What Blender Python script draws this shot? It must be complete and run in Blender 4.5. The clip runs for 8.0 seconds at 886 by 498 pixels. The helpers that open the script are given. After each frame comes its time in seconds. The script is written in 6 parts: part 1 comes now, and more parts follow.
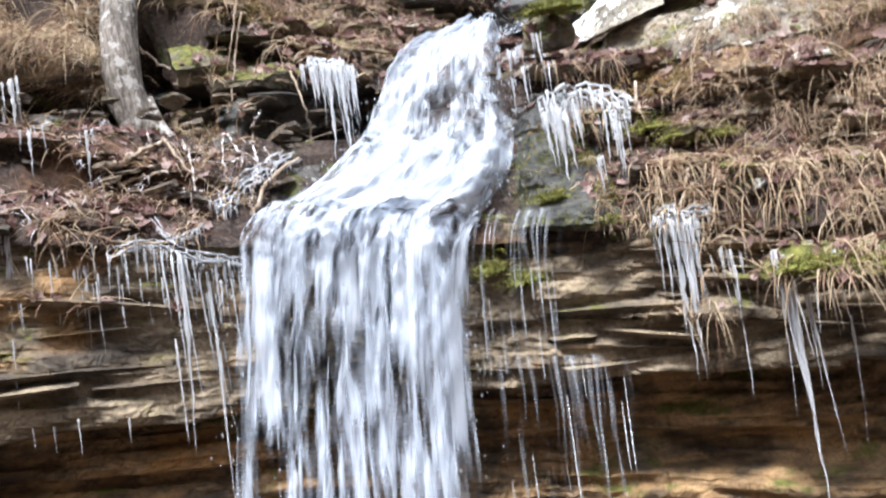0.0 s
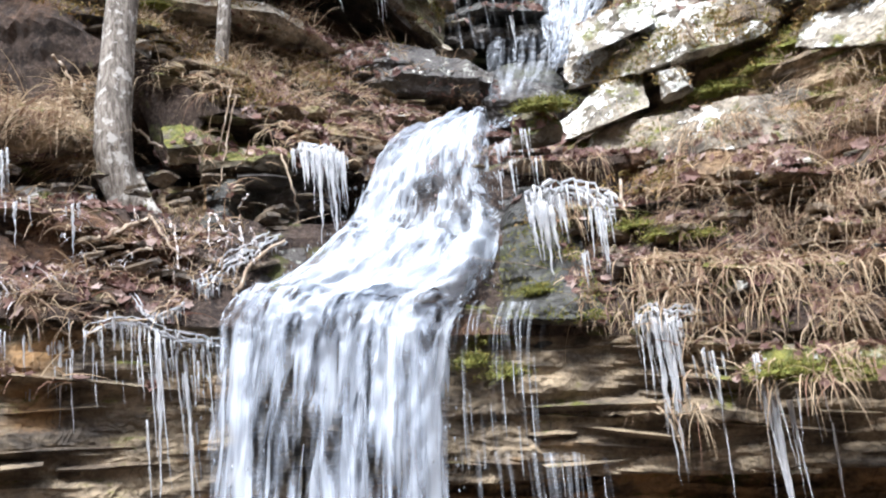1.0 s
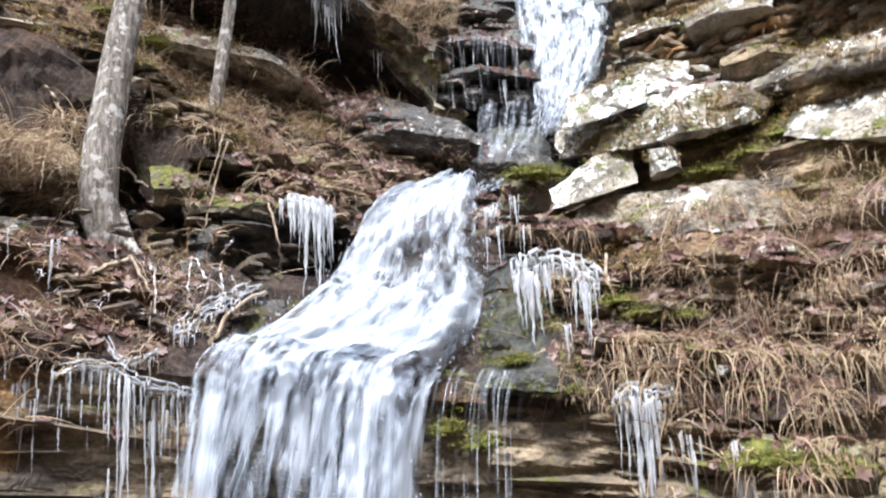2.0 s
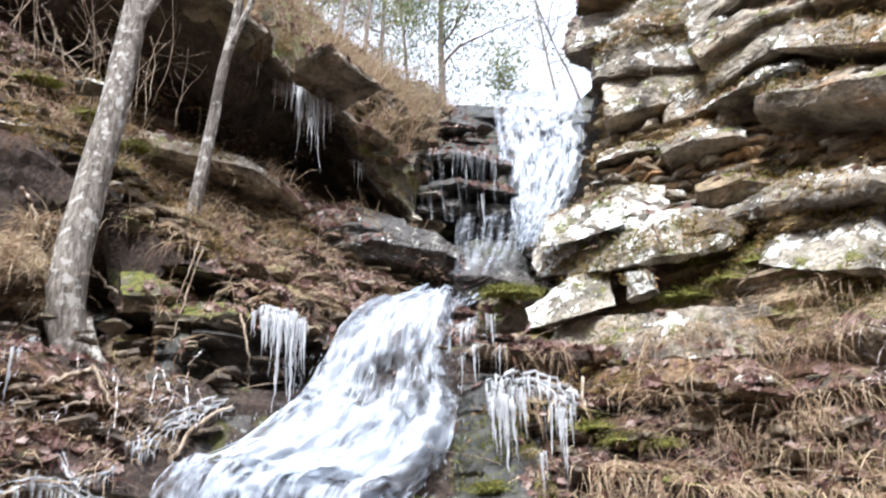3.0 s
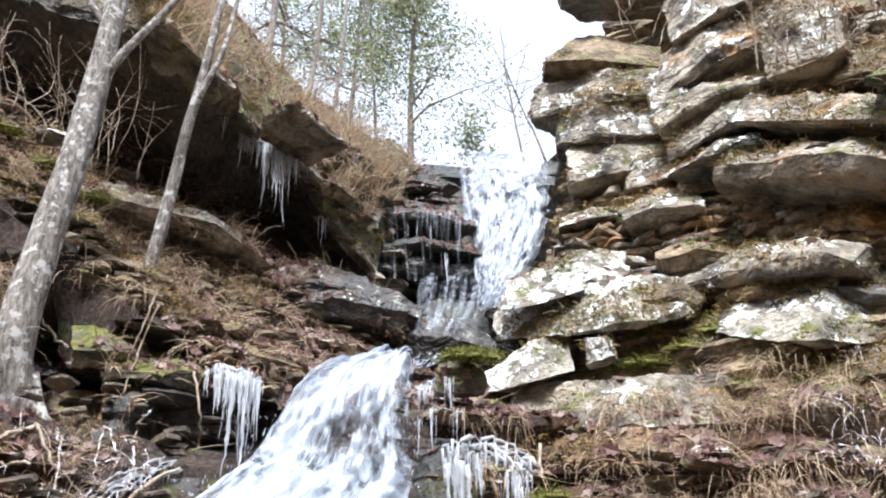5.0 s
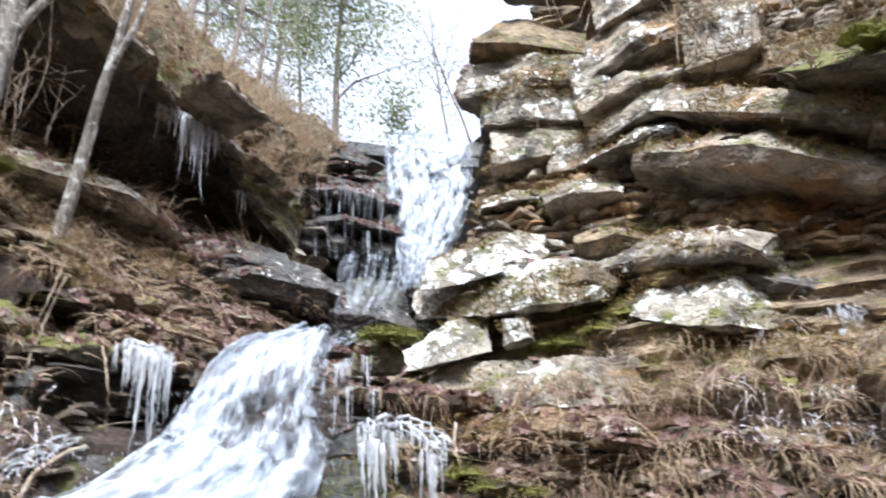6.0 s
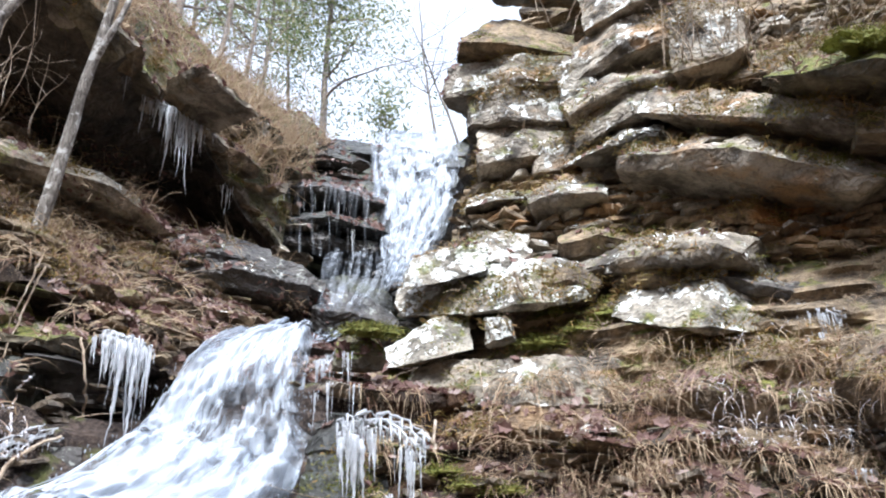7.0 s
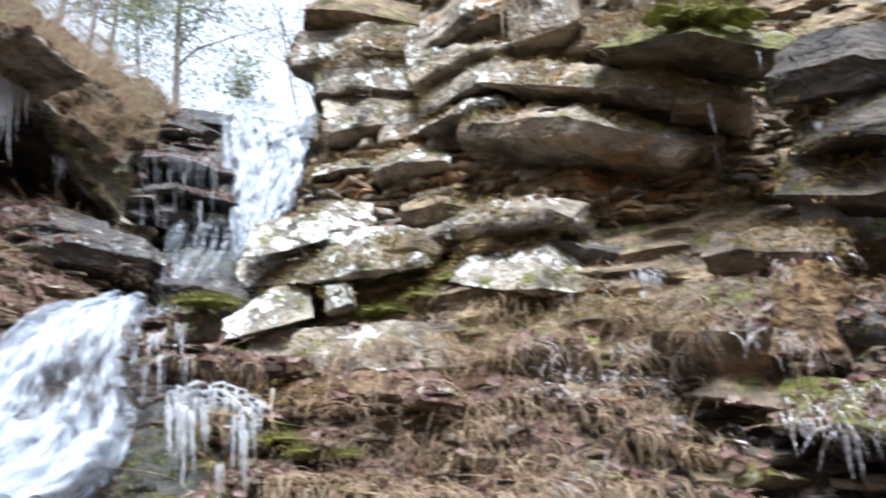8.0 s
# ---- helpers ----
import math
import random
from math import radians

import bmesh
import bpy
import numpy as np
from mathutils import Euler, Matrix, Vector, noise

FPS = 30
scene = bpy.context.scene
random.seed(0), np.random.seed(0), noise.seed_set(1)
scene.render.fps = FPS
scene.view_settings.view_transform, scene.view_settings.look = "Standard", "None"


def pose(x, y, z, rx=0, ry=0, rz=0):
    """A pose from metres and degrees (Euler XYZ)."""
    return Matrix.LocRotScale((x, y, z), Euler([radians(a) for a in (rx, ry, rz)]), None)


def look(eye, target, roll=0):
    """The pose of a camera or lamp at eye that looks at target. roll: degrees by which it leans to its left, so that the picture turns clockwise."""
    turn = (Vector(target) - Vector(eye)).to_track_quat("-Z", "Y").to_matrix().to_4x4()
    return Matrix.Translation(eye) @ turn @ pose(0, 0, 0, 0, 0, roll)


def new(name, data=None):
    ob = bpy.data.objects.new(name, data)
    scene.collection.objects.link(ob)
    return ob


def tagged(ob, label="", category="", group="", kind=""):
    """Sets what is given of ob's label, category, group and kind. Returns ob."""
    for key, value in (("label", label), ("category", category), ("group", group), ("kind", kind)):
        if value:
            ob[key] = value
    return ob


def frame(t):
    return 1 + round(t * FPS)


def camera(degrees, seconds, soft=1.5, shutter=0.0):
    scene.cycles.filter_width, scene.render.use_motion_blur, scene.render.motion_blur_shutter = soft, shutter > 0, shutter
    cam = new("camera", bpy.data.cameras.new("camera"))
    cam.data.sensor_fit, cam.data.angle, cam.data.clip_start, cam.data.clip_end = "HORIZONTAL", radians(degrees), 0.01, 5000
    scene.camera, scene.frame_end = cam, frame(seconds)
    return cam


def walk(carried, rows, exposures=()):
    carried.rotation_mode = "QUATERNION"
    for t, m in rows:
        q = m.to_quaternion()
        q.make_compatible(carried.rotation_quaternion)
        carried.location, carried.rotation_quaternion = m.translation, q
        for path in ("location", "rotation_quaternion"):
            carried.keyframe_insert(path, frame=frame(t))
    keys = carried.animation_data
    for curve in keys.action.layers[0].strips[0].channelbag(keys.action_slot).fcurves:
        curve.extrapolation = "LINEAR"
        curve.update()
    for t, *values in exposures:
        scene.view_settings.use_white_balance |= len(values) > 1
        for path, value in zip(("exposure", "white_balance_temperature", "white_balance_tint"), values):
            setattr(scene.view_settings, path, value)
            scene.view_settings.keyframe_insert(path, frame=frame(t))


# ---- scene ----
cam = camera(55.7, 8.0, soft=2.0, shutter=0.5)
PATH = [
    (0.0, (0.0, -0.0, 1.6), (0.0273, 1.9924, 1.7722), -9.03),
    (0.5, (0.002, 0.004, 1.595), (0.0603, 1.9824, 1.8832), -7.56),
    (1.0, (-0.015, 0.008, 1.625), (0.0847, 1.9719, 1.9906), -6.92),
    (2.3, (-0.095, 0.061, 1.735), (0.0832, 1.98, 2.2693), -2.04),
    (2.5, (-0.106, 0.079, 1.757), (0.0759, 1.9837, 2.3398), -1.52),
    (3.0, (-0.088, 0.074, 1.815), (0.1495, 1.9279, 2.5254), -1.88),
    (3.5, (-0.081, 0.059, 1.848), (0.1951, 1.892, 2.5988), -1.86),
    (4.0, (-0.068, 0.05, 1.89), (0.2083, 1.8699, 2.6722), -1.13),
    (4.2, (-0.072, 0.058, 1.882), (0.2148, 1.8625, 2.6959), -1.1),
    (5.5, (-0.039, 0.068, 1.855), (0.3262, 1.8503, 2.6847), -1.98),
    (6.0, (-0.033, 0.074, 1.86), (0.4619, 1.8475, 2.6414), -2.11),
    (6.5, (-0.003, 0.096, 1.827), (0.5929, 1.8495, 2.5811), -1.59),
    (7.0, (-0.006, 0.084, 1.833), (0.5192, 1.8473, 2.6172), -1.46),
    (7.5, (0.031, 0.046, 1.801), (0.5817, 1.8031, 2.5807), -2.68),
    (7.6, (0.052, 0.04, 1.796), (0.632, 1.7916, 2.5691), -3.03),
    (7.7, (0.098, 0.029, 1.786), (0.7414, 1.765, 2.5434), -3.8),
    (7.8, (0.141, 0.019, 1.777), (0.8454, 1.7377, 2.5179), -4.51),
    (7.9, (0.184, 0.008, 1.767), (0.9488, 1.7085, 2.4916), -5.2),
    (8.0, (0.22, -0.0, 1.759), (1.0335, 1.6831, 2.4694), -5.75),
]
EXPOSURES = [(0.0, 1.66, 5800, 11), (3.0, 1.55, 5850, 11), (6.0, 1.54, 5650, 10), (8.0, 1.44, 5600, 10)]
walk(cam, [(t, look(e, g, roll)) for t, e, g, roll in PATH], EXPOSURES)

# ---- light ----
world = bpy.data.worlds.new("sky")
scene.world = world
world.use_nodes = True
wn, wl = world.node_tree.nodes, world.node_tree.links
wn.clear()
sky = wn.new("ShaderNodeTexSky")
sky.sky_type = 'NISHITA'
sky.sun_disc = False
sky.sun_elevation = radians(62)
sky.sun_rotation = radians(-163)
sky.air_density, sky.dust_density, sky.ozone_density = 1.0, 5.0, 0.5
pale = wn.new("ShaderNodeHueSaturation")
pale.inputs["Saturation"].default_value = 0.35
back = wn.new("ShaderNodeBackground")
back.inputs["Strength"].default_value = 0.15
wout = wn.new("ShaderNodeOutputWorld")
wl.new(sky.outputs[0], pale.inputs["Color"])
haze = wn.new("ShaderNodeMix")
haze.data_type = 'RGBA'
haze.inputs[0].default_value = 0.6
haze.inputs[7].default_value = (4.1, 4.3, 4.75, 1)
wl.new(pale.outputs[0], haze.inputs[6])
wl.new(haze.outputs[2], back.inputs["Color"])
wl.new(back.outputs[0], wout.inputs[0])
sun_data = bpy.data.lights.new("sun", 'SUN')
sun_data.energy = 3.0
sun_data.angle = radians(9)
sun_data.color = (1.0, 0.955, 0.90)
sun = new("sun", sun_data)
sun.matrix_world = look((-2.5, -4.2, 26), (1, 7, 4))

# ---- materials ----


class Nodes:
    """Short hand for building a node material."""

    def __init__(self, name):
        self.mat = bpy.data.materials.new(name)
        self.mat.use_nodes = True
        self.tree = self.mat.node_tree
        self.bsdf = self.tree.nodes["Principled BSDF"]
        self.out = self.tree.nodes["Material Output"]
        self.geo = self.add("ShaderNodeNewGeometry")
        self.pos = self.geo.outputs["Position"]

    def add(self, kind):
        return self.tree.nodes.new(kind)

    def link(self, a, b):
        if isinstance(a, (int, float)):
            b.default_value = a
        elif isinstance(a, tuple):
            b.default_value = (*a, 1.0)
        else:
            self.tree.links.new(a, b)

    def scaled(self, sx, sy, sz, rot=(0, 0, 0)):
        n = self.add("ShaderNodeMapping")
        n.inputs["Scale"].default_value = (sx, sy, sz)
        n.inputs["Rotation"].default_value = [radians(a) for a in rot]
        self.link(self.pos, n.inputs["Vector"])
        return n.outputs[0]

    def noise(self, scale, detail=5.0, rough=0.6, vec=None, distort=0.0):
        n = self.add("ShaderNodeTexNoise")
        n.inputs["Scale"].default_value = scale
        n.inputs["Detail"].default_value = detail
        n.inputs["Roughness"].default_value = rough
        n.inputs["Distortion"].default_value = distort
        self.link(vec if vec is not None else self.pos, n.inputs["Vector"])
        return n.outputs["Fac"]

    def cells(self, scale, vec=None, feature='F1'):
        n = self.add("ShaderNodeTexVoronoi")
        n.feature = feature
        n.inputs["Scale"].default_value = scale
        self.link(vec if vec is not None else self.pos, n.inputs["Vector"])
        return n.outputs["Distance"]

    def ramp(self, fac, a, b, lo=0.0, hi=1.0):
        n = self.add("ShaderNodeMapRange")
        n.interpolation_type = 'SMOOTHSTEP'
        for k, v in zip(("From Min", "From Max", "To Min", "To Max"), (a, b, lo, hi)):
            n.inputs[k].default_value = v
        self.link(fac, n.inputs["Value"])
        return n.outputs[0]

    def math(self, op, a, b):
        n = self.add("ShaderNodeMath")
        n.operation = op
        self.link(a, n.inputs[0])
        self.link(b, n.inputs[1])
        return n.outputs[0]

    def mix(self, fac, a, b):
        n = self.add("ShaderNodeMix")
        n.data_type = 'RGBA'
        self.link(fac, n.inputs[0])
        self.link(a, n.inputs[6])
        self.link(b, n.inputs[7])
        return n.outputs[2]

    def up(self):
        n = self.add("ShaderNodeSeparateXYZ")
        self.link(self.geo.outputs["Normal"], n.inputs[0])
        return n.outputs["Z"]

    def bump(self, height, strength, distance):
        n = self.add("ShaderNodeBump")
        n.inputs["Strength"].default_value = strength
        n.inputs["Distance"].default_value = distance
        self.link(height, n.inputs["Height"])
        self.link(n.outputs[0], self.bsdf.inputs["Normal"])

    def done(self, color, rough, metal=0.0):
        self.link(color, self.bsdf.inputs["Base Color"])
        self.link(rough, self.bsdf.inputs["Roughness"])
        self.bsdf.inputs["Metallic"].default_value = metal
        return self.mat


def rock(name, dark, light, stain, stain_at=0.6, lichen=0.0, moss=0.0, rough=0.85, beds=1.0):
    """Bedded sandstone: banded along its beds, stained, with pale lichen and moss on upper faces."""
    n = Nodes(name)
    dark = tuple(v * 0.72 for v in dark)
    bed = n.noise(1.0, 6, 0.62, n.scaled(3.2, 3.2, 13.0, (0, 6, 0)), 0.5)
    blot = n.noise(3.1, 7, 0.66)
    grain = n.noise(38.0, 6, 0.72)
    tone = n.ramp(n.math('ADD', n.math('MULTIPLY', bed, 0.26 * beds), n.math('MULTIPLY', blot, 1.0 - 0.26 * beds)), 0.36, 0.64)
    col = n.mix(tone, dark, light)
    rnd = n.add("ShaderNodeObjectInfo").outputs["Random"]
    col = n.mix(n.ramp(rnd, 0.3, 1.0, 0.0, 0.42), col, dark)
    st = n.ramp(n.noise(1.1, 5, 0.6, n.scaled(1, 1, 2.4)), stain_at, stain_at + 0.12)
    col = n.mix(n.math('MULTIPLY', st, 0.75), col, stain)
    col = n.mix(n.ramp(grain, 0.45, 0.75, 0.0, 0.55), col, tuple(v * 0.35 for v in dark))
    bent = n.add("ShaderNodeVectorMath")
    bent.operation = 'ADD'
    n.link(n.scaled(1.0, 1.0, 2.6), bent.inputs[0])
    wob = n.add("ShaderNodeTexNoise")
    wob.inputs["Scale"].default_value = 4.0
    n.link(n.pos, wob.inputs["Vector"])
    n.link(wob.outputs["Color"], bent.inputs[1])
    crack = n.cells(2.2, bent.outputs[0], 'DISTANCE_TO_EDGE')
    col = n.mix(n.ramp(crack, 0.0, 0.02, 0.5, 0.0), col, tuple(v * 0.3 for v in dark))
    if lichen:
        big, mid, fine = n.noise(1.7, 4, 0.6), n.noise(7.5, 3, 0.55), n.noise(34.0, 3, 0.6)
        upl = n.ramp(n.up(), -0.55, 0.05)
        spread = n.math('ADD', n.math('MULTIPLY', big, 0.45), n.math('ADD', n.math('MULTIPLY', mid, 0.42), n.math('MULTIPLY', fine, 0.13)))
        lic = n.math('MULTIPLY', n.ramp(spread, 0.60 - 0.115 * lichen, 0.625 - 0.115 * lichen), upl)
        thin = n.math('MULTIPLY', n.ramp(n.math('ADD', n.math('MULTIPLY', mid, 0.5), n.math('MULTIPLY', fine, 0.5)), 0.56, 0.60), n.ramp(n.up(), -0.3, 0.3, 0.0, 0.55))
        col = n.mix(thin, col, (0.42, 0.43, 0.37))
        col = n.mix(lic, col, n.mix(n.ramp(fine, 0.38, 0.66), (0.50, 0.51, 0.46), (0.83, 0.83, 0.79)))
    if moss:
        m1 = n.noise(3.2, 6, 0.7)
        m = n.math('MULTIPLY', n.ramp(m1, 0.62 - 0.25 * moss, 0.72 - 0.25 * moss), n.ramp(n.up(), -0.05, 0.55))
        col = n.mix(m, col, n.mix(n.ramp(n.noise(22, 4), 0.3, 0.7), (0.05, 0.06, 0.01), (0.17, 0.165, 0.028)))
    chips = n.cells(6.5, bent.outputs[0])
    n.bump(n.math('ADD', n.math('ADD', n.math('MULTIPLY', bed, 0.45 * beds), n.math('MULTIPLY', chips, 0.7)), n.math('ADD', n.math('MULTIPLY', blot, 0.8), n.math('MULTIPLY', grain, 0.35))), 0.9, 0.042)
    return n.done(col, rough)


GREY = rock("grey_sandstone", (0.09, 0.075, 0.058), (0.47, 0.405, 0.31), (0.36, 0.21, 0.09), 0.56, lichen=0.38, moss=0.3, beds=0.6)
BROWN = rock("brown_sandstone", (0.065, 0.048, 0.033), (0.37, 0.275, 0.165), (0.38, 0.21, 0.075), 0.60, moss=0.4)
OCHRE = rock("ochre_sandstone", (0.10, 0.062, 0.035), (0.44, 0.29, 0.15), (0.46, 0.21, 0.06), 0.55, moss=0.15)
LICHEN = rock("lichened_sandstone", (0.10, 0.088, 0.068), (0.40, 0.355, 0.28), (0.26, 0.19, 0.11), 0.66, lichen=0.66, moss=0.3, beds=0.5)
MOSSY = rock("mossy_sandstone", (0.06, 0.052, 0.036), (0.26, 0.22, 0.145), (0.18, 0.14, 0.07), 0.6, lichen=0.1, moss=0.9)
DARK = rock("wet_dark_sandstone", (0.026, 0.023, 0.021), (0.115, 0.10, 0.085), (0.08, 0.055, 0.03), 0.6, lichen=0.05, rough=0.45)
STRATA = rock("layered_ledge_rock", (0.075, 0.06, 0.045), (0.37, 0.29, 0.185), (0.32, 0.18, 0.065), 0.55, moss=0.25, beds=1.5)
DAMP = rock("damp_brown_rock", (0.045, 0.034, 0.024), (0.24, 0.18, 0.115), (0.26, 0.15, 0.06), 0.58, moss=0.3, beds=1.4, rough=0.6)
UNDER = rock("undercut_rock", (0.06, 0.042, 0.026), (0.42, 0.265, 0.12), (0.38, 0.19, 0.05), 0.54, moss=0.35, beds=1.9, rough=0.6)
# Joint rock, darkened so its colour also carries shade under roof and east cliff.
JOINT_SHADE = rock("joint_and_shade_rock", (0.020, 0.017, 0.014), (0.11, 0.088, 0.064), (0.15, 0.085, 0.04), 0.6, moss=0.2, rough=0.7)
WETBED = rock("wet_mossy_sandstone", (0.026, 0.027, 0.025), (0.080, 0.078, 0.066), (0.06, 0.065, 0.03), 0.5, moss=0.2, rough=0.45)


def soil_material():
    n = Nodes("leafy_soil")
    a, b = n.noise(7, 6, 0.7), n.noise(30, 5, 0.75)
    col = n.mix(n.ramp(a, 0.35, 0.65), (0.020, 0.013, 0.010), (0.07, 0.046, 0.033))
    col = n.mix(n.ramp(b, 0.45, 0.65), col, (0.13, 0.092, 0.07))
    col = n.mix(n.ramp(n.noise(2.0, 5), 0.60, 0.68), col, (0.12, 0.125, 0.035))
    col = n.mix(n.ramp(n.noise(1.3, 5), 0.50, 0.62, 0.0, 0.75), col, n.mix(n.ramp(b, 0.35, 0.65), (0.07, 0.033, 0.014), (0.18, 0.09, 0.036)))
    n.bump(n.math('ADD', a, b), 1.0, 0.06)
    return n.done(col, 0.95)


SOIL = soil_material()


def bark_material(name, dark, light, patch):
    n = Nodes(name)
    a = n.noise(1.0, 6, 0.7, n.scaled(40, 40, 9))
    b = n.noise(13.0, 5, 0.65)
    col = n.mix(n.ramp(a, 0.35, 0.65), dark, light)
    col = n.mix(n.ramp(n.noise(5.0, 4, 0.6), 0.54, 0.66, 0, 0.7), col, dark)
    col = n.mix(n.ramp(b, 0.52, 0.62, 0, 0.8), col, patch)
    n.bump(a, 0.8, 0.02)
    return n.done(col, 0.9)


BARK = bark_material("pale_bark", (0.08, 0.066, 0.052), (0.31, 0.275, 0.235), (0.56, 0.54, 0.50))
TWIG = bark_material("twig_bark", (0.20, 0.14, 0.09), (0.45, 0.36, 0.26), (0.5, 0.44, 0.36))
FARBARK = bark_material("far_bark", (0.16, 0.13, 0.11), (0.30, 0.26, 0.22), (0.36, 0.33, 0.29))


def blade_material(name, a, b, c, through_light=0.35):
    n = Nodes(name)
    isl = n.geo.outputs["Random Per Island"]
    col = n.mix(n.ramp(isl, 0.0, 0.6), a, b)
    col = n.mix(n.ramp(isl, 0.6, 1.0), col, c)
    n.done(col, 0.8)
    t = n.add("ShaderNodeBsdfTranslucent")
    n.link(col, t.inputs["Color"])
    m = n.add("ShaderNodeMixShader")
    m.inputs[0].default_value = through_light
    n.link(n.bsdf.outputs[0], m.inputs[1])
    n.link(t.outputs[0], m.inputs[2])
    n.link(m.outputs[0], n.out.inputs["Surface"])
    return n.mat


STRAW = blade_material("dry_grass", (0.31, 0.215, 0.13), (0.50, 0.395, 0.26), (0.21, 0.115, 0.075))
LEAF = blade_material("fallen_leaves", (0.095, 0.045, 0.038), (0.21, 0.125, 0.102), (0.40, 0.31, 0.275))
CEDAR = blade_material("evergreen_leaves", (0.11, 0.14, 0.06), (0.20, 0.225, 0.11), (0.36, 0.33, 0.19), 0.55)
MOSS = blade_material("moss_tufts", (0.075, 0.09, 0.014), (0.16, 0.165, 0.026), (0.24, 0.20, 0.045), 0.15)
OLIVE = blade_material("dry_moss", (0.13, 0.10, 0.025), (0.24, 0.18, 0.055), (0.34, 0.19, 0.07), 0.15)


def frost_material():
    n = Nodes("frosted_wood")
    a = n.noise(26, 4, 0.6)
    return n.done(n.mix(n.ramp(a, 0.44, 0.60), (0.26, 0.19, 0.14), (0.66, 0.66, 0.69)), 0.4)


FROST = frost_material()


def ice_material():
    n = Nodes("ice")
    b = n.noise(1.0, 4, 0.6, n.scaled(55, 55, 14))
    n.done(n.mix(n.ramp(b, 0.3, 0.7), (0.78, 0.81, 0.85), (0.95, 0.96, 0.97)), 0.10)
    n.bsdf.inputs["Transmission Weight"].default_value = 0.64
    n.bsdf.inputs["IOR"].default_value = 1.31
    n.bump(b, 0.5, 0.02)
    return n.mat


ICE = ice_material()


def water_material(name, coarse, fine, open_at, soft_edge=0.15, denser=0.0, twist=0.35, shift=0.0, most=0.92, rim=(0.02, 0.30), white=(0.40, 0.62), thin=None):
    """Falling water: soft white filaments along its fall, bluish between, with clear gaps."""
    n = Nodes(name)
    uv = n.add("ShaderNodeUVMap").outputs[0]
    sep = n.add("ShaderNodeSeparateXYZ")
    n.link(uv, sep.inputs[0])

    def streak(scale, bend, detail):
        mp = n.add("ShaderNodeMapping")
        mp.inputs["Location"].default_value = (shift, shift * 2.3, 0)
        mp.inputs["Scale"].default_value = scale
        n.link(uv, mp.inputs["Vector"])
        return n.noise(1.0, detail, 0.5, mp.outputs[0], bend)

    a, f = streak(coarse, twist, 3), streak(fine, twist, 3)
    h = n.math('ADD', n.math('MULTIPLY', a, 0.66), n.math('MULTIPLY', f, 0.34))
    h = n.math('ADD', h, n.math('MULTIPLY', sep.outputs["Y"], denser))
    cover = h
    if thin:
        du = n.math('MULTIPLY', n.math('SUBTRACT', sep.outputs["X"], thin[0]), 1 / thin[2])
        dv = n.math('MULTIPLY', n.math('SUBTRACT', sep.outputs["Y"], thin[1]), 1 / thin[3])
        r2 = n.math('ADD', n.math('MULTIPLY', du, du), n.math('MULTIPLY', dv, dv))
        cover = n.math('SUBTRACT', h, n.ramp(r2, 0.0, 1.0, 0.15, 0.0))
    n.done(n.mix(n.ramp(h, *white), (0.44, 0.50, 0.60), (0.66, 0.71, 0.775)), 0.4)
    n.bump(h, 0.2, 0.03)
    side = n.math('MINIMUM', sep.outputs["X"], n.math('SUBTRACT', 1.0, sep.outputs["X"]))
    side = n.ramp(n.math('ADD', side, n.math('MULTIPLY', n.math('SUBTRACT', h, 0.5), 0.8)), *rim)
    t = n.add("ShaderNodeBsdfTransparent")
    m = n.add("ShaderNodeMixShader")
    n.link(n.math('MULTIPLY', side, n.ramp(cover, open_at, open_at + soft_edge, 0.0, most)), m.inputs[0])
    glow = n.add("ShaderNodeBsdfTranslucent")
    glow.inputs["Color"].default_value = (0.45, 0.50, 0.57, 1)
    body = n.add("ShaderNodeMixShader")
    body.inputs[0].default_value = 0.3
    n.link(n.bsdf.outputs[0], body.inputs[1])
    n.link(glow.outputs[0], body.inputs[2])
    n.link(t.outputs[0], m.inputs[1])
    n.link(body.outputs[0], m.inputs[2])
    n.link(m.outputs[0], n.out.inputs["Surface"])
    return n.mat


FOAM = [water_material("white_water", (5.5, 4.0, 1), (26, 13, 1), 0.28 + 0.05 * k, 0.30, 0.05, 0.7, s, 0.92, (0.0, 0.22), (0.26, 0.52), (0.62, 0.55, 0.40, 0.40)) for k, s in enumerate((0.0, 3.7))]
CURTAIN = [water_material("falling_water", (7, 1.5, 1), (24, 4.5, 1), 0.40 + 0.03 * k, 0.16, -0.09, 0.5, 2.9 * k, 0.84, (-0.08, 0.10), (0.34, 0.66)) for k in range(3)]
TOPFOAM = water_material("spilling_water", (5, 3, 1), (18, 9, 1), 0.38, 0.2, -0.20, 0.4, 1.3, 0.9, (-0.08, 0.08))
STEPPED = [water_material("stepped_water", (11, 11, 1), (36, 20, 1), 0.35 + 0.07 * k, 0.26, 0.03, 0.3, 2.2 * k, 0.78, (-0.06, 0.22), (0.28, 0.58)) for k in range(2)]
TONGUE = water_material("tongue_water", (1.2, 5, 1), (4, 12, 1), 0.40, 0.22, 0.0, 0.5, 0.0, 0.7, (0.05, 0.45))
VEIL = water_material("thin_water", (16, 0.6, 1), (44, 1.6, 1), 0.51, 0.18, -0.02, 0.25, 0.7, 0.30, (-0.05, 0.15))
TRICKLE = water_material("trickling_water", (9, 1.6, 1), (30, 4.0, 1), 0.44, 0.26, 0.0, 0.6, 1.9, 0.34, (-0.05, 0.12), (0.36, 0.62))
WISP = water_material("wisp_water", (17, 0.5, 1), (40, 1.2, 1), 0.53, 0.16, 0.0, 0.25, 0.7, 0.42, (-0.05, 0.15))


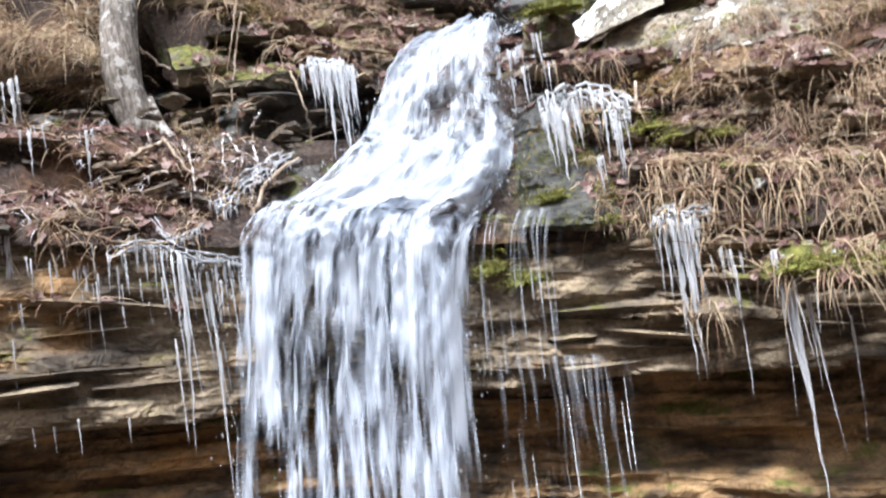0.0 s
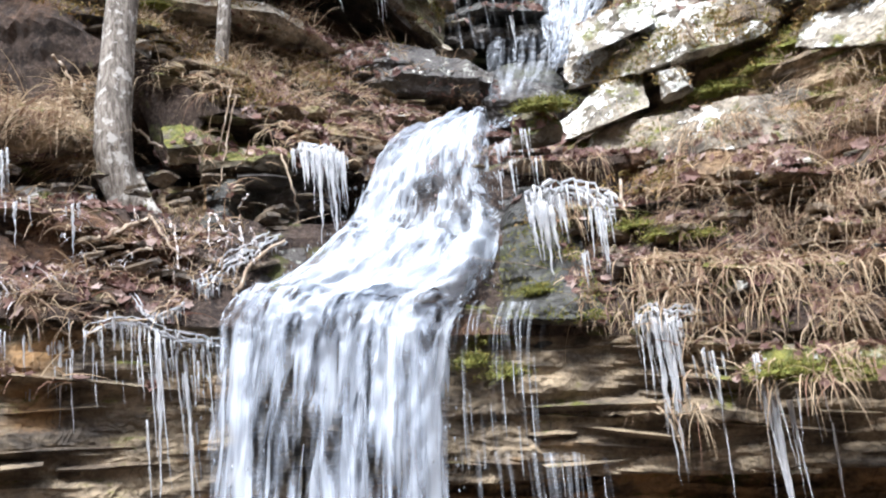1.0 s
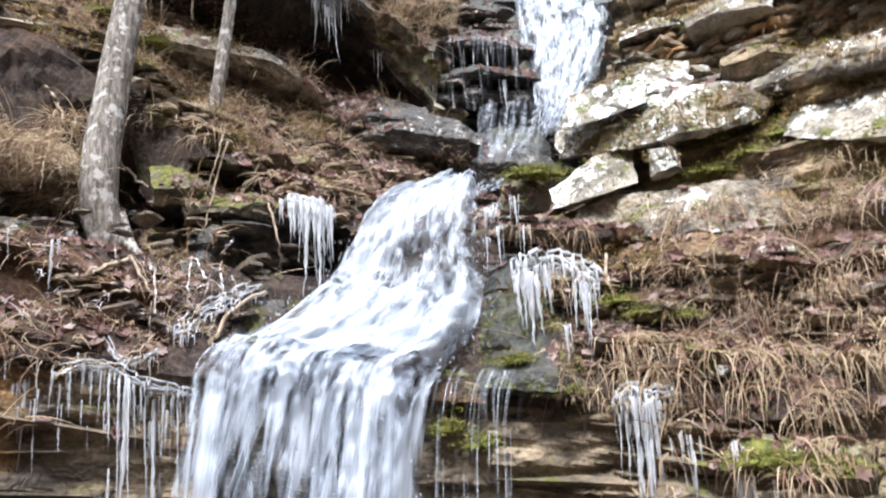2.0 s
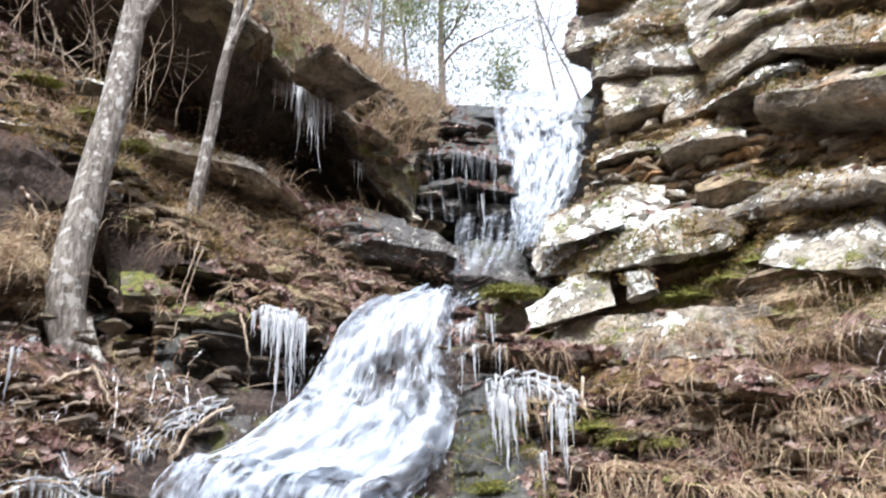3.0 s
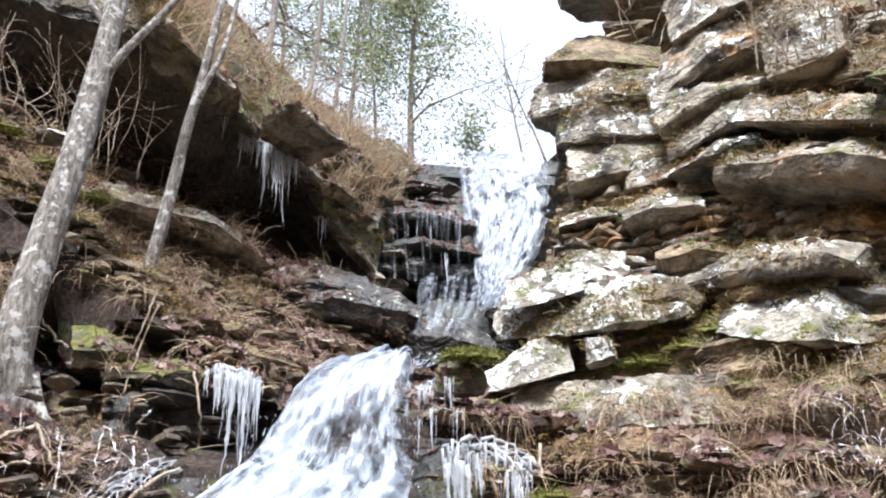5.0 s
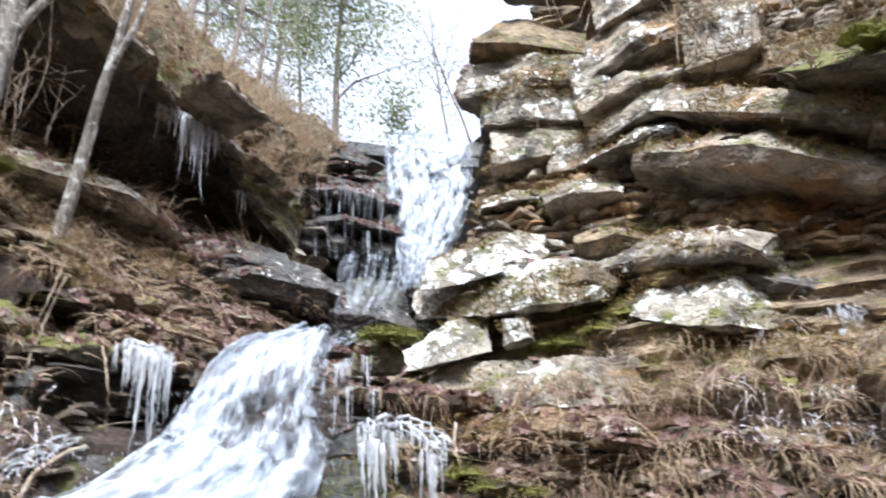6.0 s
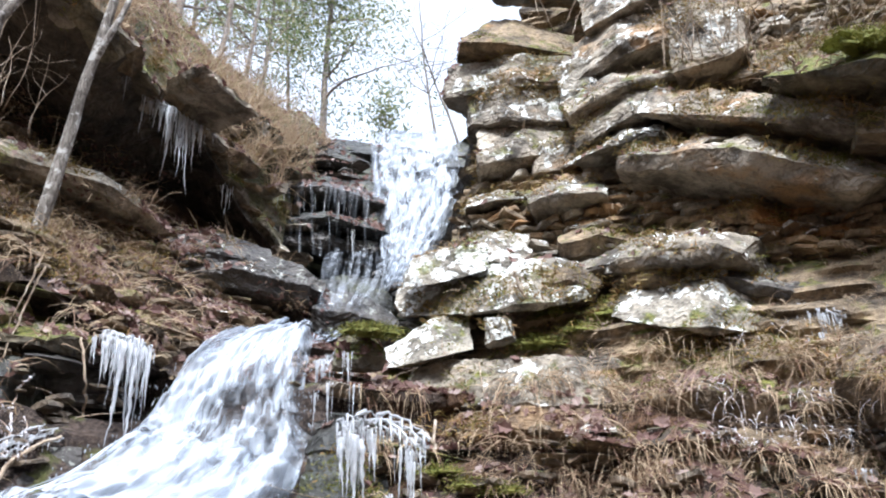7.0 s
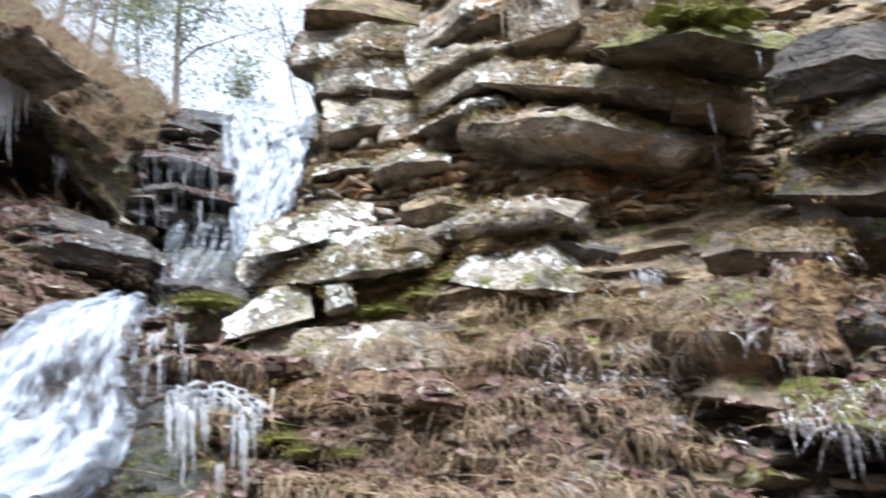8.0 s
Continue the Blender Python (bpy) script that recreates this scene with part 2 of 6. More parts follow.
def drop_material():
    n = Nodes("spray")
    n.done((0.62, 0.66, 0.70), 0.2)
    n.bsdf.inputs["Transmission Weight"].default_value = 0.6
    n.bsdf.inputs["IOR"].default_value = 1.33
    return n.mat


SPRAY = drop_material()

# ---- helpers for shapes ----


def mesh_of(name, verts, faces, mat, smooth=False):
    me = bpy.data.meshes.new(name)
    me.from_pydata([tuple(v) for v in verts], [], faces)
    me.materials.append(mat)
    if smooth:
        me.polygons.foreach_set("use_smooth", [True] * len(me.polygons))
    me.update()
    return me


def child(name, me, parent, label=""):
    ob = new(name, me)
    ob.parent = parent
    return tagged(ob, label)


def fbm(x, y, z, octaves=4):
    return noise.fractal(Vector((x, y, z)), 1.0, 2.1, octaves)


def smooth(a, b, x):
    t = min(1.0, max(0.0, (x - a) / (b - a)))
    return t * t * (3 - 2 * t)


def beds(z, x, y, seed, h=0.11):
    """How far a bed of rock stands out: each bed its own amount, changing along the wall."""
    zz = z / h + 0.9 * fbm(x * 0.5, y * 0.5, seed, 2) + 0.25 * x
    k = math.floor(zz)
    f = zz - k
    lo = noise.noise(Vector((k * 7.31, x * 0.9 + seed, y * 0.9)))
    hi = noise.noise(Vector(((k + 1) * 7.31, x * 0.9 + seed, y * 0.9)))
    return lo + (hi - lo) * smooth(0.78, 1.0, f)


def sheet(name, fn, nu, nv, mat, label, category="rock"):
    verts = [fn(i / nu, j / nv) for j in range(nv + 1) for i in range(nu + 1)]
    w = nu + 1
    faces = [(j * w + i, j * w + i + 1, (j + 1) * w + i + 1, (j + 1) * w + i) for j in range(nv) for i in range(nu)]
    return tagged(new(name, mesh_of(name, verts, faces, mat)), label, category, kind="structure")


def along(points, t):
    """The point at t (0 to 1) on a smooth line through points."""
    n = len(points) - 1
    s = min(max(t, 0.0), 1.0) * n
    k = min(int(s), n - 1)
    f = s - k
    p = [Vector(points[min(max(k + d, 0), n)]) for d in (-1, 0, 1, 2)]
    return 0.5 * (2 * p[1] + (p[2] - p[0]) * f + (2 * p[0] - 5 * p[1] + 4 * p[2] - p[3]) * f * f + (3 * p[1] - p[0] - 3 * p[2] + p[3]) * f ** 3)


def tube(points, radii, sides=6, rough=0.0):
    """Vertices and faces of a round limb through points."""
    verts, faces = [], []
    pts = [Vector(p) for p in points]
    for i, p in enumerate(pts):
        d = (pts[min(i + 1, len(pts) - 1)] - pts[max(i - 1, 0)]).normalized()
        a = d.cross(Vector((0.3, 1, 0.2))).normalized()
        b = d.cross(a)
        for k in range(sides):
            w = 2 * math.pi * k / sides
            r = radii[i] * (1 + rough * noise.noise(p * 9 + Vector((k, 0, 0))))
            verts.append(p + (a * math.cos(w) + b * math.sin(w)) * r)
    for i in range(len(pts) - 1):
        for k in range(sides):
            q = (k + 1) % sides
            faces.append((i * sides + k, i * sides + q, (i + 1) * sides + q, (i + 1) * sides + k))
    faces.append(tuple(range(sides))[::-1])
    faces.append(tuple((len(pts) - 1) * sides + k for k in range(sides)))
    return verts, faces


class Heap:
    """Many small pieces gathered into one mesh."""

    def __init__(self):
        self.v, self.f = [], []

    def put(self, verts, faces):
        o = len(self.v)
        self.v.extend(verts)
        self.f.extend(tuple(i + o for i in face) for face in faces)

    def mesh(self, name, mat, smooth_faces=False):
        return mesh_of(name, self.v, self.f, mat, smooth_faces)


def stone_mesh(name, size, seed, mat, edge=0.05, chip=0.03, front=None, corners=5, bed=0.07, keep=(0.62, 0.86)):
    """A broken block of bedded stone: planes split off its corners, beds stepped on its sides, chipped faces.
    front: (height of the prow, lean of the face above it, undercut below it)."""
    rnd = random.Random(seed)
    dims = Vector(size)
    bm = bmesh.new()
    bmesh.ops.create_cube(bm, size=1.0)

    def split(n, share):
        n = Vector(n)
        far = 0.5 * (abs(n.x) + abs(n.y) + abs(n.z))
        bmesh.ops.bisect_plane(bm, geom=bm.verts[:] + bm.edges[:] + bm.faces[:], plane_co=n * (far * share / n.length_squared), plane_no=n, clear_outer=True)
        bmesh.ops.holes_fill(bm, edges=bm.edges[:])

    start = rnd.uniform(0, 6.28)
    for k in range(corners):
        a = start + 6.28 * (k + rnd.uniform(-0.3, 0.3)) / corners
        split((math.cos(a), math.sin(a), rnd.uniform(-0.25, 0.25)), rnd.uniform(*keep))
    for _ in range(2):
        split((rnd.uniform(-0.6, 0.6), rnd.uniform(-0.5, 0.2), 1), rnd.uniform(0.66, 0.9))
    split((rnd.uniform(-0.5, 0.5), rnd.uniform(-0.3, 0.3), -1), rnd.uniform(0.72, 0.92))
    for v in bm.verts:
        v.co = Vector((v.co.x * dims.x, v.co.y * dims.y, v.co.z * dims.z))
    if front:
        at, lean, under = front
        for turn in (rnd.uniform(-0.35, -0.1), rnd.uniform(0.1, 0.4)):
            y = -dims.y / 2 + rnd.uniform(0.04, 0.14) * dims.y
            z = dims.z * (at - 0.5) + 0.1 * dims.z * rnd.uniform(-1, 1)
            up = Vector((math.sin(turn), -math.cos(turn) * math.cos(lean), math.sin(lean)))
            low = Vector((math.sin(turn), -math.cos(turn) * math.cos(under), -math.sin(under)))
            for n in (up, low):
                bmesh.ops.bisect_plane(bm, geom=bm.verts[:] + bm.edges[:] + bm.faces[:], plane_co=(0, y, z), plane_no=n, clear_outer=True)
                bmesh.ops.holes_fill(bm, edges=bm.edges[:])
    bmesh.ops.triangulate(bm, faces=bm.faces[:])
    for _ in range(7):
        long = [e for e in bm.edges if e.calc_length() > edge * 1.35]
        if not long:
            break
        bmesh.ops.subdivide_edges(bm, edges=long, cuts=1)
        bmesh.ops.triangulate(bm, faces=[f for f in bm.faces if len(f.verts) > 3])
    bm.normal_update()
    off = Vector((seed * 3.17, seed * 1.71, seed * 0.93))
    moved = []
    for v in bm.verts:
        p, n = v.co, v.normal
        q = p + off
        k = math.floor(p.z / bed + 0.7 * noise.noise(q * 1.3))
        ledge = noise.noise(Vector((k * 5.3, seed * 2.1, 0.6 * q.x)))
        side = 1 - abs(n.z)
        flake = round(2.5 * noise.noise(q * 2.6)) / 2.5
        d = 0.9 * ledge * side + 0.8 * noise.noise(q * 3.3) + 0.45 * flake + 0.45 * noise.noise(q * 9.0) + 0.3 * noise.noise(q * 19.0)
        moved.append(p + n * chip * d)
    for v, p in zip(bm.verts, moved):
        v.co = p
    bm.normal_update()
    for e in bm.edges:
        e.smooth = len(e.link_faces) == 2 and e.calc_face_angle(0) < 0.55
    for f in bm.faces:
        f.smooth = True
    me = bpy.data.meshes.new(name)
    bm.to_mesh(me)
    bm.free()
    me.materials.append(mat)
    return me


SLAB_COUNT = [0]


def slab(place, size, turn, mat, tone, where="the cliff", prow=True):
    SLAB_COUNT[0] += 1
    rnd = random.Random(900 + SLAB_COUNT[0])
    big = max(size)
    pale = mat is LICHEN
    thick = 1.25 if big > 1.25 or pale else 1.5
    if place[2] > 5.6 and place[0] > 2 and big < 1.25:
        thick = 1.55
    high = place[2] > 5.6 and place[0] > 2
    front = None
    if prow and size[2] < 0.6 * size[0]:
        front = (rnd.uniform(0.02, 0.16), rnd.uniform(0.85, 1.1), rnd.uniform(0.3, 0.8)) if pale else (rnd.uniform(0.12, 0.42), rnd.uniform(0.5, 1.0), rnd.uniform(0.2, 0.8))
    if front and high:
        front = (rnd.uniform(0.04, 0.16), rnd.uniform(0.3, 0.75), rnd.uniform(0.05, 0.35))
    me = stone_mesh("rock_slab", (size[0] * 1.15, size[1] * 1.1, size[2] * thick), SLAB_COUNT[0], mat, 0.042 if big > 0.6 else 0.032, min(0.042, 0.06 * big), front, rnd.randint(4, 7), max(0.05, size[2] * rnd.uniform(0.25, 0.5)), (0.55, 0.8) if pale else (0.62, 0.86))
    ob = new("rock_slab", me)
    loose = 1.0 if prow else 0.0
    proud = 0.07 if where == "the cliff" and place[0] > 1.2 and place[1] < 8 else 0.0
    ob.matrix_world = pose(place[0] - 0.6 * proud, place[1] - proud, place[2], *turn) @ pose(0, 0, 0, rnd.uniform(-6, 8) * loose, rnd.uniform(-4, 4) * loose, rnd.uniform(-14, 14) * loose)
    return tagged(ob, f"{tone} sandstone slab bedded in {where}", "rock", "sandstone slabs")


# ---- large structure ----


def lip_y(x):
    q = (x - 0.2) ** 2
    return 4.95 - 0.17 * q / (1 + 0.04 * q)


def lip_z(x):
    return 2.10 - 0.13 * min(x, 2.0)


def lower_wall(u, v):
    x = -5.0 + 11.5 * u
    drop = v * 2.6
    yl, zl = lip_y(x), lip_z(x) + 0.02
    z = zl - drop
    face = 0.93 - 0.06 * x + 0.05 * fbm(x * 1.3, 0, 3.1)
    back_in = 0.85 * smooth(face, face + 0.06, drop) - 0.45 * smooth(face + 0.3, 1.6 + face, drop)
    out = 0.12 * beds(z, x, 0, 5.0, 0.13) + 0.05 * beds(z, x * 2.5, 0, 15.0, 0.05) + 0.06 * fbm(x * 2.2, z * 2.2, 1.0)
    return (x + 0.25 * (x - 0.2) * 0.1 * out, yl + 0.05 + back_in - out * (1 - 0.4 * smooth(face, face + 0.1, drop)), z)


def bank_z(x, s):
    flat = smooth(0.2, -0.9, x)
    rise = 0.95 * s * (1 - flat) + (0.95 * min(s, 0.72) + 0.12 * max(0.0, s - 0.72)) * flat
    return lip_z(x) + rise + 0.06 * fbm(x * 1.7, s * 2.0, 8.0)


def bank(u, v):
    x = -5.0 + 11.5 * u
    s = -0.03 + 1.25 * v
    bump_out = 0.13 * fbm(x * 1.5, s * 2.0, 2.0) + 0.11 * beds(s, x, 0, 9.0, 0.22)
    return (x, lip_y(x) + 0.80 * s - bump_out, bank_z(x, s) if s > 0 else lip_z(x) + s * 1.5)


def left_plane(x, y):
    ground_z = 3.55 - 0.70 * (x + 0.6) + 0.755 * (y - 5.7)
    bed_z = 3.22 + 0.39 * (y - 5.7)
    return max(ground_z, bed_z) if x < 0.1 + 0.39 * (y - 5.6) else bed_z


def left_bank(u, v):
    x = -6.0 + 8.3 * u
    if v < 0.22:
        y = 5.62 + 0.12 * fbm(x * 1.5, 0, 4.4)
        z = 2.5 + (left_plane(x, y) - 2.5) * v / 0.22
        y += 0.7 * smooth(2.85, 3.1, z) * smooth(3.95, 3.5, z) * smooth(-0.1, -0.6, x)
        return (x, y - 0.12 * beds(z, x, 0, 2.0, 0.16), z)
    y = 5.62 + 4.6 * (v - 0.22) / 0.78
    z = left_plane(x, y) - 0.7 * math.exp(-((x + 1.55) / 0.26) ** 2 - ((y - 5.72) / 0.3) ** 2)
    terrace = 0.10 * beds(z, x, y, 7.0, 0.3) + 0.07 * fbm(x * 1.6, y * 1.6, 0.5)
    return (x, y, z + terrace)


ROOF_EDGE = [(-6.2, 9.0, 8.8), (-4.6, 7.9, 8.2), (-3.1, 6.9, 7.4), (-2.0, 6.25, 6.75), (-1.42, 6.05, 6.42), (-1.06, 6.36, 6.33), (-0.76, 7.30, 6.43), (-0.27, 8.06, 6.38), (0.18, 8.79, 6.07), (0.73, 9.19, 5.58)]


def roof(u, v):
    """Rock roof of the hollow: a broken edge, and the underside running back."""
    p = along(ROOF_EDGE, u)
    k = (1 - v)
    thick = 0.11 + 0.05 * fbm(u * 9, 0, 3.0)
    if v > 0.8:
        q = p + Vector((0.02, 0.05, thick * (v - 0.8) / 0.2))
    else:
        q = p + Vector((-0.45, 3.4, -0.30)) * (k - 0.2) / 0.8
        q.z += 0.10 * fbm(q.x * 1.5, q.y * 1.5, 2.0)
    q.y += 0.08 * fbm(q.x * 3, q.z * 3, 7.0) - 0.06 * beds(q.z, q.x, q.y, 2.0, 0.1)
    return q


BROW_TOP = [(-7.5, 9.6, 11.4), (-5.8, 8.6, 10.6), (-4.2, 7.2, 9.8), (-2.80, 5.95, 8.87), (-2.09, 6.97, 9.07), (-1.23, 8.41, 8.91), (-0.27, 9.53, 8.54), (0.69, 10.32, 8.39), (1.12, 10.75, 8.45), (1.40, 11.0, 8.36)]


def brow(u, v):
    """Grassy slope above the roof edge, rising to the top of the bank."""
    a, b = along(ROOF_EDGE, u) + Vector((0.0, 0.02, 0.09)), along(BROW_TOP, u)
    p = a.lerp(b, v)
    return p + Vector((0, 0, 0.22 * math.sin(math.pi * min(1, v * 1.6)) * (1 - 0.6 * v) + 0.10 * fbm(p.x * 1.4, p.y * 1.4, p.z)))


def hollow_back(u, v):
    x = -10.0 + 10.7 * u
    z = 3.6 + (3.7 + 3.0 * min(2.0, max(0.0, -x - 1.5))) * v
    y = 10.6 + 0.55 * min(x, 0.0) + 0.25 * max(0.0, z - 6.0)
    return (x, y - 0.25 * beds(z, x, 0, 1.5, 0.3) + 0.2 * fbm(x, z, 3.0), z)


def step_y(z):
    return 8.75 + 0.62 * (z - 4.4)


def back_wall(u, v):
    x = -0.6 + 6.4 * u
    z = 3.9 + (4.55 + 0.55 * smooth(3.1, 4.0, x)) * v
    y = step_y(z) + 0.35 * beds(z, x * 0.5, 0, 4.0, 0.34) + 0.10 * fbm(x * 1.5, z * 2, 1.0)
    y += 0.45 * smooth(0.2, 0.9, 1 - abs(z - 5.9) / 0.8) * smooth(2.4, 1.6, x)
    return (x, y - 0.25 * max(0.0, x - 3.4), z)


def corner(z):
    return 1.72 + 0.36 * (z - 3.5), 6.45 + 0.30 * (z - 3.5)


def right_cliff(u, v):
    """The cliff's long face, from its gorge corner along to the east, leaning back as it climbs."""
    z = 2.2 + 7.8 * v
    cx, cy = corner(z)
    lean = 0.05 * (z - 3.5)
    if u < 0.3:
        k = (0.3 - u) / 0.3
        x, y, out = cx + 0.5 * k + 0.10 * beds(z, k * 2, 0, 3.0, 0.2), cy + 5.0 * k, 0.0
    else:
        k = (u - 0.3) / 0.7
        x, y = cx + 4.6 * k, cy + lean * k - 3.9 * k + 0.5 * k * k + 0.25 * smooth(3.6, 4.6, z)
        out = 0.16 * beds(z, x, y, 6.0, 0.17) + 0.12 * beds(z, x * 2, y * 2, 16.0, 0.07) + 0.12 * fbm(x * 1.5, y * 1.5, z * 2.0) + 0.10
    return (x - 0.6 * out, y - 0.6 * out, z)


def upper_ground(u, v):
    y = 11.15 + 70 * v ** 2.2
    x = -40 + 90 * u if v > 0.3 else 1.5 + (-41.5 + 90 * u) * (0.16 + 2.8 * v)
    z = 8.38 + 0.05 * (y - 10.6) + 0.35 * max(0.0, 1.4 - x) * smooth(10, 13, y) * (1 if x > -8 else 0.5) + 0.2 * max(0.0, x - 3.6) * 0.6
    return (x, y, min(z, 13.5) + 0.12 * fbm(x * 0.6, y * 0.6, 0))


def base_ground(u, v):
    """Stream bed under the cliff; unseen valley side added behind to block low sky."""
    x, y = -150 + 300 * u, -200 + 206 * v
    added_hill = min(38.0, 0.85 * max(0.0, -7 - y)) + min(30.0, 0.8 * max(0.0, abs(x - 1) - 13))
    return (x, y, -0.15 + 0.1 * fbm(x * 0.3, y * 0.3, 1.0) + min(45.0, added_hill) + 0.05 * added_hill * fbm(x * 0.05, y * 0.05, 2.0))


wall_low = sheet("wall_lower_ledge", lower_wall, 300, 150, STRATA, "layered brown sandstone wall under the ledge", "cliff")


def undercut(u, v):
    """Wet rock at the back of the undercut below the ledge."""
    x = -5.0 + 11.5 * u
    z = -0.4 + 2.0 * v
    out = 0.34 * beds(z, x * 0.5, 0, 8.0, 0.22) + 0.16 * beds(z, x, 0, 3.0, 0.07) + 0.08 * fbm(x * 3, z * 6, 5.0)
    return (x, lip_y(x) + 0.55 - 0.12 * (1 - v) - out, z - 0.1 * min(x, 2.0))


wall_undercut = sheet("wall_undercut", undercut, 260, 150, UNDER, "dark damp rock recessed under the ledge", "cliff")
wall_bank = sheet("bank_ledge", bank, 220, 40, SOIL, "steep leaf-strewn bank above the rock ledge", "bank")


def wet_chute(u, v):
    """Wet rock under and beside the cascade."""
    x = -1.25 + 2.4 * u
    s = 0.01 + 1.05 * v
    out = 0.07 + 0.13 * beds(s * 0.95, x, 0, 12.0, 0.14) + 0.09 * fbm(x * 2.2, s * 3, 6.0) - 0.14 * (1 - smooth(0.0, 0.08, u) * smooth(1.0, 0.92, u)) - 0.45 * smooth(-1.1, -0.8, x + 0.45 * (1 - s)) * smooth(0.58, 0.36, x - 0.25 * s) + 0.10 * smooth(0.3, 0.6, x - 0.25 * s) * smooth(1.1, 0.9, x)
    return (x, lip_y(x) + 0.80 * s - out, lip_z(x) + 0.95 * s + 0.03)


sheet("wall_wet_chute", wet_chute, 110, 70, WETBED, "dark wet mossy rock beside the cascade", "rock")
wall_left = sheet("bank_left", left_bank, 150, 110, SOIL, "sloping rocky bank strewn with leaves", "bank")
# Shade of the underside is put into the rock colour here.
sheet("wall_overhang", roof, 140, 60, JOINT_SHADE, "rock overhang above the hollow, coloured dark for shade", "cliff")
ROOF_STONES = []
for k in range(17):
    p = along(ROOF_EDGE, 0.42 + 0.57 * k / 16)
    ROOF_STONES.append((p.x + 0.05, p.y + 0.12, p.z + 0.06 + 0.04 * (k % 3)))
bank_brow = sheet("bank_brow", brow, 160, 80, MOSSY, "grassy earth brow above the overhang", "bank")
# Back wall takes the same near-black colour in place of deep shade.
wall_hollow = sheet("wall_hollow", hollow_back, 60, 50, JOINT_SHADE, "back wall of the rock hollow, coloured dark for shade", "cliff")
wall_back = sheet("wall_back_fall", back_wall, 130, 130, WETBED, "wet stepped rock wall behind the upper fall", "cliff")
wall_right = sheet("wall_right_cliff", right_cliff, 260, 220, BROWN, "tall layered sandstone cliff with ledges", "cliff")
sheet("ground_upper", upper_ground, 90, 60, SOIL, "grassy ground above the waterfall", "ground")
ground = sheet("ground", base_ground, 100, 90, SOIL, "leafy stream bed ground below the cliff", "ground")

slab((4.46, 5.09, 5.41), (1.98, 1.59, 0.27), (12, 22, -47), GREY, 'dark grey')
slab((4.25, 5.23, 4.96), (1.88, 1.50, 0.31), (6, 20, -46), GREY, 'grey')
slab((3.70, 5.04, 5.18), (0.28, 0.17, 0.11), (0, -6, -40), LICHEN, 'pale chock')
slab((4.26, 5.49, 4.72), (1.36, 1.09, 0.21), (2, 17, -47), OCHRE, 'orange stained')
slab((3.50, 5.53, 4.27), (1.16, 0.93, 0.21), (0, 5, -41), GREY, 'grey')
slab((4.05, 5.06, 4.06), (0.96, 0.77, 0.33), (2, 18, -43), DARK, 'dark grey')
slab((3.44, 5.58, 4.10), (0.85, 0.68, 0.12), (1, 10, -39), BROWN, 'thin brown')
slab((3.60, 5.13, 3.87), (1.27, 1.02, 0.30), (21, 16, -40), LICHEN, 'grey green lichened')
slab((2.25, 6.31, 4.61), (0.83, 0.66, 0.23), (15, -7, -23), LICHEN, 'white lichened')
slab((2.19, 6.07, 4.15), (1.34, 1.07, 0.26), (15, -1, -21), LICHEN, 'white lichened')
slab((1.68, 5.94, 3.67), (0.75, 0.60, 0.23), (16, -12, -20), LICHEN, 'white lichened')
slab((2.09, 5.68, 3.67), (0.25, 0.20, 0.15), (0, -2, -21), LICHEN, 'pale')
slab((2.22, 5.58, 3.26), (1.43, 0.71, 0.28), (9, 4, -29), GREY, 'greenish grey')
slab((1.39, 5.95, 3.31), (0.58, 0.40, 0.26), (1, 18, -9), BROWN, 'brown')
slab((2.42, 5.00, 2.87), (0.28, 0.20, 0.10), (0, 0, -26), LICHEN, 'small white')
slab((2.99, 4.88, 2.78), (0.87, 0.52, 0.22), (0, 6, -43), BROWN, 'damp brown')
slab((2.01, 5.47, 2.91), (0.98, 0.59, 0.21), (0, 2, -32), OCHRE, 'rust brown')
slab((3.13, 4.95, 3.11), (0.96, 0.48, 0.35), (0, 11, -42), BROWN, 'brown')
slab((3.06, 7.16, 6.95), (1.38, 0.97, 0.38), (1, 6, -18), GREY, 'pale topped')
slab((3.02, 7.11, 7.48), (1.03, 0.72, 0.37), (1, 9, -16), BROWN, 'brown mossy')
slab((2.87, 6.97, 6.62), (0.91, 0.64, 0.45), (12, 1, -22), GREY, 'lichened grey')
slab((2.95, 6.89, 6.06), (0.85, 0.59, 0.43), (0, 0, -23), GREY, 'weathered grey')
slab((3.56, 6.10, 6.36), (0.94, 0.56, 0.30), (3, -16, -41), GREY, 'tilted grey')
slab((3.59, 6.06, 6.03), (0.97, 0.58, 0.24), (2, -15, -40), GREY, 'tilted grey')
slab((3.46, 6.04, 5.70), (0.74, 0.44, 0.21), (0, -5, -33), LICHEN, 'tilted pale')
slab((3.76, 6.27, 7.06), (1.01, 0.81, 0.46), (16, -12, -43), GREY, 'large grey')
slab((4.08, 5.42, 6.39), (0.65, 0.52, 0.53), (0, -6, -41), GREY, 'weathered grey')
slab((3.03, 6.32, 5.26), (0.82, 0.57, 0.28), (0, -2, -27), GREY, 'weathered grey')
slab((2.58, 6.86, 5.41), (0.54, 0.38, 0.16), (0, -6, -24), LICHEN, 'pale')
slab((3.09, 5.95, 4.61), (0.53, 0.37, 0.22), (0, 0, -28), BROWN, 'brown')
slab((2.66, 5.78, 4.15), (0.58, 0.40, 0.20), (1, 12, -21), BROWN, 'brown')
slab((4.61, 4.93, 5.93), (1.70, 1.02, 0.37), (4, 22, -48), BROWN, 'brown')
slab((3.36, 7.10, 8.66), (1.2, 1.2, 0.36), (0, 3, -24), GREY, 'overhanging grey')
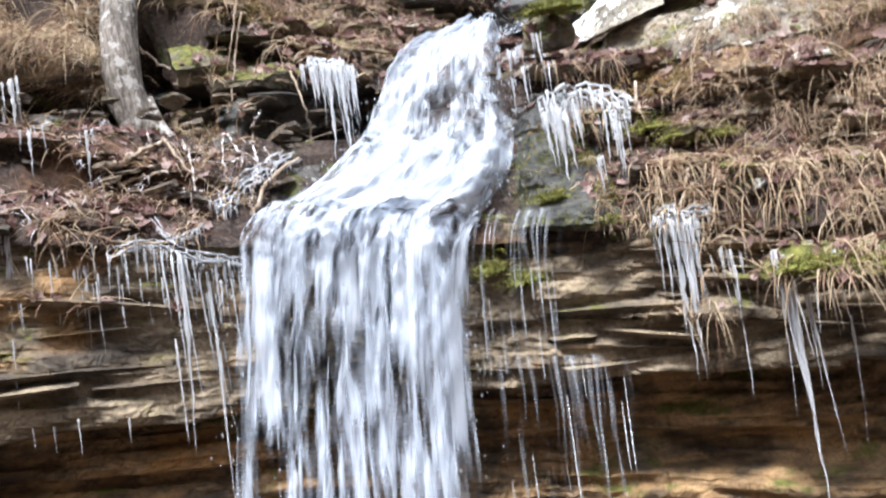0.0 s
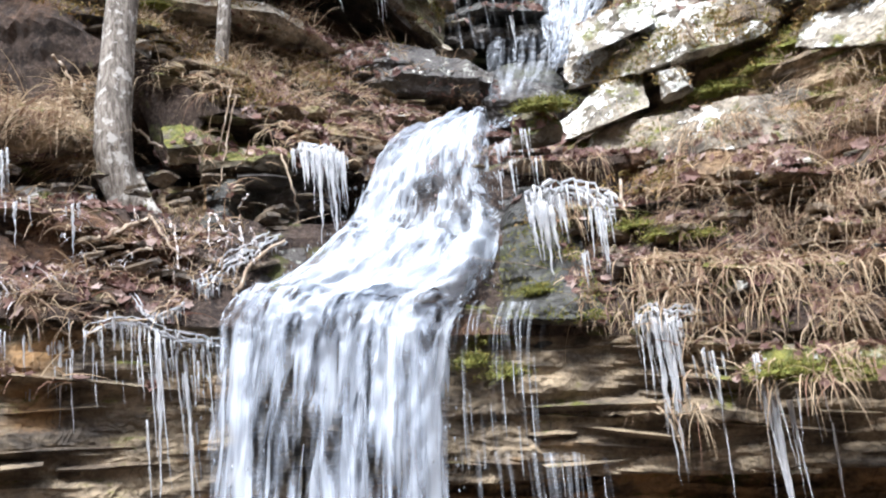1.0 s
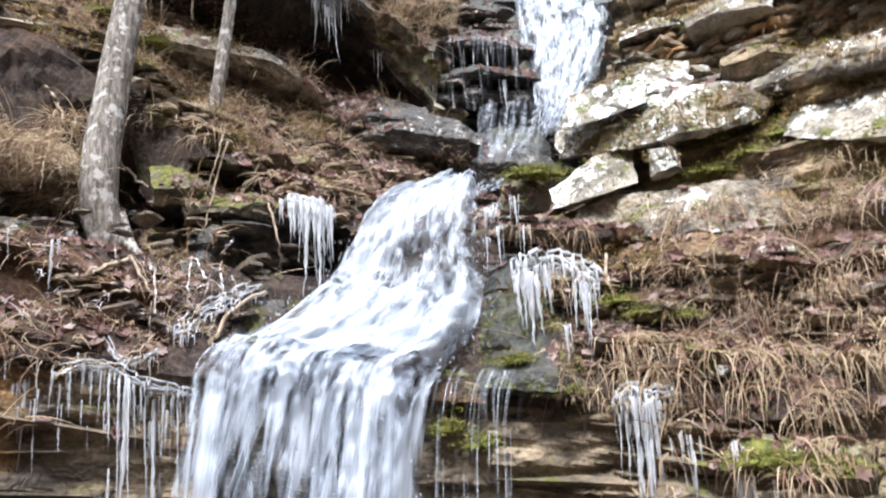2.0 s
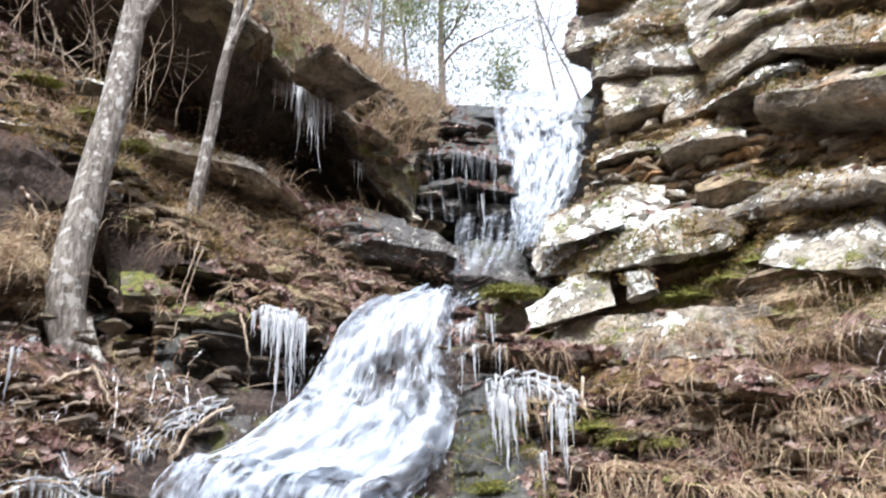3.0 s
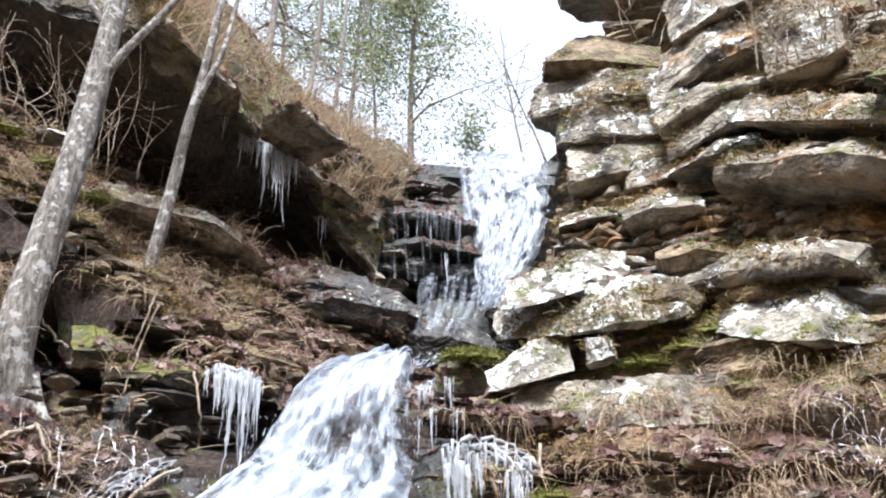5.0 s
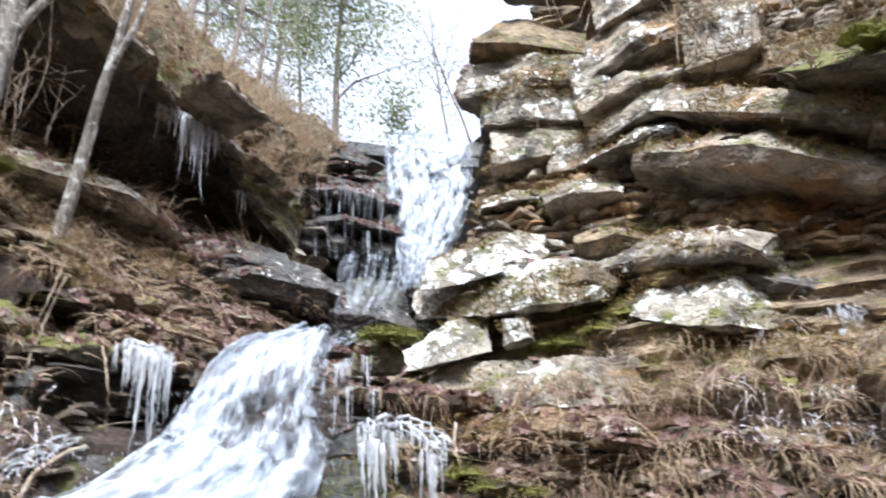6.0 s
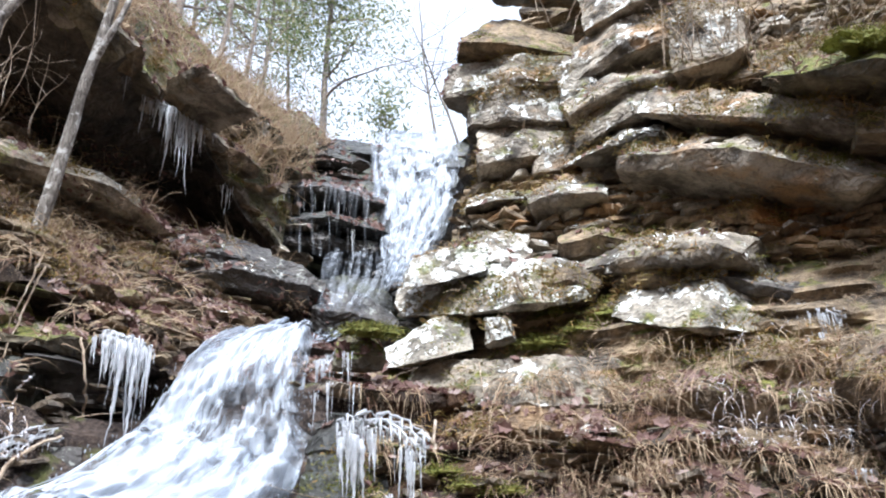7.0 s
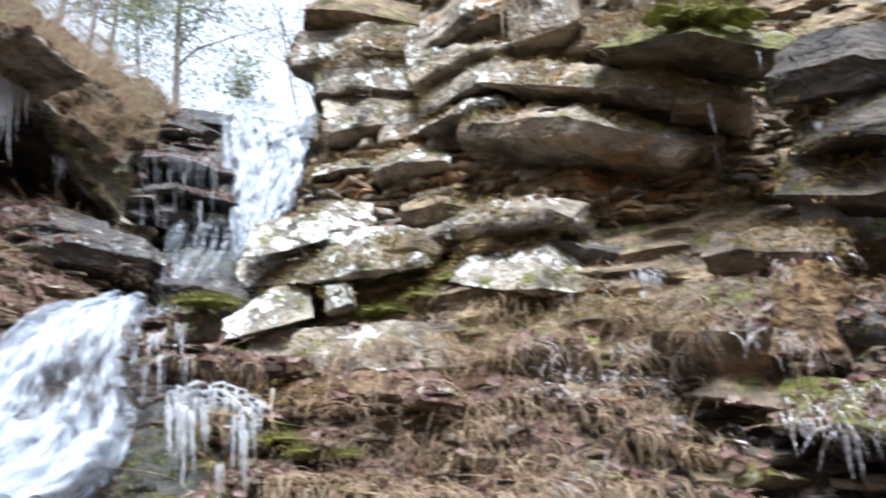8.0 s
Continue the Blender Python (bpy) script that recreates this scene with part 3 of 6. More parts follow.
slab((3.98, 6.25, 7.62), (1.0, 0.9, 0.42), (14, -10, -38), GREY, 'pale grey')
slab((3.55, 6.52, 6.72), (0.62, 0.6, 0.30), (12, -14, -36), LICHEN, 'pale lichened')
slab((3.20, 6.60, 5.78), (0.55, 0.5, 0.22), (10, -4, -30), GREY, 'weathered grey')
slab((4.54, 4.10, 5.28), (1.31, 0.92, 0.22), (5, 24, -50), MOSSY, 'moss topped')
slab((4.56, 4.19, 4.87), (0.50, 0.35, 0.20), (2, 14, -39), BROWN, 'brown')
# Brown slabs of the shaded east end, shade painted in by near-black rock.
slab((5.07, 3.21, 4.63), (1.12, 0.78, 0.31), (1, 12, -67), JOINT_SHADE, 'tilted brown')
slab((4.99, 3.26, 4.24), (1.06, 0.74, 0.26), (1, 11, -67), JOINT_SHADE, 'tilted brown')
slab((4.96, 3.35, 3.86), (1.00, 0.70, 0.29), (1, 17, -65), JOINT_SHADE, 'dark brown')
# Damp slabs; the darker rock also stands in for shade on this stretch.
slab((3.95, 3.89, 2.96), (0.79, 0.47, 0.43), (0, 11, -57), DAMP, 'damp brown')
slab((4.22, 3.50, 2.97), (0.38, 0.23, 0.36), (0, 11, -62), OCHRE, 'ochre')
slab((4.45, 3.14, 2.98), (0.74, 0.44, 0.37), (1, 13, -66), DARK, 'wet blue grey')
slab((4.39, 3.79, 3.51), (0.69, 0.41, 0.25), (1, 12, -60), DAMP, 'brown')
slab((3.94, 3.86, 2.62), (0.81, 0.49, 0.19), (0, 15, -57), DAMP, 'brown')
slab((4.17, 3.19, 2.34), (0.84, 0.42, 0.21), (0, 11, -65), MOSSY, 'mossy')
slab((0.84, 5.58, 2.49), (0.72, 0.43, 0.25), (16, 16, -6), WETBED, 'wet green')
slab((0.72, 5.23, 2.21), (0.75, 0.45, 0.13), (0, 12, -6), DARK, 'wet flat')
slab((0.53, 5.20, 1.87), (0.56, 0.28, 0.44), (0, 11, -5), MOSSY, 'wet mossy')
slab((0.93, 5.07, 1.85), (0.41, 0.21, 0.28), (0, 14, -10), WETBED, 'wet mossy')
slab((0.76, 5.70, 2.75), (0.39, 0.23, 0.32), (1, 18, -4), DARK, 'wet dark')
slab((-0.69, 5.36, 2.69), (0.35, 0.24, 0.15), (0, 9, 9), DARK, 'wet dark')
slab((-0.87, 5.16, 2.56), (0.46, 0.28, 0.16), (0, -5, 9), DARK, 'wet dark')
slab((-1.03, 4.88, 2.34), (0.27, 0.16, 0.15), (0, -7, 11), STRATA, 'layered')
slab((2.03, 4.21, 1.57), (0.62, 0.25, 0.17), (0, 10, -26), MOSSY, 'bright mossy')
slab((1.61, 4.74, 1.48), (1.25, 0.30, 0.13), (0, 8, -20), STRATA, 'weathered grey')
slab((0.63, 5.04, 1.41), (0.79, 0.24, 0.2), (0, 9, -8), STRATA, 'weathered')
slab((1.04, 5.65, 3.49), (0.32, 0.19, 0.18), (0, -2, -11), MOSSY, 'bright mossy')
slab((2.42, 5.98, 4.30), (0.78, 0.5, 0.14), (22, 6, -26), LICHEN, 'pale lichened')
slab((1.80, 6.12, 4.34), (0.66, 0.5, 0.15), (24, -10, -14), LICHEN, 'white lichened')
# slabs of the left bank
slab((1.37, 9.55, 6.22), (1.24, 0.74, 0.12), (0, 2, -8), WETBED, 'wet ledge')
slab((1.29, 9.74, 6.70), (1.37, 0.82, 0.13), (0, 1, -7), DARK, 'thin wet')
slab((1.58, 8.99, 5.09), (0.86, 0.52, 0.45), (0, 7, -8), WETBED, 'wet rounded')
slab((-1.05, 6.85, 5.14), (2.0, 0.5, 0.19), (0, 4, 44), GREY, 'long tilted')
slab((-0.00, 7.91, 5.09), (1.02, 0.82, 0.33), (0, 2, 11), DARK, 'dark')
slab((0.16, 8.00, 4.74), (1.32, 1.05, 0.25), (0, 4, 15), DARK, 'dark')
slab((0.85, 8.35, 4.97), (0.53, 0.43, 0.27), (1, 14, -1), DARK, 'wet')
slab((-0.20, 7.66, 6.56), (0.74, 0.74, 0.06), (6, 10, 40), GREY, 'pointed', prow=False)
slab((-1.36, 5.66, 3.63), (0.52, 0.5, 0.24), (0, 0, 12), MOSSY, 'dark mossy')
slab((-0.95, 5.66, 3.53), (0.62, 0.5, 0.28), (0, -1, 8), MOSSY, 'dark mossy')
slab((-1.53, 5.71, 3.21), (0.44, 0.35, 0.21), (0, -8, 13), BROWN, 'brown')
slab((-1.20, 5.79, 3.15), (0.38, 0.30, 0.29), (0, 8, 13), OCHRE, 'ochre')
slab((-0.86, 5.97, 3.15), (0.49, 0.39, 0.36), (0, 4, 8), DARK, 'dark')
slab((-0.77, 5.57, 2.73), (0.56, 0.44, 0.12), (0, -1, 7), DARK, 'wet dark')
slab((-0.63, 7.22, 4.62), (0.51, 0.41, 0.14), (1, 9, 8), BROWN, 'brown')
slab((-0.86, 6.86, 4.45), (0.63, 0.50, 0.15), (0, 8, 10), BROWN, 'brown')
slab((-1.93, 5.83, 4.16), (0.43, 0.35, 0.12), (0, -3, 16), GREY, 'grey')
slab((-1.53, 6.16, 4.37), (0.80, 0.64, 0.10), (0, 8, 16), BROWN, 'thin brown')
slab((-2.00, 6.02, 4.77), (0.60, 0.48, 0.14), (0, 1, 18), MOSSY, 'mossy')
slab((-1.99, 5.77, 5.31), (0.26, 0.20, 0.10), (1, -8, 14), LICHEN, 'white')
slab((-0.40, 6.41, 3.66), (0.53, 0.42, 0.32), (10, 8, 5), BROWN, 'brown')
slab((0.17, 7.41, 4.24), (0.67, 0.53, 0.18), (1, 11, 2), BROWN, 'leaf strewn')
slab((0.18, 8.54, 6.53), (0.45, 0.36, 0.26), (4, 21, 10), BROWN, 'brown')
slab((-2.01, 5.54, 3.59), (0.32, 0.26, 0.18), (0, -6, 17), BROWN, 'brown')
slab((-2.17, 5.08, 3.16), (0.57, 0.45, 0.15), (0, 0, 23), GREY, 'grey')
slab((-2.12, 4.84, 2.77), (0.43, 0.34, 0.19), (0, 1, 24), MOSSY, 'mossy')
slab((-2.28, 5.22, 3.66), (0.76, 0.60, 0.20), (0, -2, 23), BROWN, 'grass capped')
slab((1.49, 8.47, 4.71), (0.81, 0.49, 0.38), (0, 8, -8), DARK, 'wet dark')
slab((1.30, 9.60, 5.96), (1.19, 0.60, 0.12), (0, 3, -7), DARK, 'wet dark')

for k, p in enumerate(ROOF_STONES):
    slab(p, (0.36 + 0.2 * (k % 4) / 3, 0.34, 0.10 + 0.04 * (k % 2)), (10 - 7 * (k % 3), 12 + 6 * (k % 2), 30 + 40 * (k % 2)), (MOSSY, GREY, BROWN)[k % 3], ('mossy', 'grey', 'brown')[k % 3], 'the edge of the overhang')


UPPER_L = [(2.10, 10.98, 8.37), (2.08, 10.72, 7.83), (2.02, 10.22, 7.06), (1.96, 9.64, 6.15), (1.90, 9.04, 5.46), (1.80, 8.78, 5.04)]
UPPER_R = [(3.43, 10.66, 8.31), (3.29, 10.35, 7.68), (3.12, 9.87, 6.93), (2.64, 9.02, 5.89), (2.24, 8.60, 5.31), (2.02, 8.45, 4.98)]
MID_L = [(0.48, 6.51, 3.74), (0.12, 6.18, 3.54), (-0.13, 5.93, 3.31), (-0.27, 5.73, 3.03), (-0.40, 5.57, 2.78), (-0.47, 5.37, 2.68), (-0.65, 5.13, 2.48), (-0.90, 4.87, 2.32)]
MID_R = [(0.80, 6.43, 3.74), (0.73, 6.07, 3.56), (0.68, 5.83, 3.31), (0.65, 5.69, 3.02), (0.66, 5.58, 2.77), (0.61, 5.43, 2.55), (0.50, 5.23, 2.33), (0.31, 5.01, 2.15)]
LOW_L = [(-0.96, 4.85, 2.33), (-1.02, 4.72, 2.22), (-1.05, 4.66, 2.05), (-1.09, 4.57, 1.68), (-1.14, 4.50, 1.27), (-1.17, 4.39, 0.88), (-1.22, 4.25, 0.32)]
LOW_R = [(0.32, 5.01, 2.16), (0.24, 4.87, 2.06), (0.19, 4.79, 1.87), (0.13, 4.70, 1.49), (0.09, 4.62, 1.06), (0.06, 4.50, 0.66), (0.03, 4.34, 0.08)]
BACK_L = [(0.69, 9.48, 6.64), (0.70, 9.39, 6.38), (0.74, 9.33, 6.01), (0.77, 9.28, 5.62)]
BACK_R = [(1.96, 9.31, 6.60), (1.91, 9.22, 6.34), (1.85, 9.09, 5.94), (1.82, 8.97, 5.45)]
TRICKLE_L = [(1.20, 8.99, 5.41), (1.11, 8.64, 4.93), (1.03, 8.19, 4.43)]
TRICKLE_R = [(1.88, 8.59, 5.27), (1.72, 8.26, 4.81), (1.39, 7.74, 4.30)]


def fall_sheet(name, left, right, nu, nv, mat, parent, seed, lump=0.05, lift=0.0, ledges=0, proud=0.0):
    verts, uvs = [], []
    for j in range(nv + 1):
        a, b = along(left, j / nv), along(right, j / nv)
        for i in range(nu + 1):
            u = i / nu
            p = a.lerp(b, u)
            flow = 0.9 * noise.noise(Vector((u * 5 + seed, j / nv * 4.5, seed))) + 0.6 * abs(noise.noise(Vector((u * 11, j / nv * 11 + seed, 3)))) + 0.3 * noise.noise(Vector((u * 26, j / nv * 22 + seed, 5)))
            edge = smooth(0, 0.12, u) * smooth(1, 0.88, u)
            p += Vector((0, -1, 0.45)) * (lift + lump * (flow + 0.8) * edge + 0.06 * edge)
            if ledges:
                f = (j / nv * ledges + 1.6 * noise.noise(Vector((u * 4, seed, j / nv * 5)))) % 1.0
                p += Vector((0, -1, 0.2)) * proud * smooth(0.0, 0.25, f) * (1 - smooth(0.25, 1.0, f))
            p.x += 0.02 * noise.noise(Vector((j / nv * 3, seed, u * 5)))
            verts.append(p)
            uvs.append((u, j / nv))
    w = nu + 1
    faces = [(j * w + i, j * w + i + 1, (j + 1) * w + i + 1, (j + 1) * w + i) for j in range(nv) for i in range(nu)]
    me = mesh_of(name, verts, faces, mat, True)
    layer = me.uv_layers.new(name="UVMap")
    for loop in me.loops:
        layer.data[loop.index].uv = uvs[loop.vertex_index]
    return child(name, me, parent)


def strands(name, left, right, count, seed, parent, mat, wide=(0.006, 0.03), span=(0.15, 0.5), spread=0.02):
    rnd = random.Random(seed)
    heap = Heap()
    for _ in range(count):
        u, t0 = rnd.uniform(0.05, 0.95), rnd.uniform(-0.1, 0.95)
        ln = rnd.uniform(*span)
        r = rnd.uniform(*wide)
        pts, rad = [], []
        du = rnd.uniform(-spread, spread)
        off = rnd.uniform(0.02, 0.14)
        for k in range(6):
            t = min(1.0, max(0.0, t0 + ln * k / 5))
            p = along(left, t).lerp(along(right, t), u + du * k)
            pts.append(p + Vector((0, -off, off * 0.4)) + Vector((0, 0, -0.001 * k)))
            rad.append(r * (0.15 + math.sin(math.pi * (k + 0.5) / 6)))
        heap.put(*tube(pts, rad, 5))
    return tagged(child(name, heap.mesh(name, mat, True), parent), kind="stuff")


def ribbons(name, left, right, count, seed, parent, mat, width=(0.04, 0.16), span=(0.2, 0.6), lift=(0.02, 0.14), wander=0.05, steps=22):
    """Separate tongues of water, each on its own way down the fall."""
    rnd = random.Random(seed)
    verts, faces, uvs = [], [], []
    for k in range(count):
        u0, w = rnd.uniform(0.04, 0.96), rnd.uniform(*width)
        t0, ln = rnd.uniform(-0.15, 0.85), rnd.uniform(*span)
        up = rnd.uniform(*lift)
        shift_v = rnd.uniform(0, 9)
        o = len(verts)
        for j in range(steps + 1):
            t = t0 + ln * j / steps
            t = min(1.0, max(0.0, t))
            a, b = along(left, t), along(right, t)
            c = u0 + wander * noise.noise(Vector((t * 5, k * 3.1, seed)))
            bow = math.sin(math.pi * j / steps)
            for i in range(4):
                q = c + w * (i / 3 - 0.5) * (0.25 + 0.75 * bow)
                p = a.lerp(b, min(1.02, max(-0.02, q)))
                ripple = 0.03 * noise.noise(Vector((t * 14, q * 12, k)))
                rise = (0.02 + up * (0.4 + 0.6 * bow)) * (0.7 + 0.3 * math.sin(math.pi * i / 3)) + ripple
                verts.append(p + Vector((0, -1, 0.4)) * rise)
                uvs.append((i / 3, shift_v + t * 1.0))
        for j in range(steps):
            for i in range(3):
                faces.append((o + j * 4 + i, o + j * 4 + i + 1, o + (j + 1) * 4 + i + 1, o + (j + 1) * 4 + i))
    me = mesh_of(name, verts, faces, mat, True)
    layer = me.uv_layers.new(name="UVMap")
    for loop in me.loops:
        layer.data[loop.index].uv = uvs[loop.vertex_index]
    return tagged(child(name, me, parent), kind="stuff")


upper_fall = tagged(new("upper_waterfall"), "white upper waterfall sliding down stepped dark rock", "waterfall")
for k, mat in enumerate(STEPPED):
    fall_sheet("water_sheet", UPPER_L, UPPER_R, 50, 130, mat, upper_fall, 1.0 + 5 * k, 0.04, 0.03 + 0.05 * k, 14, 0.07)
ribbons("water_tongue", UPPER_L, UPPER_R, 26, 51, upper_fall, TONGUE, (0.05, 0.18), (0.06, 0.3), (0.05, 0.12), 0.03)
fall_sheet("water_veil", BACK_L, BACK_R, 50, 60, VEIL, upper_fall, 12.0, 0.03, 0.02)
for k in range(2):
    fall_sheet("water_trickle", TRICKLE_L, TRICKLE_R, 40, 50, TRICKLE, upper_fall, 31.0 + 3 * k, 0.04, 0.12 + 0.05 * k, 4, 0.08)
strands("water_thread", UPPER_L, UPPER_R, 20, 11, upper_fall, SPRAY, (0.001, 0.005), (0.02, 0.07))
middle_fall = tagged(new("middle_waterfall"), "foaming white cascade pouring down the rock chute", "waterfall")
for k, mat in enumerate(FOAM):
    fall_sheet("water_sheet", MID_L, MID_R, 80, 100, mat, middle_fall, 4.0 + 6 * k, 0.10, 0.03 + 0.06 * k)
ribbons("water_tongue", MID_L, MID_R, 34, 52, middle_fall, TONGUE, (0.12, 0.34), (0.10, 0.3), (0.02, 0.16), 0.14)
strands("water_thread", MID_L, MID_R, 20, 12, middle_fall, SPRAY, (0.001, 0.003), (0.02, 0.06))
ribbons("stream", [TRICKLE_L[-1], (0.75, 7.3, 4.0), MID_L[0]], [TRICKLE_R[-1], (1.05, 7.1, 3.97), MID_R[0]], 12, 56, middle_fall, TONGUE, (0.1, 0.3), (0.2, 0.6), (0.0, 0.02), 0.05)
lower_fall = tagged(new("lower_waterfall"), "white curtain of water falling free from the ledge", "waterfall")
for k, mat in enumerate(CURTAIN):
    fall_sheet("water_sheet", LOW_L, LOW_R, 100, 60, mat, lower_fall, 7.0 + 4 * k, 0.05, 0.07 * k - 0.03)
fall_sheet("water_spill", MID_L[-3:] + LOW_L[1:5], MID_R[-3:] + LOW_R[1:5], 100, 60, TOPFOAM, lower_fall, 19.0, 0.07, 0.12)
ribbons("water_tongue", LOW_L, LOW_R, 26, 53, lower_fall, TONGUE, (0.03, 0.12), (0.3, 0.9), (0.0, 0.12), 0.03)
strands("water_thread", LOW_L, LOW_R, 20, 13, lower_fall, SPRAY, (0.001, 0.003), (0.05, 0.25))
spray_rnd = random.Random(77)
spray = Heap()
for k in range(380):
    t, u = spray_rnd.uniform(0.3, 1.0), spray_rnd.choice((spray_rnd.gauss(0, 0.06), spray_rnd.gauss(1, 0.06), spray_rnd.random()))
    L, R = spray_rnd.choice(((MID_L, MID_R), (MID_L, MID_R), (LOW_L, LOW_R)))
    p = along(L, t).lerp(along(R, t), u) + Vector((0, -spray_rnd.uniform(0.05, 0.25), spray_rnd.uniform(0, 0.12)))
    r = spray_rnd.uniform(0.002, 0.006)
    spray.put(*tube([p + Vector((0, 0, r * 2)), p, p - Vector((0, 0, r * 3))], [r * 0.3, r, r * 0.2], 5))
tagged(child("water_spray", spray.mesh("water_spray", SPRAY, True), lower_fall), kind="stuff")

TRUNK = [(-1.72, 5.44, 3.05), (-1.81, 5.38, 3.36), (-1.81, 5.35, 3.65), (-1.78, 5.41, 4.22), (-1.71, 5.47, 4.86), (-1.67, 5.53, 5.56), (-1.64, 5.54, 6.08), (-1.63, 5.58, 6.84), (-1.67, 5.63, 7.93)]
SAPLING = [(-1.24, 6.10, 4.25), (-1.18, 6.05, 4.63), (-1.12, 6.05, 5.12), (-1.08, 6.05, 5.53), (-1.00, 6.00, 5.99), (-0.94, 6.00, 6.51), (-0.90, 6.03, 7.26)]
SAPLING_B = [(-1.05, 6.04, 5.74), (-0.95, 5.96, 5.97), (-0.84, 5.98, 6.38), (-0.76, 6.00, 7.01)]


def limb(name, points, r0, r1, parent, mat, n=24, sides=10):
    pts = [along(points, i / n) for i in range(n + 1)]
    rad = [r0 + (r1 - r0) * i / n for i in range(n + 1)]
    v, f = tube(pts, rad, sides, 0.12)
    return child(name, mesh_of(name, v, f, mat, True), parent)


tree = tagged(new("tree"), "leaning grey-barked tree with a flared root base", "tree")
limb("trunk", TRUNK, 0.135, 0.068, tree, BARK)
foot = Vector(TRUNK[0])
for k, (dx, dy, dz) in enumerate(((0.55, -0.25, -0.45), (0.3, -0.45, -0.5), (-0.35, -0.4, -0.4), (-0.5, 0.1, -0.1), (0.45, 0.15, -0.1))):
    limb("root", [foot + Vector((dx * 0.02, dy * 0.02, 0.30)), foot + Vector((dx * 0.22, dy * 0.22, 0.06)), foot + Vector((dx * 0.6, dy * 0.6, dz * 0.4)), foot + Vector((dx, dy, dz))], 0.05, 0.012, tree, BARK, 12, 8)
limb("branch", [TRUNK[5], Vector(TRUNK[5]) + Vector((0.18, -0.02, 0.35)), Vector(TRUNK[5]) + Vector((0.42, -0.02, 0.75)), Vector(TRUNK[5]) + Vector((0.7, 0.0, 1.3))], 0.04, 0.02, tree, BARK, 12, 7)
limb("branch", [TRUNK[6], Vector(TRUNK[6]) + Vector((-0.2, 0.0, 0.3)), Vector(TRUNK[6]) + Vector((-0.5, 0.1, 0.8))], 0.035, 0.015, tree, BARK, 12, 7)
sapling = tagged(new("sapling"), "slim pale forked sapling on the rocky bank", "tree")
limb("trunk", SAPLING, 0.055, 0.03, sapling, BARK)
limb("branch", SAPLING_B, 0.03, 0.018, sapling, BARK)


# ---- brow, trees and sky line above ----


def twig_points(p, direction, length, n, wander, rnd, sag=0.0):
    pts = [Vector(p)]
    d = Vector(direction).normalized()
    for i in range(n):
        d = (d + Vector((rnd.uniform(-1, 1), rnd.uniform(-1, 1), rnd.uniform(-1, 1))) * wander + Vector((0, 0, -sag))).normalized()
        pts.append(pts[-1] + d * length / n)
    return pts


def bare_tree(name, base, height, r, lean, seed, label, mat=FARBARK, limbs=9, twigs=5):
    rnd = random.Random(seed)
    top = tagged(new(name), label, "tree")
    pts = twig_points(base, (lean, 0, 1), height, 12, 0.06, rnd)
    v, f = tube(pts, [r * (1 - 0.8 * i / 12) for i in range(13)], 8, 0.1)
    child("trunk", mesh_of("trunk", v, f, mat, True), top)
    for k in range(limbs):
        i = rnd.randint(3, 11)
        a = rnd.uniform(0, 2 * math.pi)
        lp = twig_points(pts[i], (math.cos(a), math.sin(a), rnd.uniform(0.2, 0.9)), height * rnd.uniform(0.2, 0.4), 7, 0.2, rnd)
        rr = r * (1 - 0.8 * i / 12) * 0.45
        v, f = tube(lp, [rr * (1 - 0.85 * j / 7) + 0.003 for j in range(8)], 5)
        arm = child("branch", mesh_of("branch", v, f, mat, True), top)
        for _ in range(twigs):
            j = rnd.randint(2, 7)
            tp = twig_points(lp[j], (rnd.uniform(-1, 1), rnd.uniform(-1, 1), rnd.uniform(-0.2, 1)), height * rnd.uniform(0.06, 0.16), 5, 0.25, rnd)
            v, f = tube(tp, [rr * 0.35 * (1 - 0.8 * q / 5) + 0.003 for q in range(6)], 4)
            child("twig", mesh_of("twig", v, f, mat, True), arm)
    return top, pts


def evergreen(base, height, r, seed, spread=1.5, leaves=2600, low=0.25):
    rnd = random.Random(seed)
    top, pts = bare_tree("cedar_tree", base, height, r, 0.03, seed, "thin evergreen cedar with sparse feathery crown", FARBARK, 14, 3)
    heap = Heap()
    for _ in range(130):
        f = rnd.uniform(low, 1.0)
        c = along(pts, f) + Vector((rnd.gauss(0, 1), rnd.gauss(0, 1), rnd.gauss(0, 0.5))) * spread * (1.15 - f) * 0.6
        for _ in range(leaves // 50):
            p = c + Vector((rnd.gauss(0, 1), rnd.gauss(0, 1), rnd.gauss(0, 0.6))) * min(0.3, 0.11 * height)
            d = Vector((rnd.uniform(-1, 1), rnd.uniform(-1, 1), rnd.uniform(-0.4, 0.9))).normalized()
            s = d.cross(Vector((rnd.uniform(-1, 1), rnd.uniform(-1, 1), 1))).normalized()
            ln, w = rnd.uniform(0.08, 0.20), rnd.uniform(0.012, 0.027)
            heap.put([p, p + d * ln * 0.5 + s * w, p + d * ln, p + d * ln * 0.5 - s * w], [(0, 1, 2, 3)])
    tagged(child("crown", heap.mesh("crown", CEDAR), top), kind="stuff")
    return top


evergreen((2.22, 17.39, 11.56), 6.5, 0.10, 61, 2.2, 3600, 0.2)
evergreen((0.76, 19.13, 12.78), 7.5, 0.09, 62, 2.6, 3600, 0.3)
evergreen((3.69, 17.00, 11.79), 1.2, 0.03, 63, 0.4, 200, 0.1)
evergreen((-1.14, 22.30, 15.28), 8.0, 0.10, 66, 3.0, 3000, 0.35)
bare_tree("bare_tree", (-1.15, 13.46, 10.52), 7.0, 0.100, 0.05, 70, "leafless thin grey tree on the upper slope")
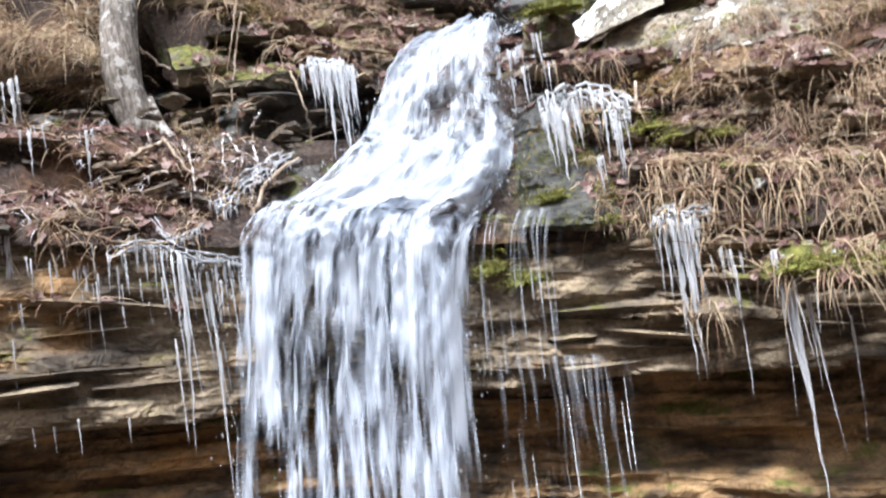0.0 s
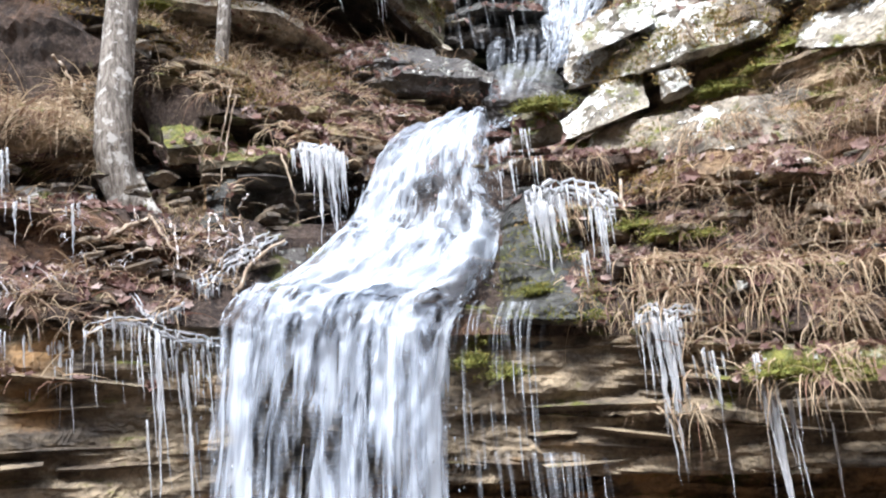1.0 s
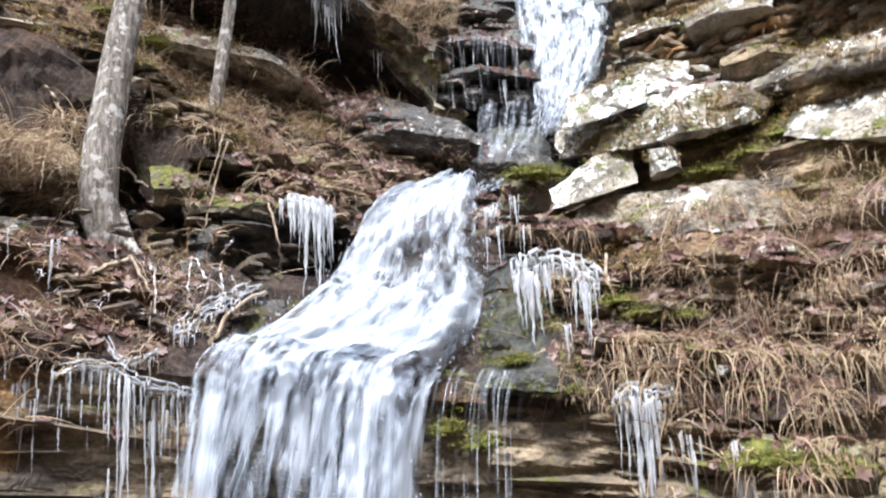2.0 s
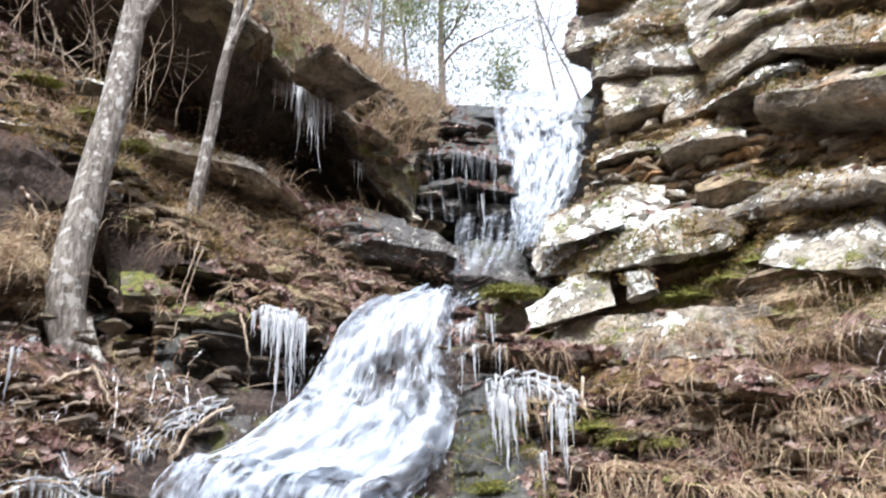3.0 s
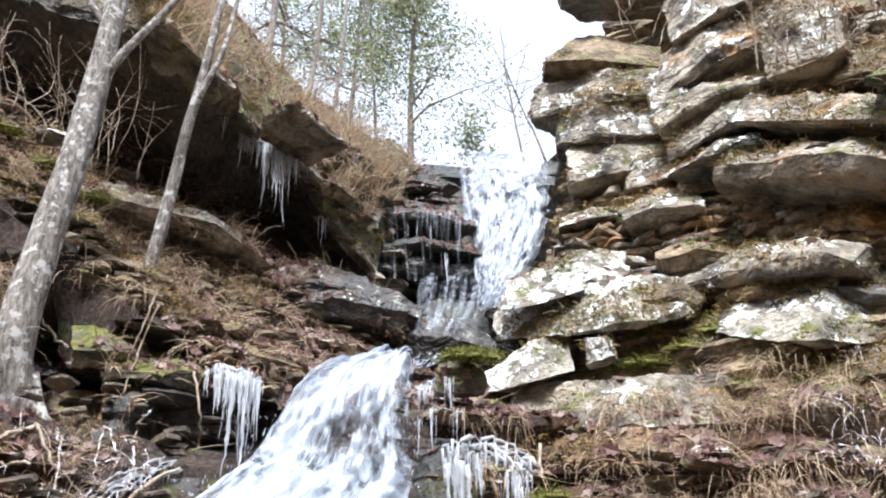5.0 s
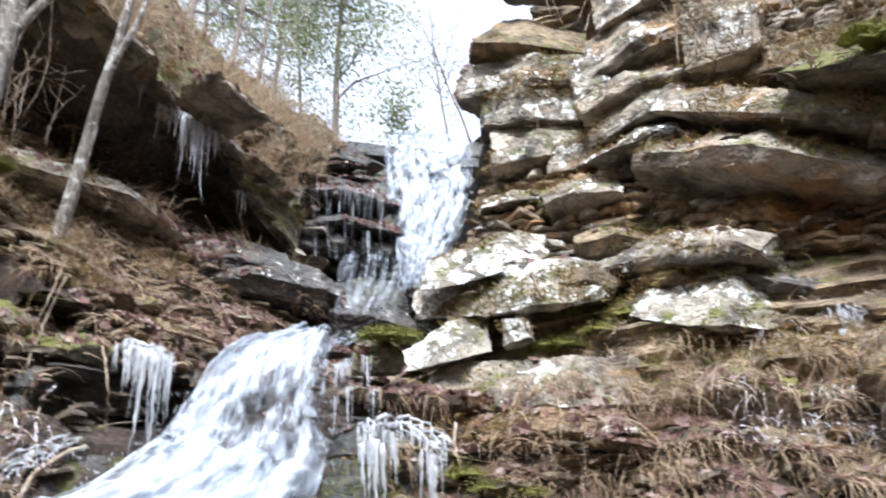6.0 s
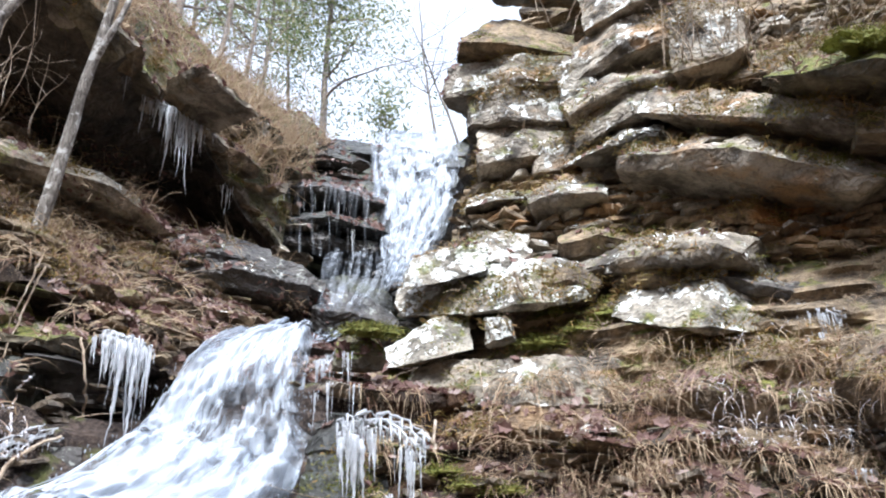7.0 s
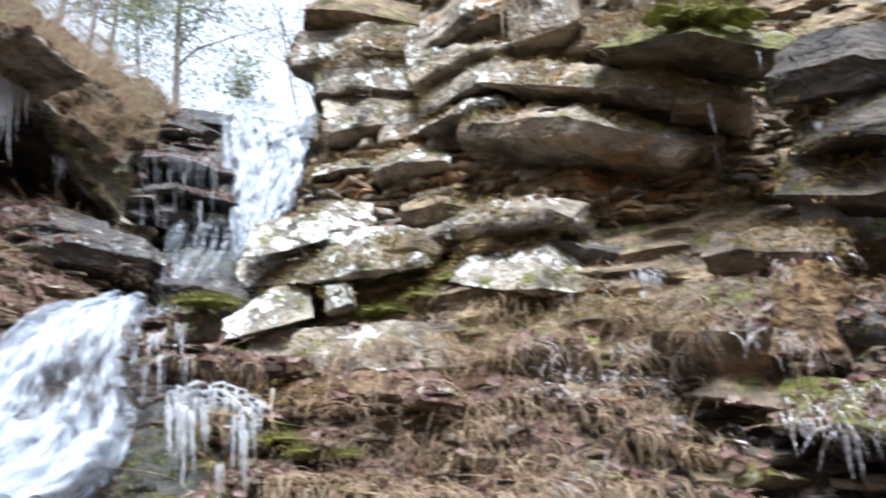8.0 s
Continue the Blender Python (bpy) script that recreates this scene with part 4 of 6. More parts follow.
bare_tree("bare_tree", (-0.34, 14.48, 10.84), 7.5, 0.070, 0.10, 71, "leafless thin grey tree on the upper slope")
bare_tree("bare_tree", (-1.65, 12.34, 10.32), 7.0, 0.090, -0.05, 72, "leafless thin grey tree on the upper slope")
bare_tree("bare_tree", (0.25, 16.29, 11.71), 8.0, 0.060, 0.12, 73, "leafless thin grey tree on the upper slope")
bare_tree("bare_tree", (1.55, 18.20, 12.29), 7.0, 0.050, -0.10, 74, "leafless thin grey tree on the upper slope")
bare_tree("bare_tree", (5.37, 18.34, 12.81), 5.0, 0.040, -0.15, 75, "leafless thin grey tree on the upper slope")
bare_tree("bare_tree", (5.38, 16.55, 11.76), 4.5, 0.035, -0.20, 76, "leafless thin grey tree on the upper slope")
bare_tree("bare_tree", (-2.05, 11.18, 10.11), 6.0, 0.080, 0.10, 77, "leafless thin grey tree on the upper slope")

# ---- pieces of bedded stone ----
from mathutils.kdtree import KDTree


WET = KDTree(3 * 13 * 5)
for left, right in ((UPPER_L, UPPER_R), (MID_L, MID_R), (LOW_L, LOW_R)):
    for i in range(13):
        for q in (0.0, 0.25, 0.5, 0.75, 1.0):
            WET.insert(along(left, i / 12).lerp(along(right, i / 12), q), 0)
WET.balance()


def near_wet(p, reach=0.16):
    """Is p in the water's way?"""
    return WET.find(p)[2] < reach


TRUNK_FOOT = [(-1.72, 5.40, 3.05), (-1.78, 5.38, 3.36), (-1.60, 5.30, 2.85)]


def pebble_meshes(mat, n, seed):
    return [stone_mesh("stone", (1, 1, 1), seed + k, mat, 0.27, 0.06, (0.3, 0.8, 0.6), bed=0.35) for k in range(n)]


def bedded(parent, face, z_range, u_range, rows, mats, seed, limit, length=(0.2, 0.7), high=(0.05, 0.16), gap=0.4, out=(-0.05, 0.16), slope=0.0, loose=1.0):
    """Courses of broken stones standing out of a wall. face(u, z) gives a place and the yaw of the wall there."""
    rnd = random.Random(seed)
    stock = [me for k, m in enumerate(mats) for me in pebble_meshes(m, 4, seed * 10 + 40 * k)]
    made = 0
    span = u_range[1] - u_range[0]
    for r in range(rows):
        z = z_range[0] + (z_range[1] - z_range[0]) * (r + 0.5 * rnd.random()) / rows
        u = u_range[0] + rnd.random() * 0.3
        course = rnd.choice(stock)
        while u < u_range[1] and made < limit:
            w = rnd.uniform(*length) * rnd.uniform(0.6, 1.3)
            if rnd.random() > gap:
                p, yaw = face(u + w / 2, z)
                h = rnd.uniform(*high)
                d = rnd.uniform(0.25, 0.5)
                o = rnd.uniform(*out)
                a = radians(yaw)
                p = Vector(p) + Vector((math.sin(a), -math.cos(a), 0)) * (o - d * 0.25)
                if near_wet(p, 0.12 + 0.4 * w) or any((p - Vector(q)).length < 0.3 + 0.4 * w for q in TRUNK_FOOT):
                    u += w
                    continue
                ob = new("stone", course if rnd.random() < 0.5 else rnd.choice(stock))
                ob.matrix_world = pose(p.x, p.y, p.z, rnd.uniform(-7, 7) * loose, rnd.uniform(-5, 5) * loose + slope, yaw + rnd.uniform(-14, 14) * loose) @ Matrix.Diagonal((w * 1.05, d, h, 1))
                ob.parent = parent
                made += 1
            u += w


def low_face(u, z):
    return (u, lip_y(u) + 0.03, z - 0.13 * (u if u < 2 else 2)), math.degrees(math.atan(-0.34 * (u - 0.2) / (1 + 0.08 * (u - 0.2) ** 2)))


def cliff_face(u, z):
    cx, cy = corner(z)
    k = u / 4.6
    return (cx + u, cy + 0.05 * (z - 3.5) * k - 3.9 * k + 0.5 * k * k + 0.25 * smooth(3.6, 4.6, z), z), -38


def flank_face(u, z):
    cx, cy = corner(z)
    return (cx + 0.1 * u, cy + u, z), -85


def back_face(u, z):
    return (u, step_y(z) - 0.05, z), 0


bedded(wall_low, low_face, (1.33, 2.05), (-3.2, 4.6), 9, (STRATA, STRATA, DAMP), 21, 220, (0.3, 1.2), (0.05, 0.11), 0.22, (-0.06, 0.05), 6)
bedded(wall_right, cliff_face, (4.2, 7.6), (0.0, 3.3), 36, (BROWN, GREY, OCHRE, BROWN, MOSSY), 29, 200, (0.2, 0.7), (0.04, 0.10), 0.4, (-0.05, 0.14), 6, 1.6)
bedded(wall_right, cliff_face, (2.75, 7.6), (0.0, 3.3), 42, (BROWN, GREY, OCHRE, BROWN), 23, 200, (0.3, 1.0), (0.06, 0.18), 0.5, (-0.1, 0.06), 6, 1.3)
# East courses use darker stone so the shade there sits in their colour.
bedded(wall_right, cliff_face, (2.6, 6.6), (3.3, 5.6), 30, (JOINT_SHADE, DARK, JOINT_SHADE, DAMP), 30, 130, (0.3, 1.1), (0.05, 0.2), 0.4, (0.0, 0.2), -6)
bedded(wall_right, flank_face, (3.6, 8.3), (0.0, 3.0), 16, (BROWN, DARK), 24, 90, (0.4, 0.9), (0.1, 0.25), 0.4, (-0.05, 0.2))


def slope_face(u, z):
    y = 5.6 + (z - 3.2) / 0.755
    return (u, y, left_plane(u, y) + 0.01), 12


bedded(wall_left, slope_face, (3.15, 5.6), (-3.4, 0.9), 15, (BROWN, GREY, DARK, MOSSY), 26, 130, (0.2, 0.7), (0.06, 0.2), 0.6, (-0.12, 0.14), 8, 1.8)


def front_face(u, z):
    return (u, 5.72 + 0.1 * math.sin(u * 3), z - 0.25 * u), 0


bedded(wall_left, front_face, (2.75, 3.3), (-3.4, -0.45), 4, (DARK, DAMP), 27, 40, (0.25, 0.6), (0.1, 0.24), 0.3, (-0.05, 0.2), 6, 1.6)


def ledge_face(u, z):
    s = z - 2.0
    return (u, lip_y(u) + 0.8 * s - 0.02, lip_z(u) + 0.95 * s), 0


bedded(wall_bank, ledge_face, (2.05, 3.0), (-3.3, 5.0), 7, (BROWN, JOINT_SHADE, DARK), 28, 90, (0.2, 0.6), (0.06, 0.15), 0.6, (-0.08, 0.1), 6)
bedded(wall_bank, ledge_face, (2.25, 3.0), (1.0, 4.7), 7, (OCHRE, BROWN, MOSSY, DAMP), 31, 80, (0.3, 0.9), (0.08, 0.2), 0.45, (-0.06, 0.12), 6, 1.2)

bedded(wall_bank, ledge_face, (1.95, 3.2), (3.3, 5.2), 9, (DAMP, JOINT_SHADE, BROWN, DARK), 33, 90, (0.3, 0.9), (0.10, 0.26), 0.3, (-0.04, 0.16), 8, 1.2)


def brow_face(u, z):
    return brow(0.66 + 0.34 * u / 3.0, (z - 6.0) / 2.4), -30


bedded(bank_brow, brow_face, (6.0, 7.4), (0.7, 2.9), 11, (BROWN, GREY, MOSSY), 32, 100, (0.2, 0.6), (0.06, 0.16), 0.4, (-0.05, 0.14), 6, 1.5)
bedded(wall_back, back_face, (4.4, 8.35), (-0.2, 5.0), 18, (DARK, WETBED), 25, 160, (0.4, 1.1), (0.07, 0.18), 0.3, (-0.05, 0.25))


def rubble(name, label, face, z_range, u_range, count, mat, seed, size=(0.08, 0.3), out=(-0.08, 0.09)):
    rnd = random.Random(seed)
    kinds = [stone_mesh("flake", (1, 1, 1), 900 + seed + k, mat, 0.9, 0.05, None, bed=0.5) for k in range(6)]
    shapes = [([v.co.copy() for v in me.vertices], [tuple(p.vertices) for p in me.polygons]) for me in kinds]
    heap = Heap()
    for _ in range(count):
        u, z = rnd.uniform(*u_range), rnd.uniform(*z_range)
        p, yaw = face(u, z)
        w = rnd.uniform(*size)
        o = rnd.uniform(*out)
        m = pose(p[0] - o * 0.6, p[1] - o, p[2], rnd.uniform(-18, 18), rnd.uniform(-16, 16), yaw + rnd.uniform(-60, 60)) @ Matrix.Diagonal((w, w * rnd.uniform(0.5, 0.9), w * rnd.uniform(0.10, 0.26), 1))
        if near_wet(m.translation, 0.2):
            continue
        v, f = rnd.choice(shapes)
        heap.put([m @ q for q in v], f)
    for me in kinds:
        bpy.data.meshes.remove(me)
    return tagged(new(name, heap.mesh(name, mat)), label, "rubble", kind="stuff")


rubble("rock_flakes", "small brown sandstone flakes wedged in the cliff", cliff_face, (4.2, 7.6), (0.0, 3.3), 1300, BROWN, 1, (0.10, 0.32), (-0.02, 0.17))
rubble("rock_flakes", "small grey sandstone flakes wedged in the cliff", cliff_face, (4.3, 7.6), (0.0, 3.3), 800, GREY, 2, (0.10, 0.34), (-0.02, 0.17))
rubble("rock_flakes", "small ochre sandstone flakes wedged in the cliff", cliff_face, (4.2, 5.3), (0.3, 3.3), 500, OCHRE, 6, (0.10, 0.32), (-0.02, 0.15))
rubble("rock_flakes", "small damp flakes wedged in the shaded cliff", cliff_face, (2.6, 6.6), (3.3, 5.4), 400, DAMP, 7, (0.08, 0.34), (-0.04, 0.14))
rubble("rock_flakes", "small flat stones scattered on the rocky bank", slope_face, (3.2, 5.6), (-3.4, 0.9), 700, BROWN, 3, (0.05, 0.22))
rubble("rock_flakes", "small dark stones on the ledge bank", ledge_face, (2.05, 3.1), (-3.3, 5.0), 300, DAMP, 4, (0.05, 0.2))
rubble("rock_flakes", "small wet stones on the back wall", back_face, (4.4, 8.3), (-0.2, 5.0), 300, DARK, 5, (0.1, 0.35))

# ---- ground cover, laid on what is under it ----
from mathutils.bvhtree import BVHTree


def solid_under(objects):
    verts, faces = [], []
    bpy.context.view_layer.update()
    for ob in objects:
        o = len(verts)
        m = ob.matrix_world
        verts.extend(m @ v.co for v in ob.data.vertices)
        faces.extend(tuple(i + o for i in p.vertices) for p in ob.data.polygons)
    return BVHTree.FromPolygons(verts, faces)


SOLID = solid_under([o for o in scene.objects if o.type == 'MESH' and o.name.split(".")[0] in ("rock_slab", "stone", "wall_lower_ledge", "bank_ledge", "bank_left", "wall_overhang", "wall_wet_chute", "wall_undercut", "bank_brow", "wall_hollow", "wall_back_fall", "wall_right_cliff", "ground_upper", "ground")])


def drop(x, y, top):
    hit, nor, _, _ = SOLID.ray_cast(Vector((x, y, top)), Vector((0, 0, -1)))
    return (hit, nor if nor.z > 0 else -nor) if hit else (None, None)


def blade(heap, p, d, length, width, droop, rnd, n=4):
    """A grass blade that starts along d and droops."""
    d = Vector(d).normalized()
    s = d.cross(Vector((rnd.uniform(-1, 1), rnd.uniform(-1, 1), 0.3))).normalized()
    verts, faces, q = [], [], Vector(p)
    for i in range(n + 1):
        w = width * (1 - 0.85 * i / n) * 0.5
        verts += [q - s * w, q + s * w]
        d = (d + Vector((rnd.uniform(-0.1, 0.1), rnd.uniform(-0.1, 0.1), -droop))).normalized()
        q = q + d * length / n
        if i < n:
            faces.append((2 * i, 2 * i + 1, 2 * i + 3, 2 * i + 2))
    heap.put(verts, faces)


def tuft(heap, p, blades, length, droop, rnd, outward=(0, -1, 0.4), loose=0.7, width=0.008):
    o = Vector(outward)
    for _ in range(blades):
        d = o + Vector((rnd.gauss(0, 1), rnd.gauss(0, 1), rnd.gauss(0, 0.6))) * loose
        b = Vector(p) + Vector((rnd.gauss(0, 0.04), rnd.gauss(0, 0.04), rnd.gauss(0, 0.015)))
        blade(heap, b, d, length * rnd.uniform(0.45, 1.25), width * rnd.uniform(0.6, 1.4), droop * rnd.uniform(0.5, 1.5), rnd)


LEAF_SHAPE = [(0, 0), (0.22, 0.16), (0.34, 0.40), (0.55, 0.24), (0.72, 0.36), (0.82, 0.14), (1.0, 0.0)]


def dead_leaf(heap, p, nor, size, rnd):
    """A curled lobed leaf."""
    n = (nor + Vector((rnd.gauss(0, 0.45), rnd.gauss(0, 0.45), rnd.gauss(0, 0.3)))).normalized()
    a = n.cross(Vector((rnd.uniform(-1, 1), rnd.uniform(-1, 1), rnd.uniform(-1, 1)))).normalized()
    b = n.cross(a)
    curl = rnd.uniform(0.1, 0.6)
    verts, faces = [], []
    k = len(LEAF_SHAPE)
    for side in (0, 1, -1):
        for x, y in LEAF_SHAPE:
            yy = y * side
            verts.append(p + a * (x - 0.5) * size + b * yy * size + n * (size * (curl * (abs(yy) * 1.1 + (x - 0.5) ** 2) + 0.05)))
    for i in range(k - 1):
        faces.append((i, i + 1, k + i + 1, k + i))
        faces.append((i + 1, i, 2 * k + i, 2 * k + i + 1))
    heap.put(verts, faces)


def litter(name, label, count, xs, ys, top, seed, size=(0.05, 0.12), ok=None, flat=0.1):
    rnd = random.Random(seed)
    heap = Heap()
    for _ in range(count):
        x, y = rnd.uniform(*xs), rnd.uniform(*ys)
        if noise.noise(Vector((x * 1.8, y * 1.8, seed))) < rnd.uniform(-0.6, 0.3):
            continue
        p, nor = drop(x, y, top(x, y))
        if p is None or nor.z < flat or near_wet(p) or (ok and not ok(p)):
            continue
        dead_leaf(heap, p, nor, rnd.uniform(*size), rnd)
    return tagged(new(name, heap.mesh(name, LEAF)), label, "leaves", kind="stuff")


litter("fallen_leaves", "brown and russet fallen leaves on the ledge bank", 11000, (-3.4, 5.0), (2.9, 5.9), lambda x, y: lip_z(x) + 1.35, 31, ok=lambda p: (p.x < -1.05 or p.x > 0.95) and p.z > 1.0)
litter("fallen_leaves", "pale brown fallen leaves on the rocky slope", 15000, (-3.6, 1.3), (5.5, 9.0), lambda x, y: left_plane(x, y) + 0.45, 32, ok=lambda p: p.x > -1.0 or p.y > 6.3)
litter("fallen_leaves", "orange brown leaves on the grassy brow", 9000, (-1.6, 2.4), (6.5, 12.6), lambda x, y: 14.0, 34, ok=lambda p: p.z > 5.9)
litter("fallen_leaves", "russet leaves lodged on cliff ledges", 1600, (1.2, 5.2), (3.2, 7.0), lambda x, y: 9.5, 33, flat=0.75)


def grass(name, label, count, xs, ys, top, seed, blades, length, droop, outward, mat=STRAW, loose=0.6, width=0.008, cover=0.0, ok=None):
    rnd = random.Random(seed)
    heap = Heap()
    for _ in range(count):
        x, y = rnd.uniform(*xs), rnd.uniform(*ys)
        if noise.noise(Vector((x * 1.6, y * 1.6, seed + 0.5))) < rnd.uniform(-0.4, 0.3) - cover:
            continue
        p, nor = drop(x, y, top(x, y))
        if p is None or near_wet(p) or (ok and not ok(p)):
            continue
        tuft(heap, p, blades, length * rnd.uniform(0.6, 1.2), droop, rnd, outward, loose, width)
    return tagged(new(name, heap.mesh(name, mat)), label, "grass", kind="stuff")


bank_top = lambda x, y: lip_z(x) + 1.4
on_bank = lambda x, y: left_plane(x, y) + 0.5
grass("dry_grass", "straw-coloured dry grass drooping over the ledge", 520, (1.3, 3.4), (3.3, 4.95), bank_top, 41, 16, 0.34, 0.6, (0, -0.6, 0.2), loose=0.6, cover=0.45, width=0.011, ok=lambda p: lip_z(p.x) + 0.1 < p.z < lip_z(p.x) + 0.5)
grass("dry_grass", "thin dry grass on the cliff foot", 800, (0.95, 3.5), (3.4, 5.6), bank_top, 42, 12, 0.30, 0.62, (-0.1, -0.5, 0.3), width=0.009, cover=0.05, loose=0.45)
grass("dry_grass", "sparse dry grass on the leafy bank", 260, (-3.2, -0.9), (4.0, 5.6), bank_top, 43, 9, 0.24, 0.30, (0.1, -0.8, 0.5), width=0.009)
grass("dry_grass", "dry grass tufts on the sloping rocky bank", 850, (-3.6, 0.8), (5.6, 8.6), on_bank, 44, 9, 0.26, 0.28, (0.2, -0.8, 0.4), width=0.009)
grass("dry_grass", "golden dry grass crowding the brow", 3300, (-2.2, 2.2), (5.4, 12.9), lambda x, y: 14.0, 45, 13, 0.46, 0.16, (0.1, -0.3, 0.9), loose=0.75, width=0.008, cover=0.1, ok=lambda p: p.z > 6.3 and p.x < 0.75 + 0.36 * (p.z - 6.3))
grass("dry_grass", "dry grass lodged on cliff ledges", 420, (1.4, 5.2), (3.0, 7.0), lambda x, y: 9.5, 46, 8, 0.2, 0.3, (-0.5, -0.6, 0.4))
grass("moss", "bright green moss pads on damp ledges", 900, (0.2, 4.9), (3.0, 6.8), lambda x, y: 4.6, 47, 16, 0.03, 0.1, (0, -0.2, 1.0), mat=MOSS, width=0.008, cover=-0.25)
grass("moss", "bright green moss pads on the rocky bank", 700, (-3.6, 0.8), (5.0, 8.6), on_bank, 48, 16, 0.03, 0.1, (0, -0.2, 1.0), mat=MOSS, width=0.008, cover=-0.3)


def growth(name, label, face, z_range, u_range, count, seed, blades, length, droop, outward, mat, width, loose=0.7, cut=0.0, scale=1.4):
    """Tufts rooted on the open faces of a wall, in patches."""
    rnd = random.Random(seed)
    heap = Heap()
    for _ in range(count):
        u, z = rnd.uniform(*u_range), rnd.uniform(*z_range)
        if noise.noise(Vector((u * scale, seed, z * scale * 1.6))) < cut + rnd.uniform(-0.15, 0.15):
            continue
        p, yaw = face(u, z)
        a = radians(yaw)
        out = Vector((math.sin(a), -math.cos(a), -0.25)).normalized()
        hit, nor, _, _ = SOLID.ray_cast(Vector(p) + out * 1.6, -out)
        if hit is None or near_wet(hit):
            continue
        if nor.dot(out) < 0:
            nor = -nor
        if nor.z < -0.25:
            continue
        tuft(heap, hit, blades, length * rnd.uniform(0.5, 1.3), droop, rnd, Vector(outward) + nor * 0.6, loose, width)
    return tagged(new(name, heap.mesh(name, mat)), label, "grass" if mat in (STRAW, FROST) else "moss", kind="stuff")


growth("dry_moss", "olive brown moss clinging to the cliff ledges", cliff_face, (2.8, 7.4), (0.0, 3.6), 8000, 61, 10, 0.06, 0.25, (0, 0, 0.4), OLIVE, 0.011, cut=0.06)
growth("moss", "yellow green moss on the cliff ledges", cliff_face, (3.0, 6.4), (0.3, 3.4), 3000, 62, 14, 0.04, 0.15, (0, 0, 0.6), MOSS, 0.009, cut=0.2)
growth("dry_grass", "short tan grass rooted in the cliff joints", cliff_face, (2.7, 6.6), (0.2, 3.8), 900, 63, 7, 0.16, 0.35, (-0.1, -0.3, 0.3), STRAW, 0.006, cut=0.1)
growth("dry_grass", "dry grass and roots hanging along the cliff foot", cliff_face, (2.45, 3.45), (0.6, 2.6), 700, 64, 9, 0.26, 0.5, (-0.1, -0.4, 0.1), STRAW, 0.007, cut=0.02)
growth("frosted_grass", "frost-whitened grass and roots at the cliff foot", cliff_face, (2.1, 3.6), (1.7, 4.2), 1100, 65, 8, 0.20, 0.5, (-0.1, -0.4, 0.1), FROST, 0.009, cut=0.10)
growth("frosted_grass", "frost-whitened grass along the ledge bank", ledge_face, (2.0, 2.75), (-3.0, -0.9), 170, 66, 8, 0.16, 0.3, (0, -0.4, 0.5), FROST, 0.009, cut=0.12)
growth("moss", "olive moss on the ledge bank", ledge_face, (2.0, 3.0), (0.4, 4.4), 900, 67, 14, 0.03, 0.1, (0, 0, 0.6), MOSS, 0.008, cut=0.22)

growth("dry_moss", "olive moss and dead leaves on the brow", brow_face, (6.0, 7.6), (-2.2, 3.0), 3600, 68, 10, 0.07, 0.25, (0, 0, 0.4), OLIVE, 0.011, cut=-0.1)
growth("moss", "green moss along the edge of the overhang", brow_face, (6.0, 6.5), (-2.2, 3.0), 700, 69, 14, 0.035, 0.1, (0, 0, 0.6), MOSS, 0.009, cut=0.05)
growth("dry_grass", "pale dry grass sprouting on the brow", brow_face, (6.05, 8.0), (-2.2, 2.9), 1100, 70, 9, 0.28, 0.3, (0.1, -0.4, 0.6), STRAW, 0.006, cut=-0.15)

growth("dry_grass", "shaggy straw hanging over the bank edge", front_face, (2.9, 3.7), (-3.3, -1.9), 420, 71, 12, 0.30, 0.4, (0, -0.6, 0.4), STRAW, 0.007, cut=-0.2)
growth("dry_grass", "straw and vines round the tree foot", slope_face, (3.25, 4.6), (-2.4, -0.6), 520, 72, 9, 0.26, 0.35, (0, -0.5, 0.4), STRAW, 0.006, cut=-0.05)
growth("dry_moss", "dark olive moss round the tree foot", slope_face, (3.25, 4.8), (-2.6, -0.4), 1600, 73, 10, 0.06, 0.2, (0, 0, 0.5), OLIVE, 0.011, cut=0.0)
growth("moss", "wet green moss beside the cascade", ledge_face, (2.02, 2.8), (0.35, 1.15), 700, 74, 12, 0.03, 0.1, (0, 0, 0.5), MOSS, 0.008, cut=-0.05, scale=3.0)

growth("dry_moss", "olive moss and roots on the shaded cliff", cliff_face, (2.4, 6.4), (3.2, 5.4), 3200, 75, 10, 0.07, 0.3, (0, 0, 0.3), OLIVE, 0.011, cut=0.02)
growth("moss", "dark green moss on the shaded cliff", cliff_face, (2.4, 6.4), (3.2, 5.4), 1200, 76, 12, 0.04, 0.15, (0, 0, 0.5), MOSS, 0.009, cut=0.2)
growth("hanging_roots", "thin pale roots trailing down the shaded cliff", cliff_face, (2.6, 5.4), (2.9, 5.2), 160, 77, 4, 0.34, 0.7, (-0.1, -0.2, 0.0), STRAW, 0.006, cut=0.0)

rnd_twig = random.Random(91)
twig_heap = Heap()
for k in range(420):
    x, y = rnd_twig.uniform(-3.4, 4.8), rnd_twig.uniform(3.2, 8.5)
    top_z = bank_top(x, y) if y < lip_y(x) + 0.85 else (on_bank(x, y) if x < 0.5 else 0)
    if not top_z:
        continue
    p, nor = drop(x, y, top_z)
    if p is None or near_wet(p):
        continue
    a = rnd_twig.uniform(0, 6.28)
    pts = twig_points(p + nor * 0.015, (math.cos(a), math.sin(a), rnd_twig.uniform(-0.3, 0.4)), rnd_twig.uniform(0.12, 0.5), 6, 0.2, rnd_twig)
    r = rnd_twig.uniform(0.002, 0.007)
    twig_heap.put(*tube(pts, [r * (1 - 0.1 * i) for i in range(7)], 5))
